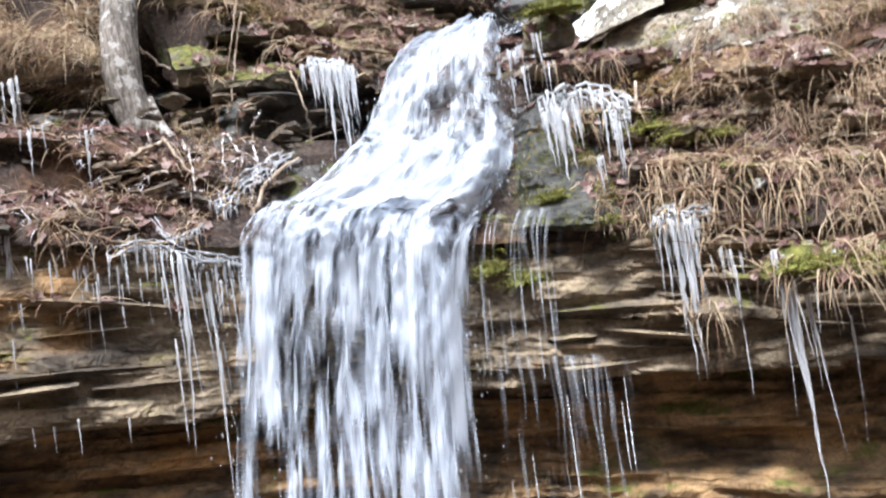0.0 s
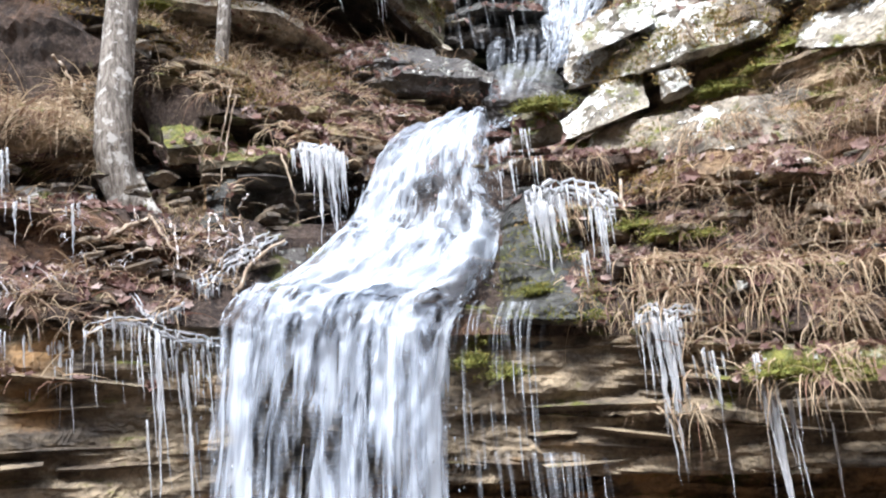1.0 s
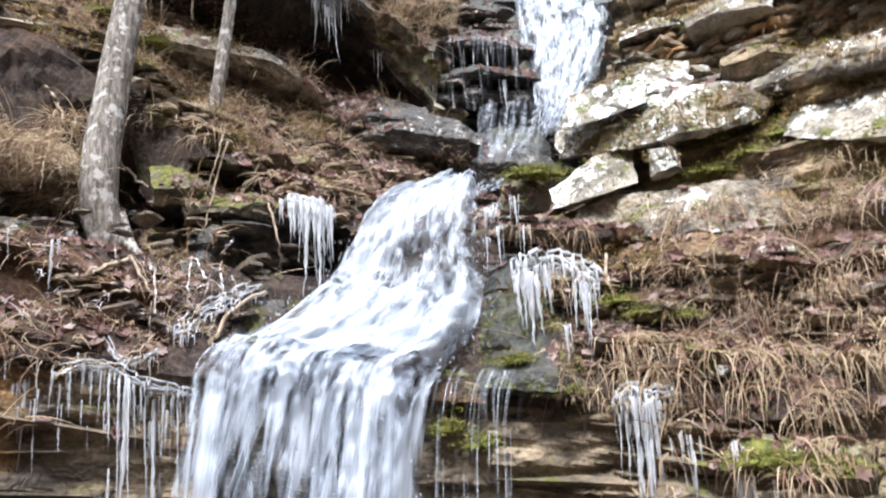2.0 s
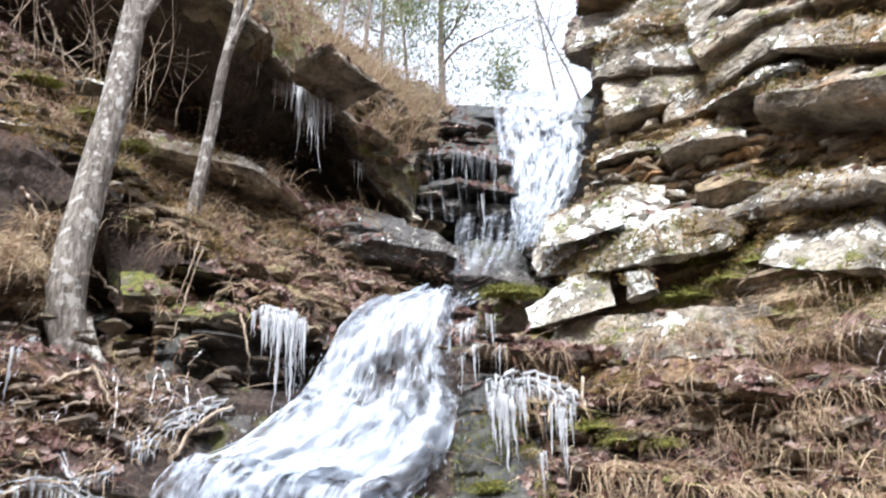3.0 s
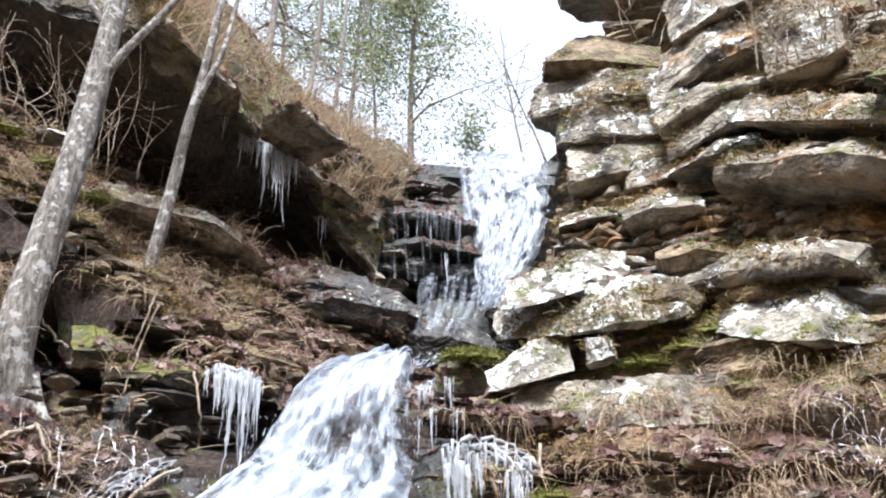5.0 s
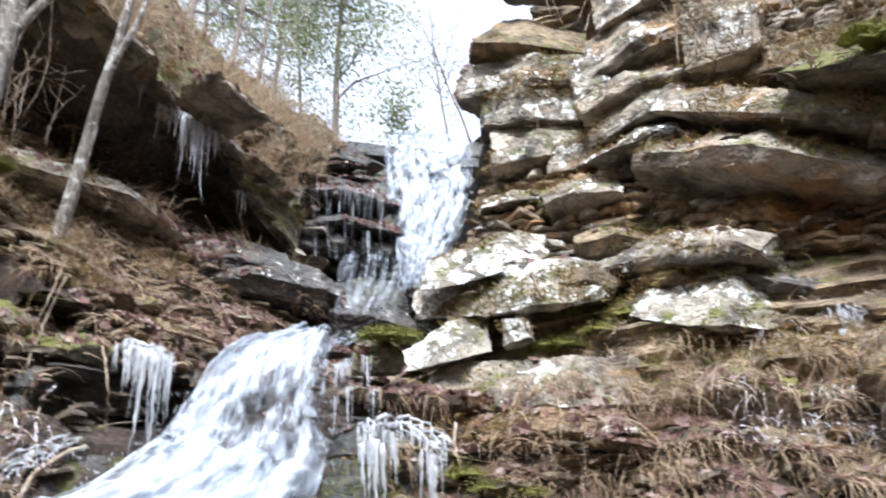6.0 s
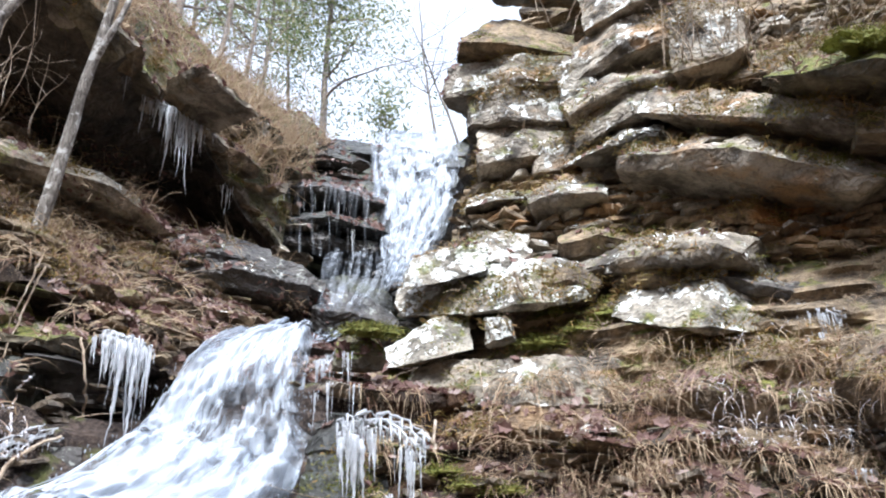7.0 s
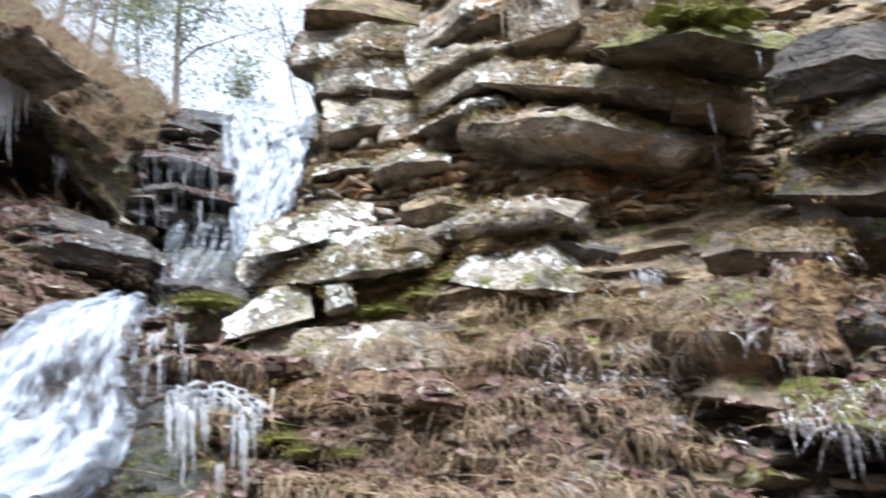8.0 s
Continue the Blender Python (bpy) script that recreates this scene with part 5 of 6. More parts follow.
tagged(new("twigs", twig_heap.mesh("twigs", TWIG, True)), "scattered dead twigs among the fallen leaves", "twigs", kind="stuff")


# ---- ice ----


def icicle_mesh(length, r, seed):
    rnd = random.Random(seed)
    n = 14
    pts, rad = [], []
    bend = rnd.uniform(-0.07, 0.07)
    for i in range(n + 1):
        f = i / n
        pts.append((bend * length * f * f + 0.25 * r * rnd.uniform(-1, 1), 0.25 * r * rnd.uniform(-1, 1), -length * f))
        rad.append(max(0.0012, r * (0.55 if i == 0 else (1 - f) ** 0.9) * (1 + 0.45 * rnd.uniform(-1, 1))))
    v, f = tube(pts, rad, 8, 0.0)
    return mesh_of("icicle", v, f, ICE, True)


ICICLE_COUNT = [0]


def icicles(label):
    return tagged(new("icicle_cluster"), label, "icicles", "icicle clusters")


def icicle(parent, place, length, r):
    ICICLE_COUNT[0] += 1
    k = ICICLE_COUNT[0]
    r *= 0.62
    ob = child("icicle", icicle_mesh(length, r, k), parent)
    ob.location = place
    if r > 0.009:
        rnd = random.Random(k)
        for _ in range(9 if r > 0.017 else 4):
            small = child("icicle", icicle_mesh(length * rnd.uniform(0.15, 0.75), r * rnd.uniform(0.25, 0.6), k + rnd.random()), parent)
            small.location = Vector(place) + Vector((rnd.uniform(-4, 4) * r, rnd.uniform(-2, 2) * r, rnd.uniform(-1, 1.5) * r))


cluster = icicles("a row of clear icicles hanging from the ledge")
icicle(cluster, (-2.13, 4.24, 2.39), 0.80, 0.020)
icicle(cluster, (-2.05, 4.34, 2.46), 0.31, 0.017)
icicle(cluster, (-1.95, 4.36, 2.27), 0.65, 0.015)
icicle(cluster, (-1.81, 4.39, 2.19), 0.44, 0.019)
icicle(cluster, (-1.75, 4.36, 2.09), 0.38, 0.010)
icicle(cluster, (-1.64, 4.39, 1.95), 0.13, 0.008)
icicle(cluster, (-2.13, 4.20, 1.85), 0.40, 0.010)
icicle(cluster, (-1.86, 4.37, 2.17), 0.27, 0.011)
cluster = icicles("white icicles under the grassy rock")
icicle(cluster, (-2.21, 4.66, 3.34), 0.35, 0.026)
icicle(cluster, (-2.25, 4.81, 3.33), 0.37, 0.019)
icicle(cluster, (-2.42, 4.96, 3.36), 0.41, 0.016)
icicle(cluster, (-2.08, 4.52, 2.99), 0.26, 0.021)
icicle(cluster, (-1.82, 4.65, 2.98), 0.31, 0.021)
icicle(cluster, (-1.91, 5.16, 3.17), 0.31, 0.019)
icicle(cluster, (-2.02, 4.56, 3.03), 0.18, 0.011)
cluster = icicles("dense cluster of long clear icicles on the ledge")
icicle(cluster, (-1.56, 4.46, 2.25), 0.14, 0.013)
icicle(cluster, (-1.52, 4.47, 2.24), 0.20, 0.016)
icicle(cluster, (-1.48, 4.50, 2.24), 0.27, 0.013)
icicle(cluster, (-1.43, 4.47, 2.21), 0.38, 0.019)
icicle(cluster, (-1.41, 4.57, 2.23), 0.54, 0.016)
icicle(cluster, (-1.34, 4.48, 2.18), 1.07, 0.026)
icicle(cluster, (-1.32, 4.52, 2.15), 0.33, 0.016)
icicle(cluster, (-1.28, 4.59, 2.09), 0.57, 0.013)
icicle(cluster, (-1.24, 4.61, 2.08), 0.54, 0.023)
icicle(cluster, (-1.24, 4.63, 1.96), 1.23, 0.023)
icicle(cluster, (-1.22, 4.69, 1.70), 0.44, 0.010)
icicle(cluster, (-1.13, 4.67, 2.10), 0.61, 0.016)
icicle(cluster, (-1.07, 4.73, 2.06), 0.55, 0.013)
icicle(cluster, (-1.44, 4.55, 1.74), 0.56, 0.013)
icicle(cluster, (-1.60, 4.40, 2.22), 0.23, 0.013)
icicle(cluster, (-1.65, 4.41, 2.16), 0.24, 0.010)
icicle(cluster, (-1.69, 4.40, 2.20), 0.17, 0.011)
icicle(cluster, (-1.09, 4.70, 2.13), 0.34, 0.013)
cluster = icicles("small icicles under the rock lip")
icicle(cluster, (-1.88, 4.26, 1.41), 0.18, 0.009)
icicle(cluster, (-2.01, 4.27, 1.39), 0.13, 0.010)
icicle(cluster, (-1.66, 4.34, 1.37), 0.13, 0.009)
icicle(cluster, (-1.44, 4.55, 1.31), 0.14, 0.010)
icicle(cluster, (-2.09, 4.22, 1.40), 0.10, 0.008)
cluster = icicles("broad white icicle hanging from the ledge")
icicle(cluster, (1.31, 4.69, 1.94), 0.42, 0.023)
icicle(cluster, (1.36, 4.68, 1.95), 0.90, 0.033)
icicle(cluster, (1.40, 4.65, 1.94), 0.88, 0.030)
icicle(cluster, (1.45, 4.72, 1.82), 0.60, 0.020)
icicle(cluster, (1.28, 4.73, 1.88), 0.35, 0.015)
icicle(cluster, (1.40, 4.66, 1.99), 0.76, 0.040)
icicle(cluster, (1.42, 4.64, 1.95), 0.58, 0.030)
icicle(cluster, (1.34, 4.68, 1.98), 0.33, 0.027)
cluster = icicles("slender icicle hanging from the ledge")
icicle(cluster, (1.62, 4.59, 1.75), 0.83, 0.026)
icicle(cluster, (1.62, 4.69, 1.76), 0.43, 0.013)
icicle(cluster, (1.60, 4.51, 1.66), 0.31, 0.013)
cluster = icicles("long clear leaning icicle below the grass")
icicle(cluster, (1.77, 4.27, 1.67), 1.43, 0.035)
icicle(cluster, (1.86, 4.54, 1.71), 0.56, 0.020)
icicle(cluster, (1.77, 4.20, 1.61), 0.49, 0.015)
icicle(cluster, (1.87, 4.61, 1.70), 0.34, 0.013)
cluster = icicles("thin icicles on the ledge face")
icicle(cluster, (1.95, 4.09, 1.49), 0.19, 0.009)
icicle(cluster, (2.11, 4.40, 1.30), 0.66, 0.013)
icicle(cluster, (2.19, 4.60, 1.04), 0.22, 0.009)
icicle(cluster, (1.85, 4.16, 1.51), 0.26, 0.012)
icicle(cluster, (2.01, 4.34, 1.46), 0.25, 0.013)
icicle(cluster, (1.89, 4.36, 1.48), 0.17, 0.010)
icicle(cluster, (1.97, 4.35, 1.48), 0.19, 0.010)
cluster = icicles("white fringe of icicles beside the cascade")
icicle(cluster, (0.88, 4.97, 2.77), 0.54, 0.042)
icicle(cluster, (0.93, 5.01, 2.75), 0.41, 0.035)
icicle(cluster, (0.86, 5.09, 2.77), 0.23, 0.025)
icicle(cluster, (1.01, 5.16, 2.84), 0.27, 0.029)
icicle(cluster, (1.21, 4.95, 2.68), 0.41, 0.028)
icicle(cluster, (1.20, 5.15, 2.73), 0.34, 0.022)
icicle(cluster, (1.22, 4.90, 2.61), 0.42, 0.017)
icicle(cluster, (1.34, 5.22, 2.73), 0.23, 0.015)
icicle(cluster, (1.05, 4.85, 2.41), 0.28, 0.017)
icicle(cluster, (0.86, 5.20, 2.87), 0.21, 0.022)
icicle(cluster, (1.04, 5.14, 2.81), 0.29, 0.022)
icicle(cluster, (1.20, 5.37, 2.90), 0.22, 0.019)
icicle(cluster, (1.26, 5.26, 2.79), 0.24, 0.019)
cluster = icicles("white icicles on the mossy rock edge")
icicle(cluster, (0.82, 5.92, 3.45), 0.53, 0.030)
icicle(cluster, (0.94, 5.90, 3.47), 0.36, 0.038)
icicle(cluster, (1.01, 5.91, 3.38), 0.35, 0.021)
icicle(cluster, (0.80, 5.56, 3.22), 0.37, 0.020)
icicle(cluster, (0.93, 5.54, 3.43), 0.33, 0.020)
icicle(cluster, (0.71, 5.49, 3.13), 0.26, 0.016)
icicle(cluster, (0.95, 5.41, 3.18), 0.24, 0.015)
cluster = icicles("white frozen curtain on the rock beside the cascade")
icicle(cluster, (-0.55, 5.18, 3.35), 0.27, 0.037)
icicle(cluster, (-0.46, 5.07, 3.28), 0.60, 0.040)
icicle(cluster, (-0.39, 5.11, 3.26), 0.58, 0.037)
icicle(cluster, (-0.51, 5.28, 3.36), 0.34, 0.027)
icicle(cluster, (-0.35, 5.44, 3.32), 0.28, 0.023)
icicle(cluster, (-0.43, 5.19, 3.33), 0.58, 0.030)
icicle(cluster, (-0.52, 5.20, 3.34), 0.23, 0.026)
icicle(cluster, (-0.37, 5.26, 3.31), 0.52, 0.023)
cluster = icicles("long white icicles hanging from the overhang")
icicle(cluster, (-0.66, 7.49, 6.39), 0.28, 0.024)
icicle(cluster, (-0.61, 7.51, 6.37), 0.28, 0.041)
icicle(cluster, (-0.53, 7.71, 6.46), 0.82, 0.039)
icicle(cluster, (-0.45, 7.73, 6.46), 0.61, 0.036)
icicle(cluster, (-0.37, 7.74, 6.42), 0.88, 0.039)
icicle(cluster, (-0.30, 7.80, 6.38), 0.49, 0.033)
icicle(cluster, (-0.55, 7.52, 6.38), 0.40, 0.030)
icicle(cluster, (-0.41, 7.73, 6.45), 0.72, 0.024)
icicle(cluster, (-0.76, 7.33, 6.38), 0.45, 0.017)
icicle(cluster, (-0.91, 7.06, 6.39), 0.30, 0.017)
icicle(cluster, (-0.71, 7.46, 6.40), 0.18, 0.021)
cluster = icicles("short icicles under the broken edge")
icicle(cluster, (0.08, 8.65, 6.14), 0.36, 0.026)
icicle(cluster, (0.03, 8.62, 6.16), 0.30, 0.019)
icicle(cluster, (-0.20, 8.05, 6.49), 0.18, 0.025)
icicle(cluster, (-0.12, 8.06, 6.47), 0.15, 0.019)
icicle(cluster, (0.11, 8.71, 6.10), 0.17, 0.016)
cluster = icicles("thin ice threads on the wet back wall")
icicle(cluster, (0.76, 9.41, 6.62), 0.41, 0.011)
icicle(cluster, (1.01, 9.46, 6.70), 0.52, 0.009)
icicle(cluster, (1.26, 9.41, 6.62), 0.91, 0.011)
icicle(cluster, (1.44, 9.43, 6.62), 0.75, 0.015)
icicle(cluster, (1.60, 9.57, 6.62), 0.91, 0.018)
icicle(cluster, (1.86, 9.64, 6.62), 0.50, 0.015)
icicle(cluster, (0.91, 9.53, 6.61), 0.79, 0.007)
icicle(cluster, (1.15, 9.45, 6.62), 0.37, 0.009)
icicle(cluster, (0.68, 9.28, 6.44), 0.25, 0.011)
icicle(cluster, (1.48, 9.59, 6.07), 0.41, 0.032)
icicle(cluster, (1.59, 9.29, 6.09), 0.51, 0.025)
icicle(cluster, (1.98, 9.88, 6.29), 0.39, 0.026)
cluster = icicles("white ice crust hanging on the cliff")
icicle(cluster, (4.00, 4.70, 3.69), 0.20, 0.026)
icicle(cluster, (4.02, 4.65, 3.65), 0.31, 0.030)
icicle(cluster, (4.04, 4.60, 3.62), 0.38, 0.030)
icicle(cluster, (4.10, 4.58, 3.66), 0.29, 0.026)
icicle(cluster, (4.12, 4.54, 3.59), 0.36, 0.026)
icicle(cluster, (3.89, 4.50, 3.44), 0.39, 0.017)
icicle(cluster, (4.18, 4.52, 3.62), 0.23, 0.022)
icicle(cluster, (3.91, 4.70, 3.62), 0.18, 0.017)
icicle(cluster, (3.95, 4.43, 3.23), 0.43, 0.012)
icicle(cluster, (3.83, 4.54, 3.41), 0.34, 0.012)
cluster = icicles("white icicles on the shaded cliff")
icicle(cluster, (4.77, 3.68, 3.82), 0.29, 0.029)
icicle(cluster, (4.84, 3.66, 3.79), 0.18, 0.025)
icicle(cluster, (5.24, 3.88, 3.88), 0.28, 0.027)
icicle(cluster, (5.34, 3.72, 3.80), 0.36, 0.032)
icicle(cluster, (5.38, 3.68, 3.72), 0.33, 0.027)
icicle(cluster, (5.05, 3.62, 3.75), 0.18, 0.022)
icicle(cluster, (4.45, 4.03, 4.79), 0.33, 0.016)
icicle(cluster, (4.69, 4.30, 4.63), 0.34, 0.014)
icicle(cluster, (4.80, 3.52, 4.59), 0.27, 0.017)
icicle(cluster, (4.68, 3.37, 4.28), 0.20, 0.017)
icicle(cluster, (4.57, 3.59, 4.96), 0.18, 0.013)
cluster = icicles("frosty ice pads on the bank below the cliff")
icicle(cluster, (3.97, 3.20, 2.24), 0.25, 0.027)
icicle(cluster, (3.97, 3.13, 2.25), 0.26, 0.023)
icicle(cluster, (4.00, 3.04, 2.27), 0.21, 0.020)
icicle(cluster, (3.54, 3.99, 2.48), 0.20, 0.025)
icicle(cluster, (3.75, 4.12, 2.48), 0.23, 0.022)
icicle(cluster, (3.65, 3.83, 2.14), 0.18, 0.017)
icicle(cluster, (3.70, 3.75, 2.11), 0.16, 0.017)


def crust(label, points, r, seed):
    """A knobbly rind of ice along a rock edge."""
    rnd = random.Random(seed)
    n = 22
    heap = Heap()
    for k in range(5):
        off = Vector((rnd.gauss(0, 1), rnd.gauss(0, 0.6), rnd.gauss(0, 1))) * r * 0.9
        pts = [along(points, i / n) + off + Vector((rnd.gauss(0, 1), rnd.gauss(0, 1), rnd.gauss(0, 1))) * r * 0.35 for i in range(n + 1)]
        heap.put(*tube(pts, [r * rnd.uniform(0.08, 0.42) for _ in range(n + 1)], 7, 0.5))
        for i in range(0, n, 2):
            ln = r * rnd.uniform(1.0, 5.0)
            heap.put(*tube([pts[i], pts[i] + Vector((0, 0, -0.5 * ln)), pts[i] + Vector((0, 0, -ln))], [r * 0.25, r * 0.16, 0.001], 6))
    ob = new("ice_crust", heap.mesh("ice_crust", ICE, True))
    return tagged(ob, label, "ice", kind="stuff")


crust("white ice crust over drooping roots beside the cascade", [(0.86, 5.25, 2.89), (0.94, 5.27, 2.90), (1.08, 5.41, 2.95), (1.20, 5.35, 2.93), (1.32, 5.30, 2.83), (1.37, 5.23, 2.76)], 0.040, 1)
crust("white ice crust on the mossy rock edge", [(0.89, 6.72, 3.66), (1.00, 6.76, 3.73), (1.07, 6.54, 3.72), (1.19, 6.81, 3.69)], 0.034, 2)
crust("white ice crust where the frozen curtain hangs", [(-0.60, 5.39, 3.42), (-0.49, 5.31, 3.39), (-0.41, 5.34, 3.37), (-0.34, 5.63, 3.40)], 0.031, 3)
crust("clear ice rind along the ledge", [(-1.68, 4.37, 2.21), (-1.56, 4.46, 2.25), (-1.44, 4.54, 2.24), (-1.29, 4.53, 2.16), (-1.14, 4.65, 2.12), (-1.05, 4.73, 2.09)], 0.020, 4)
crust("white ice knob at the ledge", [(1.29, 4.72, 1.96), (1.37, 4.68, 1.99), (1.43, 4.65, 1.96), (1.56, 4.67, 1.97), (1.63, 4.68, 1.95)], 0.027, 5)
crust("white ice crust along the edge of the overhang", [(-0.72, 7.48, 6.46), (-0.61, 7.52, 6.41), (-0.48, 7.72, 6.47), (-0.28, 7.80, 6.38)], 0.030, 6)
crust("white ice crust on the cliff ledge", [(3.97, 4.73, 3.70), (4.08, 4.66, 3.70), (4.13, 4.55, 3.63), (4.20, 4.50, 3.58)], 0.039, 7)
crust("white ice crust on the shaded cliff", [(4.79, 3.73, 3.84), (4.77, 3.57, 3.79), (5.00, 3.63, 3.76), (5.27, 3.63, 3.73)], 0.030, 8)
crust("ice glazed over stems among the leaves", [(-1.19, 4.78, 2.45), (-1.12, 4.82, 2.46), (-1.06, 4.96, 2.59), (-0.90, 5.09, 2.69), (-0.76, 5.18, 2.77)], 0.025, 9)
crust("frosty rim on the leafy bank", [(-1.61, 4.70, 2.58), (-1.40, 4.53, 2.29), (-1.28, 4.55, 2.29), (-1.24, 4.64, 2.34)], 0.016, 10)


def moss_pad(place, size, seed, mat=MOSS):
    """A cushion of moss: an uneven mound bristling with short shoots."""
    rnd = random.Random(seed)
    heap = Heap()
    size = (size[0] * 0.9, size[1] * 0.9, size[2] * 0.6)
    nx, ny = 14, 8
    rows = []
    for j in range(ny + 1):
        for i in range(nx):
            a, e = 2 * math.pi * i / nx, 0.5 * math.pi * j / ny
            q = 1 + 0.7 * noise.noise(Vector((math.cos(a) * 1.8, math.sin(a) * 1.8, seed + e)))
            rows.append(Vector(place) + Vector((math.cos(a) * math.cos(e) * size[0] * q, math.sin(a) * math.cos(e) * size[1] * q, (math.sin(e) - 0.3) * size[2] * q)))
    faces = [(j * nx + i, j * nx + (i + 1) % nx, (j + 1) * nx + (i + 1) % nx, (j + 1) * nx + i) for j in range(ny) for i in range(nx)]
    heap.put(rows, faces)
    for _ in range(420):
        p = rnd.choice(rows)
        o = (p - Vector(place) + Vector((0, 0, size[2]))).normalized()
        tuft(heap, p + Vector((rnd.gauss(0, 0.012), rnd.gauss(0, 0.012), rnd.gauss(0, 0.008))), 2, 0.035, 0.1, rnd, o, 0.5, 0.007)
    ob = new("moss_cushion", heap.mesh("moss_cushion", mat))
    return tagged(ob, "bright green moss cushion on a damp ledge", "moss", "moss cushions")


moss_pad((2.65, 5.91, 3.93), (0.18, 0.11, 0.06), 1)
moss_pad((2.91, 5.87, 4.01), (0.21, 0.12, 0.06), 2)
moss_pad((3.07, 5.73, 3.99), (0.18, 0.11, 0.05), 3)
moss_pad((2.53, 5.93, 3.74), (0.13, 0.08, 0.04), 4)
moss_pad((2.64, 5.76, 3.65), (0.15, 0.09, 0.05), 5)
moss_pad((2.44, 5.72, 3.62), (0.20, 0.12, 0.07), 31)
moss_pad((2.78, 5.62, 3.72), (0.22, 0.12, 0.08), 32)
moss_pad((2.98, 5.55, 3.84), (0.20, 0.12, 0.07), 33)
moss_pad((1.10, 5.56, 3.59), (0.12, 0.07, 0.06), 6)
moss_pad((1.99, 8.97, 4.72), (0.16, 0.10, 0.06), 7)
moss_pad((4.13, 5.21, 6.24), (0.24, 0.14, 0.10), 8)
moss_pad((4.22, 3.84, 5.32), (0.20, 0.12, 0.08), 9)
moss_pad((4.35, 3.73, 5.30), (0.18, 0.11, 0.09), 10)
moss_pad((4.16, 3.95, 5.42), (0.23, 0.14, 0.08), 11)
moss_pad((4.78, 4.15, 5.72), (0.25, 0.15, 0.10), 12)
moss_pad((4.51, 3.61, 5.25), (0.18, 0.11, 0.08), 13)
moss_pad((1.49, 5.26, 2.60), (0.15, 0.09, 0.05), 14)
moss_pad((1.65, 5.10, 2.50), (0.15, 0.09, 0.05), 15)
moss_pad((1.82, 5.04, 2.46), (0.13, 0.08, 0.04), 16)
moss_pad((1.84, 4.18, 1.59), (0.15, 0.09, 0.06), 17)
moss_pad((1.99, 4.12, 1.58), (0.15, 0.09, 0.06), 18)
moss_pad((2.10, 4.06, 1.55), (0.14, 0.08, 0.06), 19)
moss_pad((1.17, 5.61, 3.60), (0.14, 0.09, 0.06), 20)
moss_pad((1.00, 5.57, 3.59), (0.12, 0.07, 0.05), 21)
moss_pad((-2.19, 6.41, 5.37), (0.18, 0.11, 0.06), 22)
moss_pad((-1.75, 6.29, 5.03), (0.12, 0.07, 0.05), 23)
moss_pad((-2.76, 6.62, 5.80), (0.27, 0.16, 0.10), 24)
moss_pad((2.59, 7.00, 7.36), (0.19, 0.11, 0.06), 25)
moss_pad((4.01, 5.22, 6.20), (0.16, 0.10, 0.08), 26)
moss_pad((0.33, 4.94, 1.85), (0.10, 0.06, 0.06), 27)
moss_pad((0.52, 4.92, 1.76), (0.10, 0.06, 0.06), 28)
moss_pad((0.46, 5.01, 1.97), (0.10, 0.06, 0.05), 29)
moss_pad((0.76, 4.91, 2.22), (0.10, 0.06, 0.03), 30)


fringe = icicles("short clear icicles fringing the wet ledge")
fr = random.Random(5)
for k in range(70):
    x = fr.choice((fr.uniform(-2.9, -1.05), fr.uniform(-2.9, -1.05), fr.uniform(0.4, 4.2)))
    icicle(fringe, (x, lip_y(x) - fr.uniform(0.0, 0.08), lip_z(x) - fr.uniform(-0.02, 0.35)), fr.uniform(0.05, 0.22), fr.uniform(0.005, 0.012))

# ---- thin water beside the main fall ----
VEIL_L = [(0.28, 4.98, 2.19), (0.21, 4.87, 2.05), (0.16, 4.77, 1.80), (0.14, 4.70, 1.48), (0.12, 4.65, 1.26)]
VEIL_R = [(0.84, 4.90, 2.09), (0.76, 4.78, 1.95), (0.73, 4.69, 1.71), (0.70, 4.62, 1.40), (0.69, 4.57, 1.17)]
DRIP_L = [(0.20, 4.65, 1.35), (0.20, 4.61, 1.11), (0.19, 4.56, 0.87), (0.18, 4.50, 0.64), (0.17, 4.38, 0.19)]
DRIP_R = [(0.97, 4.50, 1.24), (0.95, 4.46, 1.00), (0.93, 4.41, 0.78), (0.91, 4.34, 0.56), (0.87, 4.23, 0.13)]
side_fall = tagged(new("side_waterfall"), "thin veils of water trickling over the mossy ledge", "waterfall")
fall_sheet("water_veil", VEIL_L, VEIL_R, 50, 40, WISP, side_fall, 23.0, 0.03)
strands("water_thread", VEIL_L, VEIL_R, 14, 18, side_fall, SPRAY, (0.001, 0.003), (0.1, 0.4), 0.0)
drips = tagged(new("dripping_water"), "thin lines of water dripping from the ledge", "waterfall")
fall_sheet("water_veil", DRIP_L, DRIP_R, 50, 40, WISP, drips, 29.0, 0.02)
strands("water_thread", DRIP_L, DRIP_R, 12, 17, drips, ICE, (0.0012, 0.0035), (0.2, 0.8), 0.0)

# ---- hanging dry grass and roots ----


def hanging(label, places, seed):
    rnd = random.Random(seed)
    heap = Heap()
    for x, y, z, n, length in places:
        tuft(heap, (x, y, z), n, length, 0.45, rnd, (-0.2, -0.7, 0.25), 0.55, 0.008)
    return tagged(new("hanging_grass", heap.mesh("hanging_grass", STRAW)), label, "grass", kind="stuff")


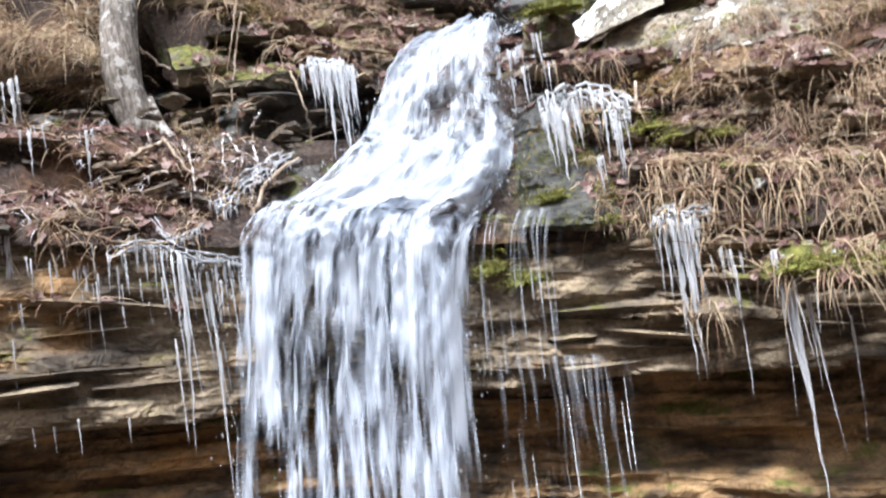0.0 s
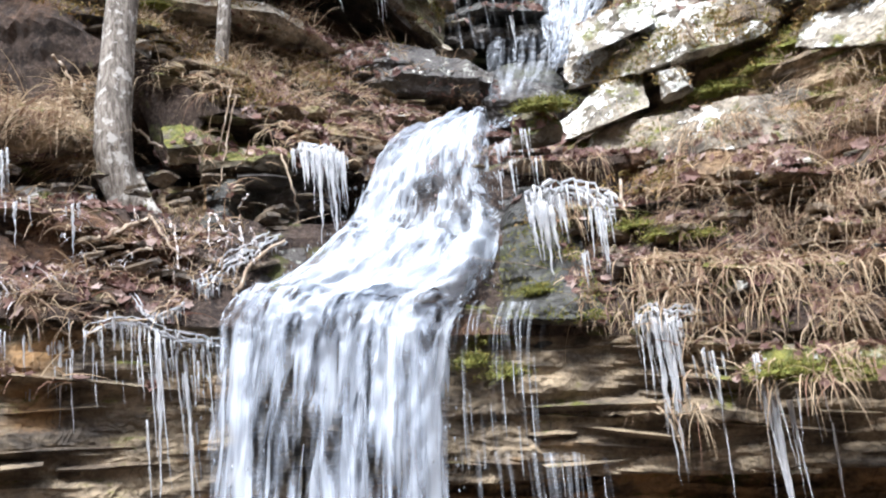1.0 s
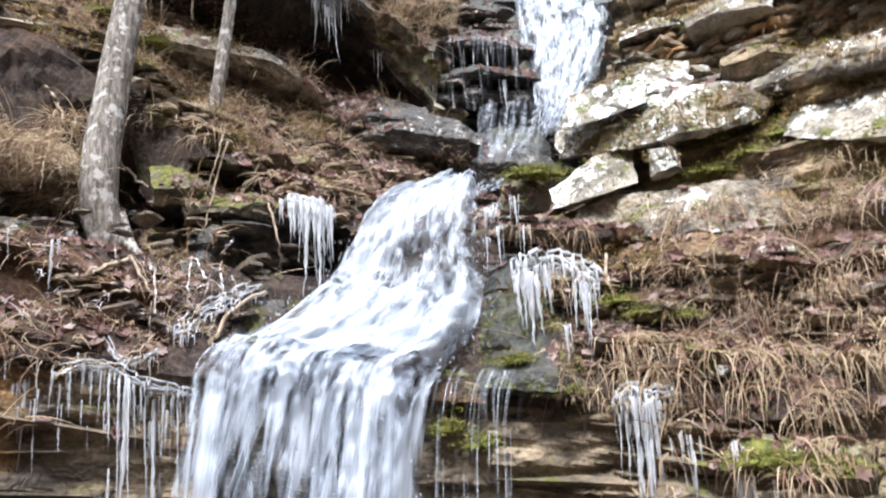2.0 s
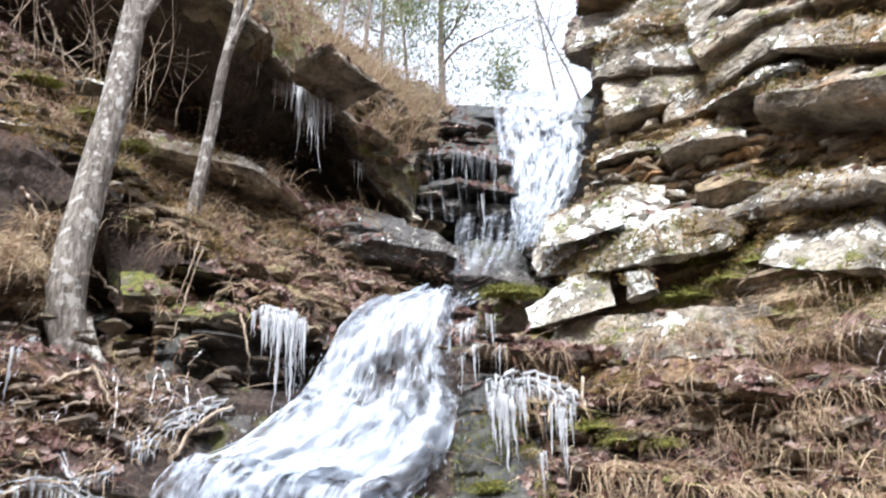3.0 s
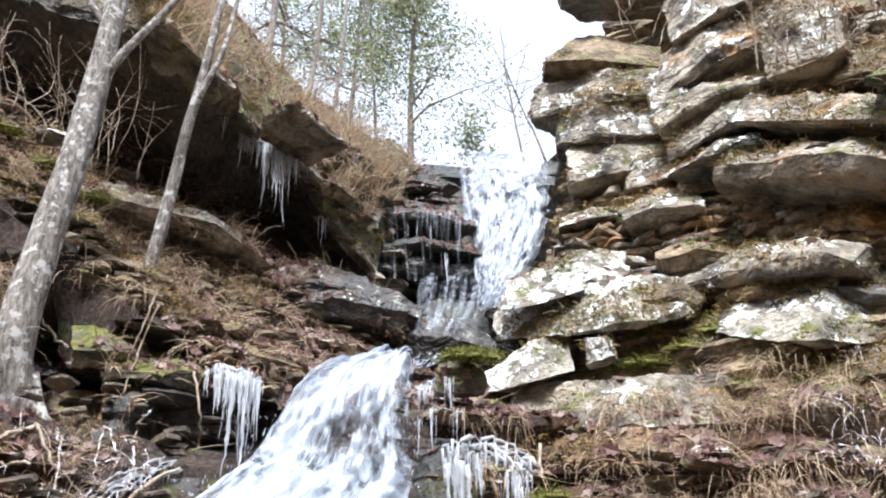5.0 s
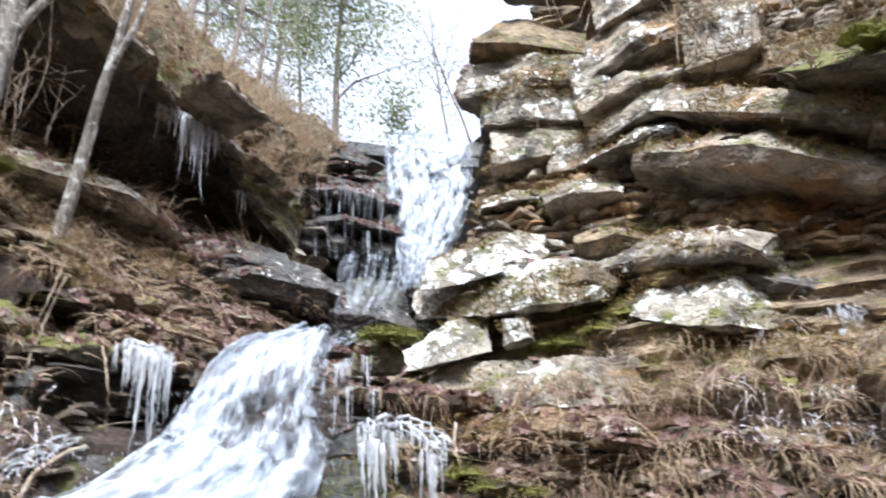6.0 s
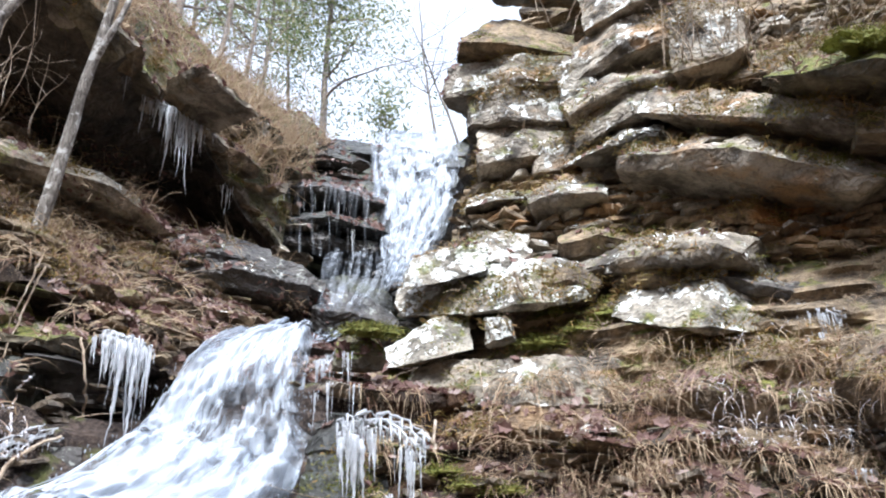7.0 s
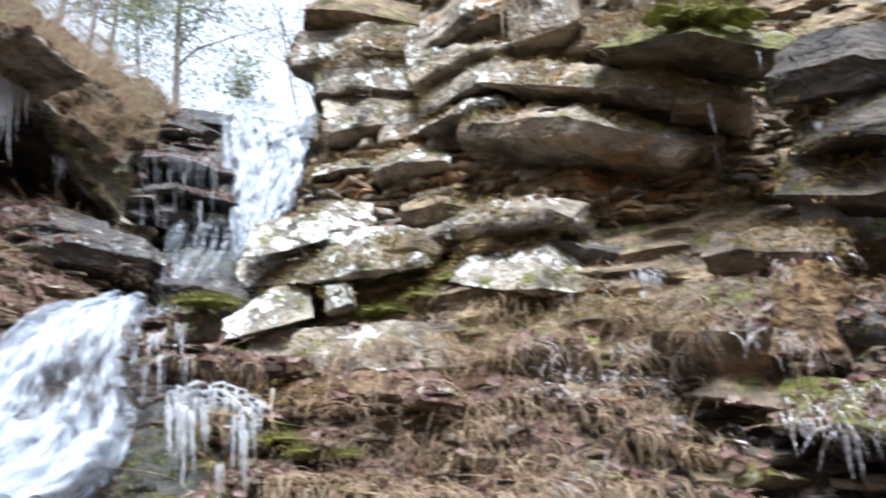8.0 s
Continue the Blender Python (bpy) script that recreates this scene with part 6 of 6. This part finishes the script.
hanging("pinkish dry grass and roots hanging from a cliff ledge", [(2.97, 5.15, 3.46, 12, 0.35), (3.17, 5.24, 3.49, 12, 0.36), (3.34, 5.02, 3.55, 12, 0.36), (2.83, 5.34, 3.45, 12, 0.36), (3.10, 5.32, 3.59, 12, 0.36), (3.61, 4.84, 3.43, 12, 0.36), (3.50, 4.95, 3.45, 12, 0.36), (3.36, 5.04, 3.54, 12, 0.36), (3.35, 5.08, 3.40, 12, 0.36), (3.28, 5.14, 3.44, 12, 0.36), (3.37, 5.01, 3.55, 12, 0.36), (3.44, 4.99, 3.44, 12, 0.36), (3.12, 5.26, 3.62, 12, 0.36), (3.52, 4.93, 3.45, 12, 0.36), (3.40, 5.01, 3.38, 12, 0.36), (3.40, 5.01, 3.37, 12, 0.36), (3.69, 4.58, 3.29, 12, 0.37), (3.70, 4.56, 3.26, 12, 0.36)], 100)
hanging("pinkish dry grass and roots hanging from a cliff ledge", [(3.95, 4.43, 3.37, 12, 0.37), (3.68, 4.79, 3.44, 12, 0.38), (3.97, 4.40, 3.31, 12, 0.37), (3.83, 4.52, 3.35, 12, 0.37), (3.77, 4.56, 3.35, 12, 0.37), (3.69, 4.61, 3.33, 12, 0.37), (3.77, 4.51, 3.26, 12, 0.36), (3.82, 4.48, 3.25, 12, 0.36), (3.92, 4.45, 3.23, 12, 0.37), (3.85, 4.51, 3.37, 12, 0.37), (2.89, 4.91, 3.12, 10, 0.27), (2.91, 4.88, 3.25, 10, 0.27), (3.00, 5.15, 3.46, 10, 0.29), (2.89, 4.90, 3.25, 10, 0.27), (2.97, 5.41, 3.59, 10, 0.30), (2.89, 4.91, 3.11, 10, 0.27)], 101)
hanging("dry grass along the cliff foot", [(1.92, 5.20, 2.80, 10, 0.30), (2.18, 5.13, 2.92, 10, 0.30), (2.07, 5.14, 2.80, 10, 0.30), (2.46, 4.87, 2.89, 10, 0.30), (2.30, 5.00, 2.92, 10, 0.30), (2.36, 4.94, 2.85, 10, 0.30), (2.40, 4.77, 2.71, 10, 0.29), (2.25, 5.13, 2.77, 10, 0.30), (2.09, 5.13, 2.93, 10, 0.30), (2.38, 5.20, 2.96, 10, 0.31), (2.01, 5.17, 2.87, 10, 0.30), (2.30, 5.00, 2.89, 10, 0.30), (1.89, 5.23, 2.80, 10, 0.30), (2.12, 5.20, 2.78, 10, 0.30), (3.75, 4.25, 2.63, 10, 0.33), (3.18, 4.56, 2.62, 10, 0.32), (3.31, 4.30, 2.55, 10, 0.31), (3.27, 4.45, 2.57, 10, 0.32)], 110)
hanging("dry grass along the cliff foot", [(3.79, 4.22, 2.58, 10, 0.33), (3.08, 4.51, 2.54, 10, 0.31), (2.87, 4.68, 2.70, 10, 0.32), (3.83, 4.19, 2.57, 10, 0.33), (3.33, 4.49, 2.78, 10, 0.32), (3.11, 4.58, 2.60, 10, 0.32), (2.55, 4.83, 2.61, 10, 0.31), (3.48, 4.49, 2.77, 10, 0.33), (3.31, 4.32, 2.60, 10, 0.31), (3.34, 4.24, 2.62, 10, 0.31), (3.45, 4.34, 2.52, 10, 0.32), (2.63, 4.93, 2.83, 10, 0.32), (3.35, 4.31, 2.44, 10, 0.31), (2.90, 4.70, 2.65, 10, 0.32), (3.30, 4.37, 2.65, 10, 0.31), (3.02, 4.56, 2.68, 10, 0.31), (3.04, 4.61, 2.59, 10, 0.32), (2.94, 4.61, 2.67, 10, 0.31)], 111)
hanging("dry grass along the cliff foot", [(1.83, 5.28, 2.88, 8, 0.23), (1.71, 5.26, 2.72, 8, 0.22), (1.62, 5.39, 2.86, 8, 0.23), (1.85, 5.28, 2.84, 8, 0.23), (1.56, 5.43, 2.82, 8, 0.23), (1.80, 5.29, 2.87, 8, 0.23), (1.63, 5.40, 2.83, 8, 0.23), (1.86, 5.28, 2.80, 8, 0.23)], 112)
hanging("shaggy dry grass capping a rock", [(-2.01, 5.11, 3.77, 14, 0.32), (-2.21, 4.92, 3.61, 14, 0.31), (-2.00, 5.11, 3.70, 14, 0.32), (-2.26, 4.94, 3.76, 14, 0.32), (-2.13, 5.00, 3.74, 14, 0.32), (-2.02, 5.04, 3.58, 14, 0.31), (-2.28, 4.94, 3.72, 14, 0.32), (-2.01, 5.03, 3.62, 14, 0.31), (-2.02, 5.06, 3.71, 14, 0.32), (-2.31, 4.94, 3.72, 14, 0.32), (-2.02, 5.06, 3.73, 14, 0.32), (-2.21, 4.96, 3.69, 14, 0.32), (-2.18, 4.97, 3.69, 14, 0.31), (-1.98, 5.13, 3.78, 14, 0.32), (-2.37, 4.89, 3.56, 14, 0.31), (-2.01, 5.10, 3.56, 14, 0.32)], 120)
hanging("dry grass drooping beside the ledge", [(1.92, 4.56, 1.97, 12, 0.37), (2.41, 4.45, 2.08, 12, 0.38), (2.15, 4.37, 1.94, 12, 0.36), (2.15, 4.50, 2.05, 12, 0.37), (1.88, 4.75, 2.19, 12, 0.38), (1.89, 4.91, 2.30, 12, 0.39), (2.09, 4.50, 2.12, 12, 0.37), (2.37, 4.58, 2.16, 12, 0.39), (2.29, 4.32, 1.94, 12, 0.37), (2.28, 4.27, 1.88, 12, 0.36), (2.31, 4.36, 1.98, 12, 0.37), (1.56, 4.77, 2.12, 12, 0.38), (1.78, 4.83, 2.23, 12, 0.39), (2.15, 4.50, 2.04, 12, 0.37), (1.91, 4.58, 1.98, 12, 0.37), (2.12, 4.52, 2.10, 12, 0.37), (1.78, 4.67, 2.03, 12, 0.37), (1.97, 4.55, 2.01, 12, 0.37)], 130)
hanging("dry grass drooping beside the ledge", [(1.97, 4.80, 2.22, 12, 0.39), (2.00, 4.49, 1.98, 12, 0.37), (1.71, 4.70, 2.07, 12, 0.37), (2.29, 4.29, 1.91, 12, 0.36), (1.60, 4.68, 1.96, 8, 0.20), (1.45, 4.66, 1.87, 8, 0.20), (1.14, 4.81, 2.01, 8, 0.20), (1.26, 4.74, 1.95, 8, 0.20), (1.34, 4.68, 1.94, 8, 0.20), (1.57, 4.68, 1.96, 8, 0.20), (-1.95, 4.33, 2.45, 7, 0.29), (-1.93, 4.34, 2.46, 7, 0.29), (-1.70, 4.35, 2.28, 7, 0.29), (-1.93, 4.31, 2.38, 7, 0.29), (-1.88, 4.35, 2.41, 7, 0.29)], 131)
hanging("dry grass on the rocky slope", [(-1.26, 5.44, 3.99, 9, 0.28), (-1.18, 6.41, 4.52, 9, 0.33), (-1.49, 5.59, 4.17, 9, 0.29), (-1.57, 5.61, 4.09, 9, 0.29), (-1.02, 6.54, 4.57, 9, 0.34), (-1.64, 5.63, 4.25, 9, 0.30), (-1.24, 5.45, 4.01, 9, 0.28), (-0.93, 6.57, 4.58, 9, 0.34), (-0.90, 6.63, 4.49, 9, 0.34), (-1.30, 6.01, 4.34, 9, 0.31), (-1.11, 5.52, 4.00, 9, 0.28), (-1.19, 5.47, 3.98, 9, 0.28), (-1.31, 6.22, 4.49, 9, 0.32), (-1.09, 5.62, 4.04, 9, 0.29), (-1.63, 5.61, 4.14, 9, 0.29), (-1.18, 5.49, 3.91, 9, 0.28), (-0.19, 6.02, 3.72, 10, 0.25), (-0.21, 6.15, 3.65, 10, 0.26)], 140)
hanging("dry grass on the rocky slope", [(-0.61, 5.35, 3.48, 10, 0.23), (-0.72, 5.56, 3.47, 10, 0.23), (-0.35, 5.45, 3.42, 10, 0.23), (-0.29, 6.09, 3.66, 10, 0.26), (-0.33, 6.03, 3.67, 10, 0.25), (-0.72, 5.46, 3.49, 10, 0.23), (-0.77, 5.28, 3.53, 10, 0.22), (-0.33, 6.55, 3.98, 10, 0.28), (-0.71, 5.26, 3.54, 10, 0.22), (-0.23, 5.98, 3.76, 10, 0.25), (-2.44, 5.81, 5.00, 10, 0.28), (-2.38, 5.79, 4.99, 10, 0.28), (-2.27, 6.40, 5.34, 10, 0.31), (-2.38, 7.27, 5.99, 10, 0.35), (-1.99, 5.67, 5.32, 10, 0.28), (-2.43, 6.99, 5.86, 10, 0.34), (-2.04, 5.67, 5.29, 10, 0.28), (-2.22, 6.41, 5.30, 10, 0.31)], 141)
hanging("dry grass on the rocky slope", [(-2.75, 6.51, 5.66, 10, 0.32), (-2.34, 6.39, 5.34, 10, 0.31)], 142)
hanging("dry grass on the upper cliff", [(2.75, 6.25, 5.18, 7, 0.20), (2.86, 6.53, 5.11, 7, 0.21), (3.29, 6.06, 5.05, 7, 0.20), (2.92, 6.31, 5.12, 7, 0.21), (2.91, 6.33, 5.12, 7, 0.21), (2.75, 6.76, 5.26, 7, 0.22), (3.50, 5.94, 5.00, 7, 0.20), (3.39, 6.24, 5.26, 7, 0.21), (4.49, 4.60, 4.11, 6, 0.32), (4.60, 4.69, 4.25, 6, 0.33), (4.54, 4.78, 4.23, 6, 0.33), (4.70, 4.60, 4.38, 6, 0.33), (4.35, 4.89, 4.22, 6, 0.33), (4.71, 4.63, 4.24, 6, 0.33)], 150)

# ---- sticks, stems and roots ----


STICK_COUNT = [0]


def stick(points, r):
    STICK_COUNT[0] += 1
    k = STICK_COUNT[0]
    n = 16
    rnd = random.Random(k)
    frosty = k in range(5, 12)
    if frosty:
        r *= 0.5
    pts = [along(points, i / n) + Vector((rnd.gauss(0, 1), rnd.gauss(0, 1), rnd.gauss(0, 1))) * r * (1.1 if frosty else 0.5) for i in range(n + 1)]
    lumps = (0.55, 1.5) if frosty else (0.85, 1.15)
    v, f = tube(pts, [r * (1 - 0.45 * i / n) * rnd.uniform(*lumps) for i in range(n + 1)], 6)
    name = "frosted_stem" if frosty else "stick"
    ob = new(name, mesh_of(name, v, f, FROST if frosty else TWIG, True))
    if frosty:
        for _ in range(5):
            i = rnd.randint(3, n)
            tp = twig_points(pts[i], (rnd.uniform(-1, 1), rnd.uniform(-0.6, 0.2), rnd.uniform(-0.6, 0.9)), r * rnd.uniform(6, 16), 5, 0.3, rnd)
            tv, tf = tube(tp, [r * 0.55 * rnd.uniform(0.5, 1.3) * (1 - 0.12 * q) for q in range(6)], 5)
            child("twig", mesh_of("twig", tv, tf, FROST, True), ob)
    return tagged(ob, "ice-coated dead stem standing among the leaves" if frosty else "bare weathered stick lying on the bank", "stick", "sticks")


stick([(-1.72, 4.72, 2.77), (-1.60, 4.82, 2.85), (-1.49, 4.99, 2.95)], 0.021)
stick([(-1.71, 4.71, 2.65), (-1.59, 4.78, 2.70), (-1.42, 4.77, 2.71)], 0.014)
stick([(-1.64, 4.65, 2.56), (-1.55, 4.73, 2.59), (-1.46, 4.78, 2.57)], 0.012)
stick([(-1.19, 4.89, 2.22), (-1.03, 4.90, 2.40), (-0.90, 5.04, 2.61), (-0.74, 5.16, 2.75)], 0.018)
stick([(-1.35, 4.93, 2.89), (-1.30, 4.82, 2.71), (-1.30, 4.78, 2.50), (-1.35, 4.73, 2.28)], 0.012)
stick([(-1.40, 5.04, 2.95), (-1.34, 4.93, 2.80), (-1.25, 4.86, 2.70)], 0.011)
stick([(-1.21, 5.31, 3.02), (-1.11, 5.20, 2.89), (-1.08, 5.09, 2.72), (-1.19, 5.11, 2.53)], 0.017)
stick([(-0.96, 5.27, 3.10), (-1.05, 5.42, 3.02), (-0.95, 5.21, 2.72)], 0.015)
stick([(-1.17, 5.08, 2.95), (-1.15, 4.99, 2.71), (-1.14, 4.86, 2.55)], 0.012)
stick([(-0.93, 5.18, 2.86), (-0.89, 5.07, 2.69), (-0.97, 4.97, 2.51)], 0.011)
stick([(-0.99, 5.14, 2.86), (-0.97, 5.03, 2.66), (-1.00, 4.98, 2.58)], 0.011)
stick([(-1.06, 5.55, 3.94), (-1.11, 5.47, 3.68), (-1.21, 5.56, 3.38)], 0.008)
stick([(-0.75, 5.52, 3.43), (-0.67, 5.35, 3.12), (-0.68, 5.54, 2.97), (-0.69, 5.42, 2.83)], 0.010)
stick([(-1.80, 4.34, 2.36), (-1.60, 4.43, 2.28), (-1.39, 4.52, 2.26)], 0.008)
stick([(-1.87, 4.33, 2.40), (-1.87, 4.38, 2.29), (-1.74, 4.36, 2.20)], 0.011)
stick([(-1.39, 4.52, 2.29), (-1.31, 4.57, 2.34), (-1.27, 4.72, 2.45)], 0.008)
stick([(-1.46, 4.88, 2.93), (-1.33, 4.81, 2.71), (-1.20, 4.87, 2.59)], 0.010)
stick([(-2.16, 4.28, 2.50), (-2.08, 4.34, 2.53), (-1.99, 4.33, 2.45)], 0.008)
stick([(1.39, 4.89, 2.33), (1.34, 4.77, 2.14), (1.28, 4.73, 2.05)], 0.010)
stick([(1.54, 4.81, 2.25), (1.45, 4.70, 2.08), (1.39, 4.64, 1.99)], 0.010)
stick([(1.29, 4.72, 2.04), (1.45, 4.64, 1.96), (1.63, 4.66, 1.96)], 0.008)
stick([(1.50, 5.43, 2.95), (1.46, 5.33, 2.74), (1.35, 5.26, 2.59)], 0.012)
stick([(1.28, 5.55, 2.94), (1.43, 5.51, 2.94), (1.49, 5.42, 2.79)], 0.010)
stick([(4.22, 4.98, 6.07), (4.24, 4.92, 5.84), (4.32, 4.69, 5.75)], 0.015)
stick([(3.90, 4.22, 5.45), (3.98, 4.28, 5.36), (3.95, 4.14, 5.33)], 0.014)
stick([(4.01, 5.38, 6.66), (4.14, 5.96, 6.39), (4.01, 5.96, 5.93), (3.99, 6.18, 5.93)], 0.014)
stick([(2.77, 5.48, 3.45), (2.72, 5.62, 3.66), (2.69, 5.73, 3.83)], 0.011)
stick([(1.90, 5.57, 3.10), (1.87, 5.52, 3.25), (1.90, 5.64, 3.45)], 0.008)
stick([(2.17, 5.54, 4.13), (2.24, 5.56, 3.96), (2.44, 5.68, 3.93)], 0.011)
stick([(-2.26, 5.54, 4.31), (-2.18, 5.57, 4.20), (-2.12, 5.50, 4.01)], 0.013)
stick([(-1.57, 5.59, 3.58), (-1.71, 5.52, 3.71), (-1.79, 5.54, 3.87)], 0.012)
stick([(-1.04, 5.58, 3.90), (-1.09, 5.50, 3.63), (-1.16, 5.44, 3.24)], 0.010)
stick([(-1.75, 4.74, 2.75), (-1.61, 4.79, 2.83), (-1.54, 4.90, 2.90)], 0.010)


def shrub(label, base, spread, stems, height, seed, lean=(0, 0, 1), r=0.006):
    rnd = random.Random(seed)
    top = tagged(new("shrub"), label, "shrub")
    for k in range(stems):
        b = Vector(base) + Vector((rnd.uniform(-1, 1) * spread[0], rnd.uniform(-1, 1) * spread[1], rnd.uniform(-1, 1) * spread[2]))
        d = Vector(lean) + Vector((rnd.gauss(0, 0.3), rnd.gauss(0, 0.3), 0))
        heap = Heap()
        pts = twig_points(b, d, height * rnd.uniform(0.5, 1.2), 9, 0.16, rnd)
        heap.put(*tube(pts, [r * (1 - 0.08 * i) for i in range(10)], 5))
        for _ in range(3):
            i = rnd.randint(3, 8)
            tp = twig_points(pts[i], (rnd.uniform(-1, 1), rnd.uniform(-1, 1), 0.6), height * 0.3, 5, 0.25, rnd)
            heap.put(*tube(tp, [r * 0.5 * (1 - 0.12 * j) for j in range(6)], 4))
        child("stem", heap.mesh("stem", TWIG, True), top)


shrub("bare brushy stems growing from a cliff ledge", (3.87, 5.14, 5.98), (0.35, 0.3, 0.05), 38, 0.75, 81)
shrub("tangled leafless stems on the mossy ledge", (4.29, 4.43, 5.82), (0.7, 0.4, 0.08), 34, 0.5, 82, (-0.2, -0.4, 0.4))
shrub("thin leafless stems beside the tree", (-1.77, 5.96, 5.21), (0.35, 0.3, 0.05), 16, 1.1, 83, (0.05, 0, 1))
shrub("thin leafless stems on the leafy slope", (-2.35, 5.62, 5.44), (0.3, 0.3, 0.05), 9, 0.7, 84)
shrub("bushy dead stems on the brow", (-0.51, 8.54, 7.50), (1.0, 0.9, 0.25), 60, 0.9, 85)
shrub("bushy dead stems on the brow", (0.49, 9.69, 7.72), (0.7, 0.8, 0.2), 40, 0.7, 86)
shrub("thin dead stems on the cliff top", (3.41, 6.12, 7.25), (0.5, 0.4, 0.1), 14, 0.9, 87)
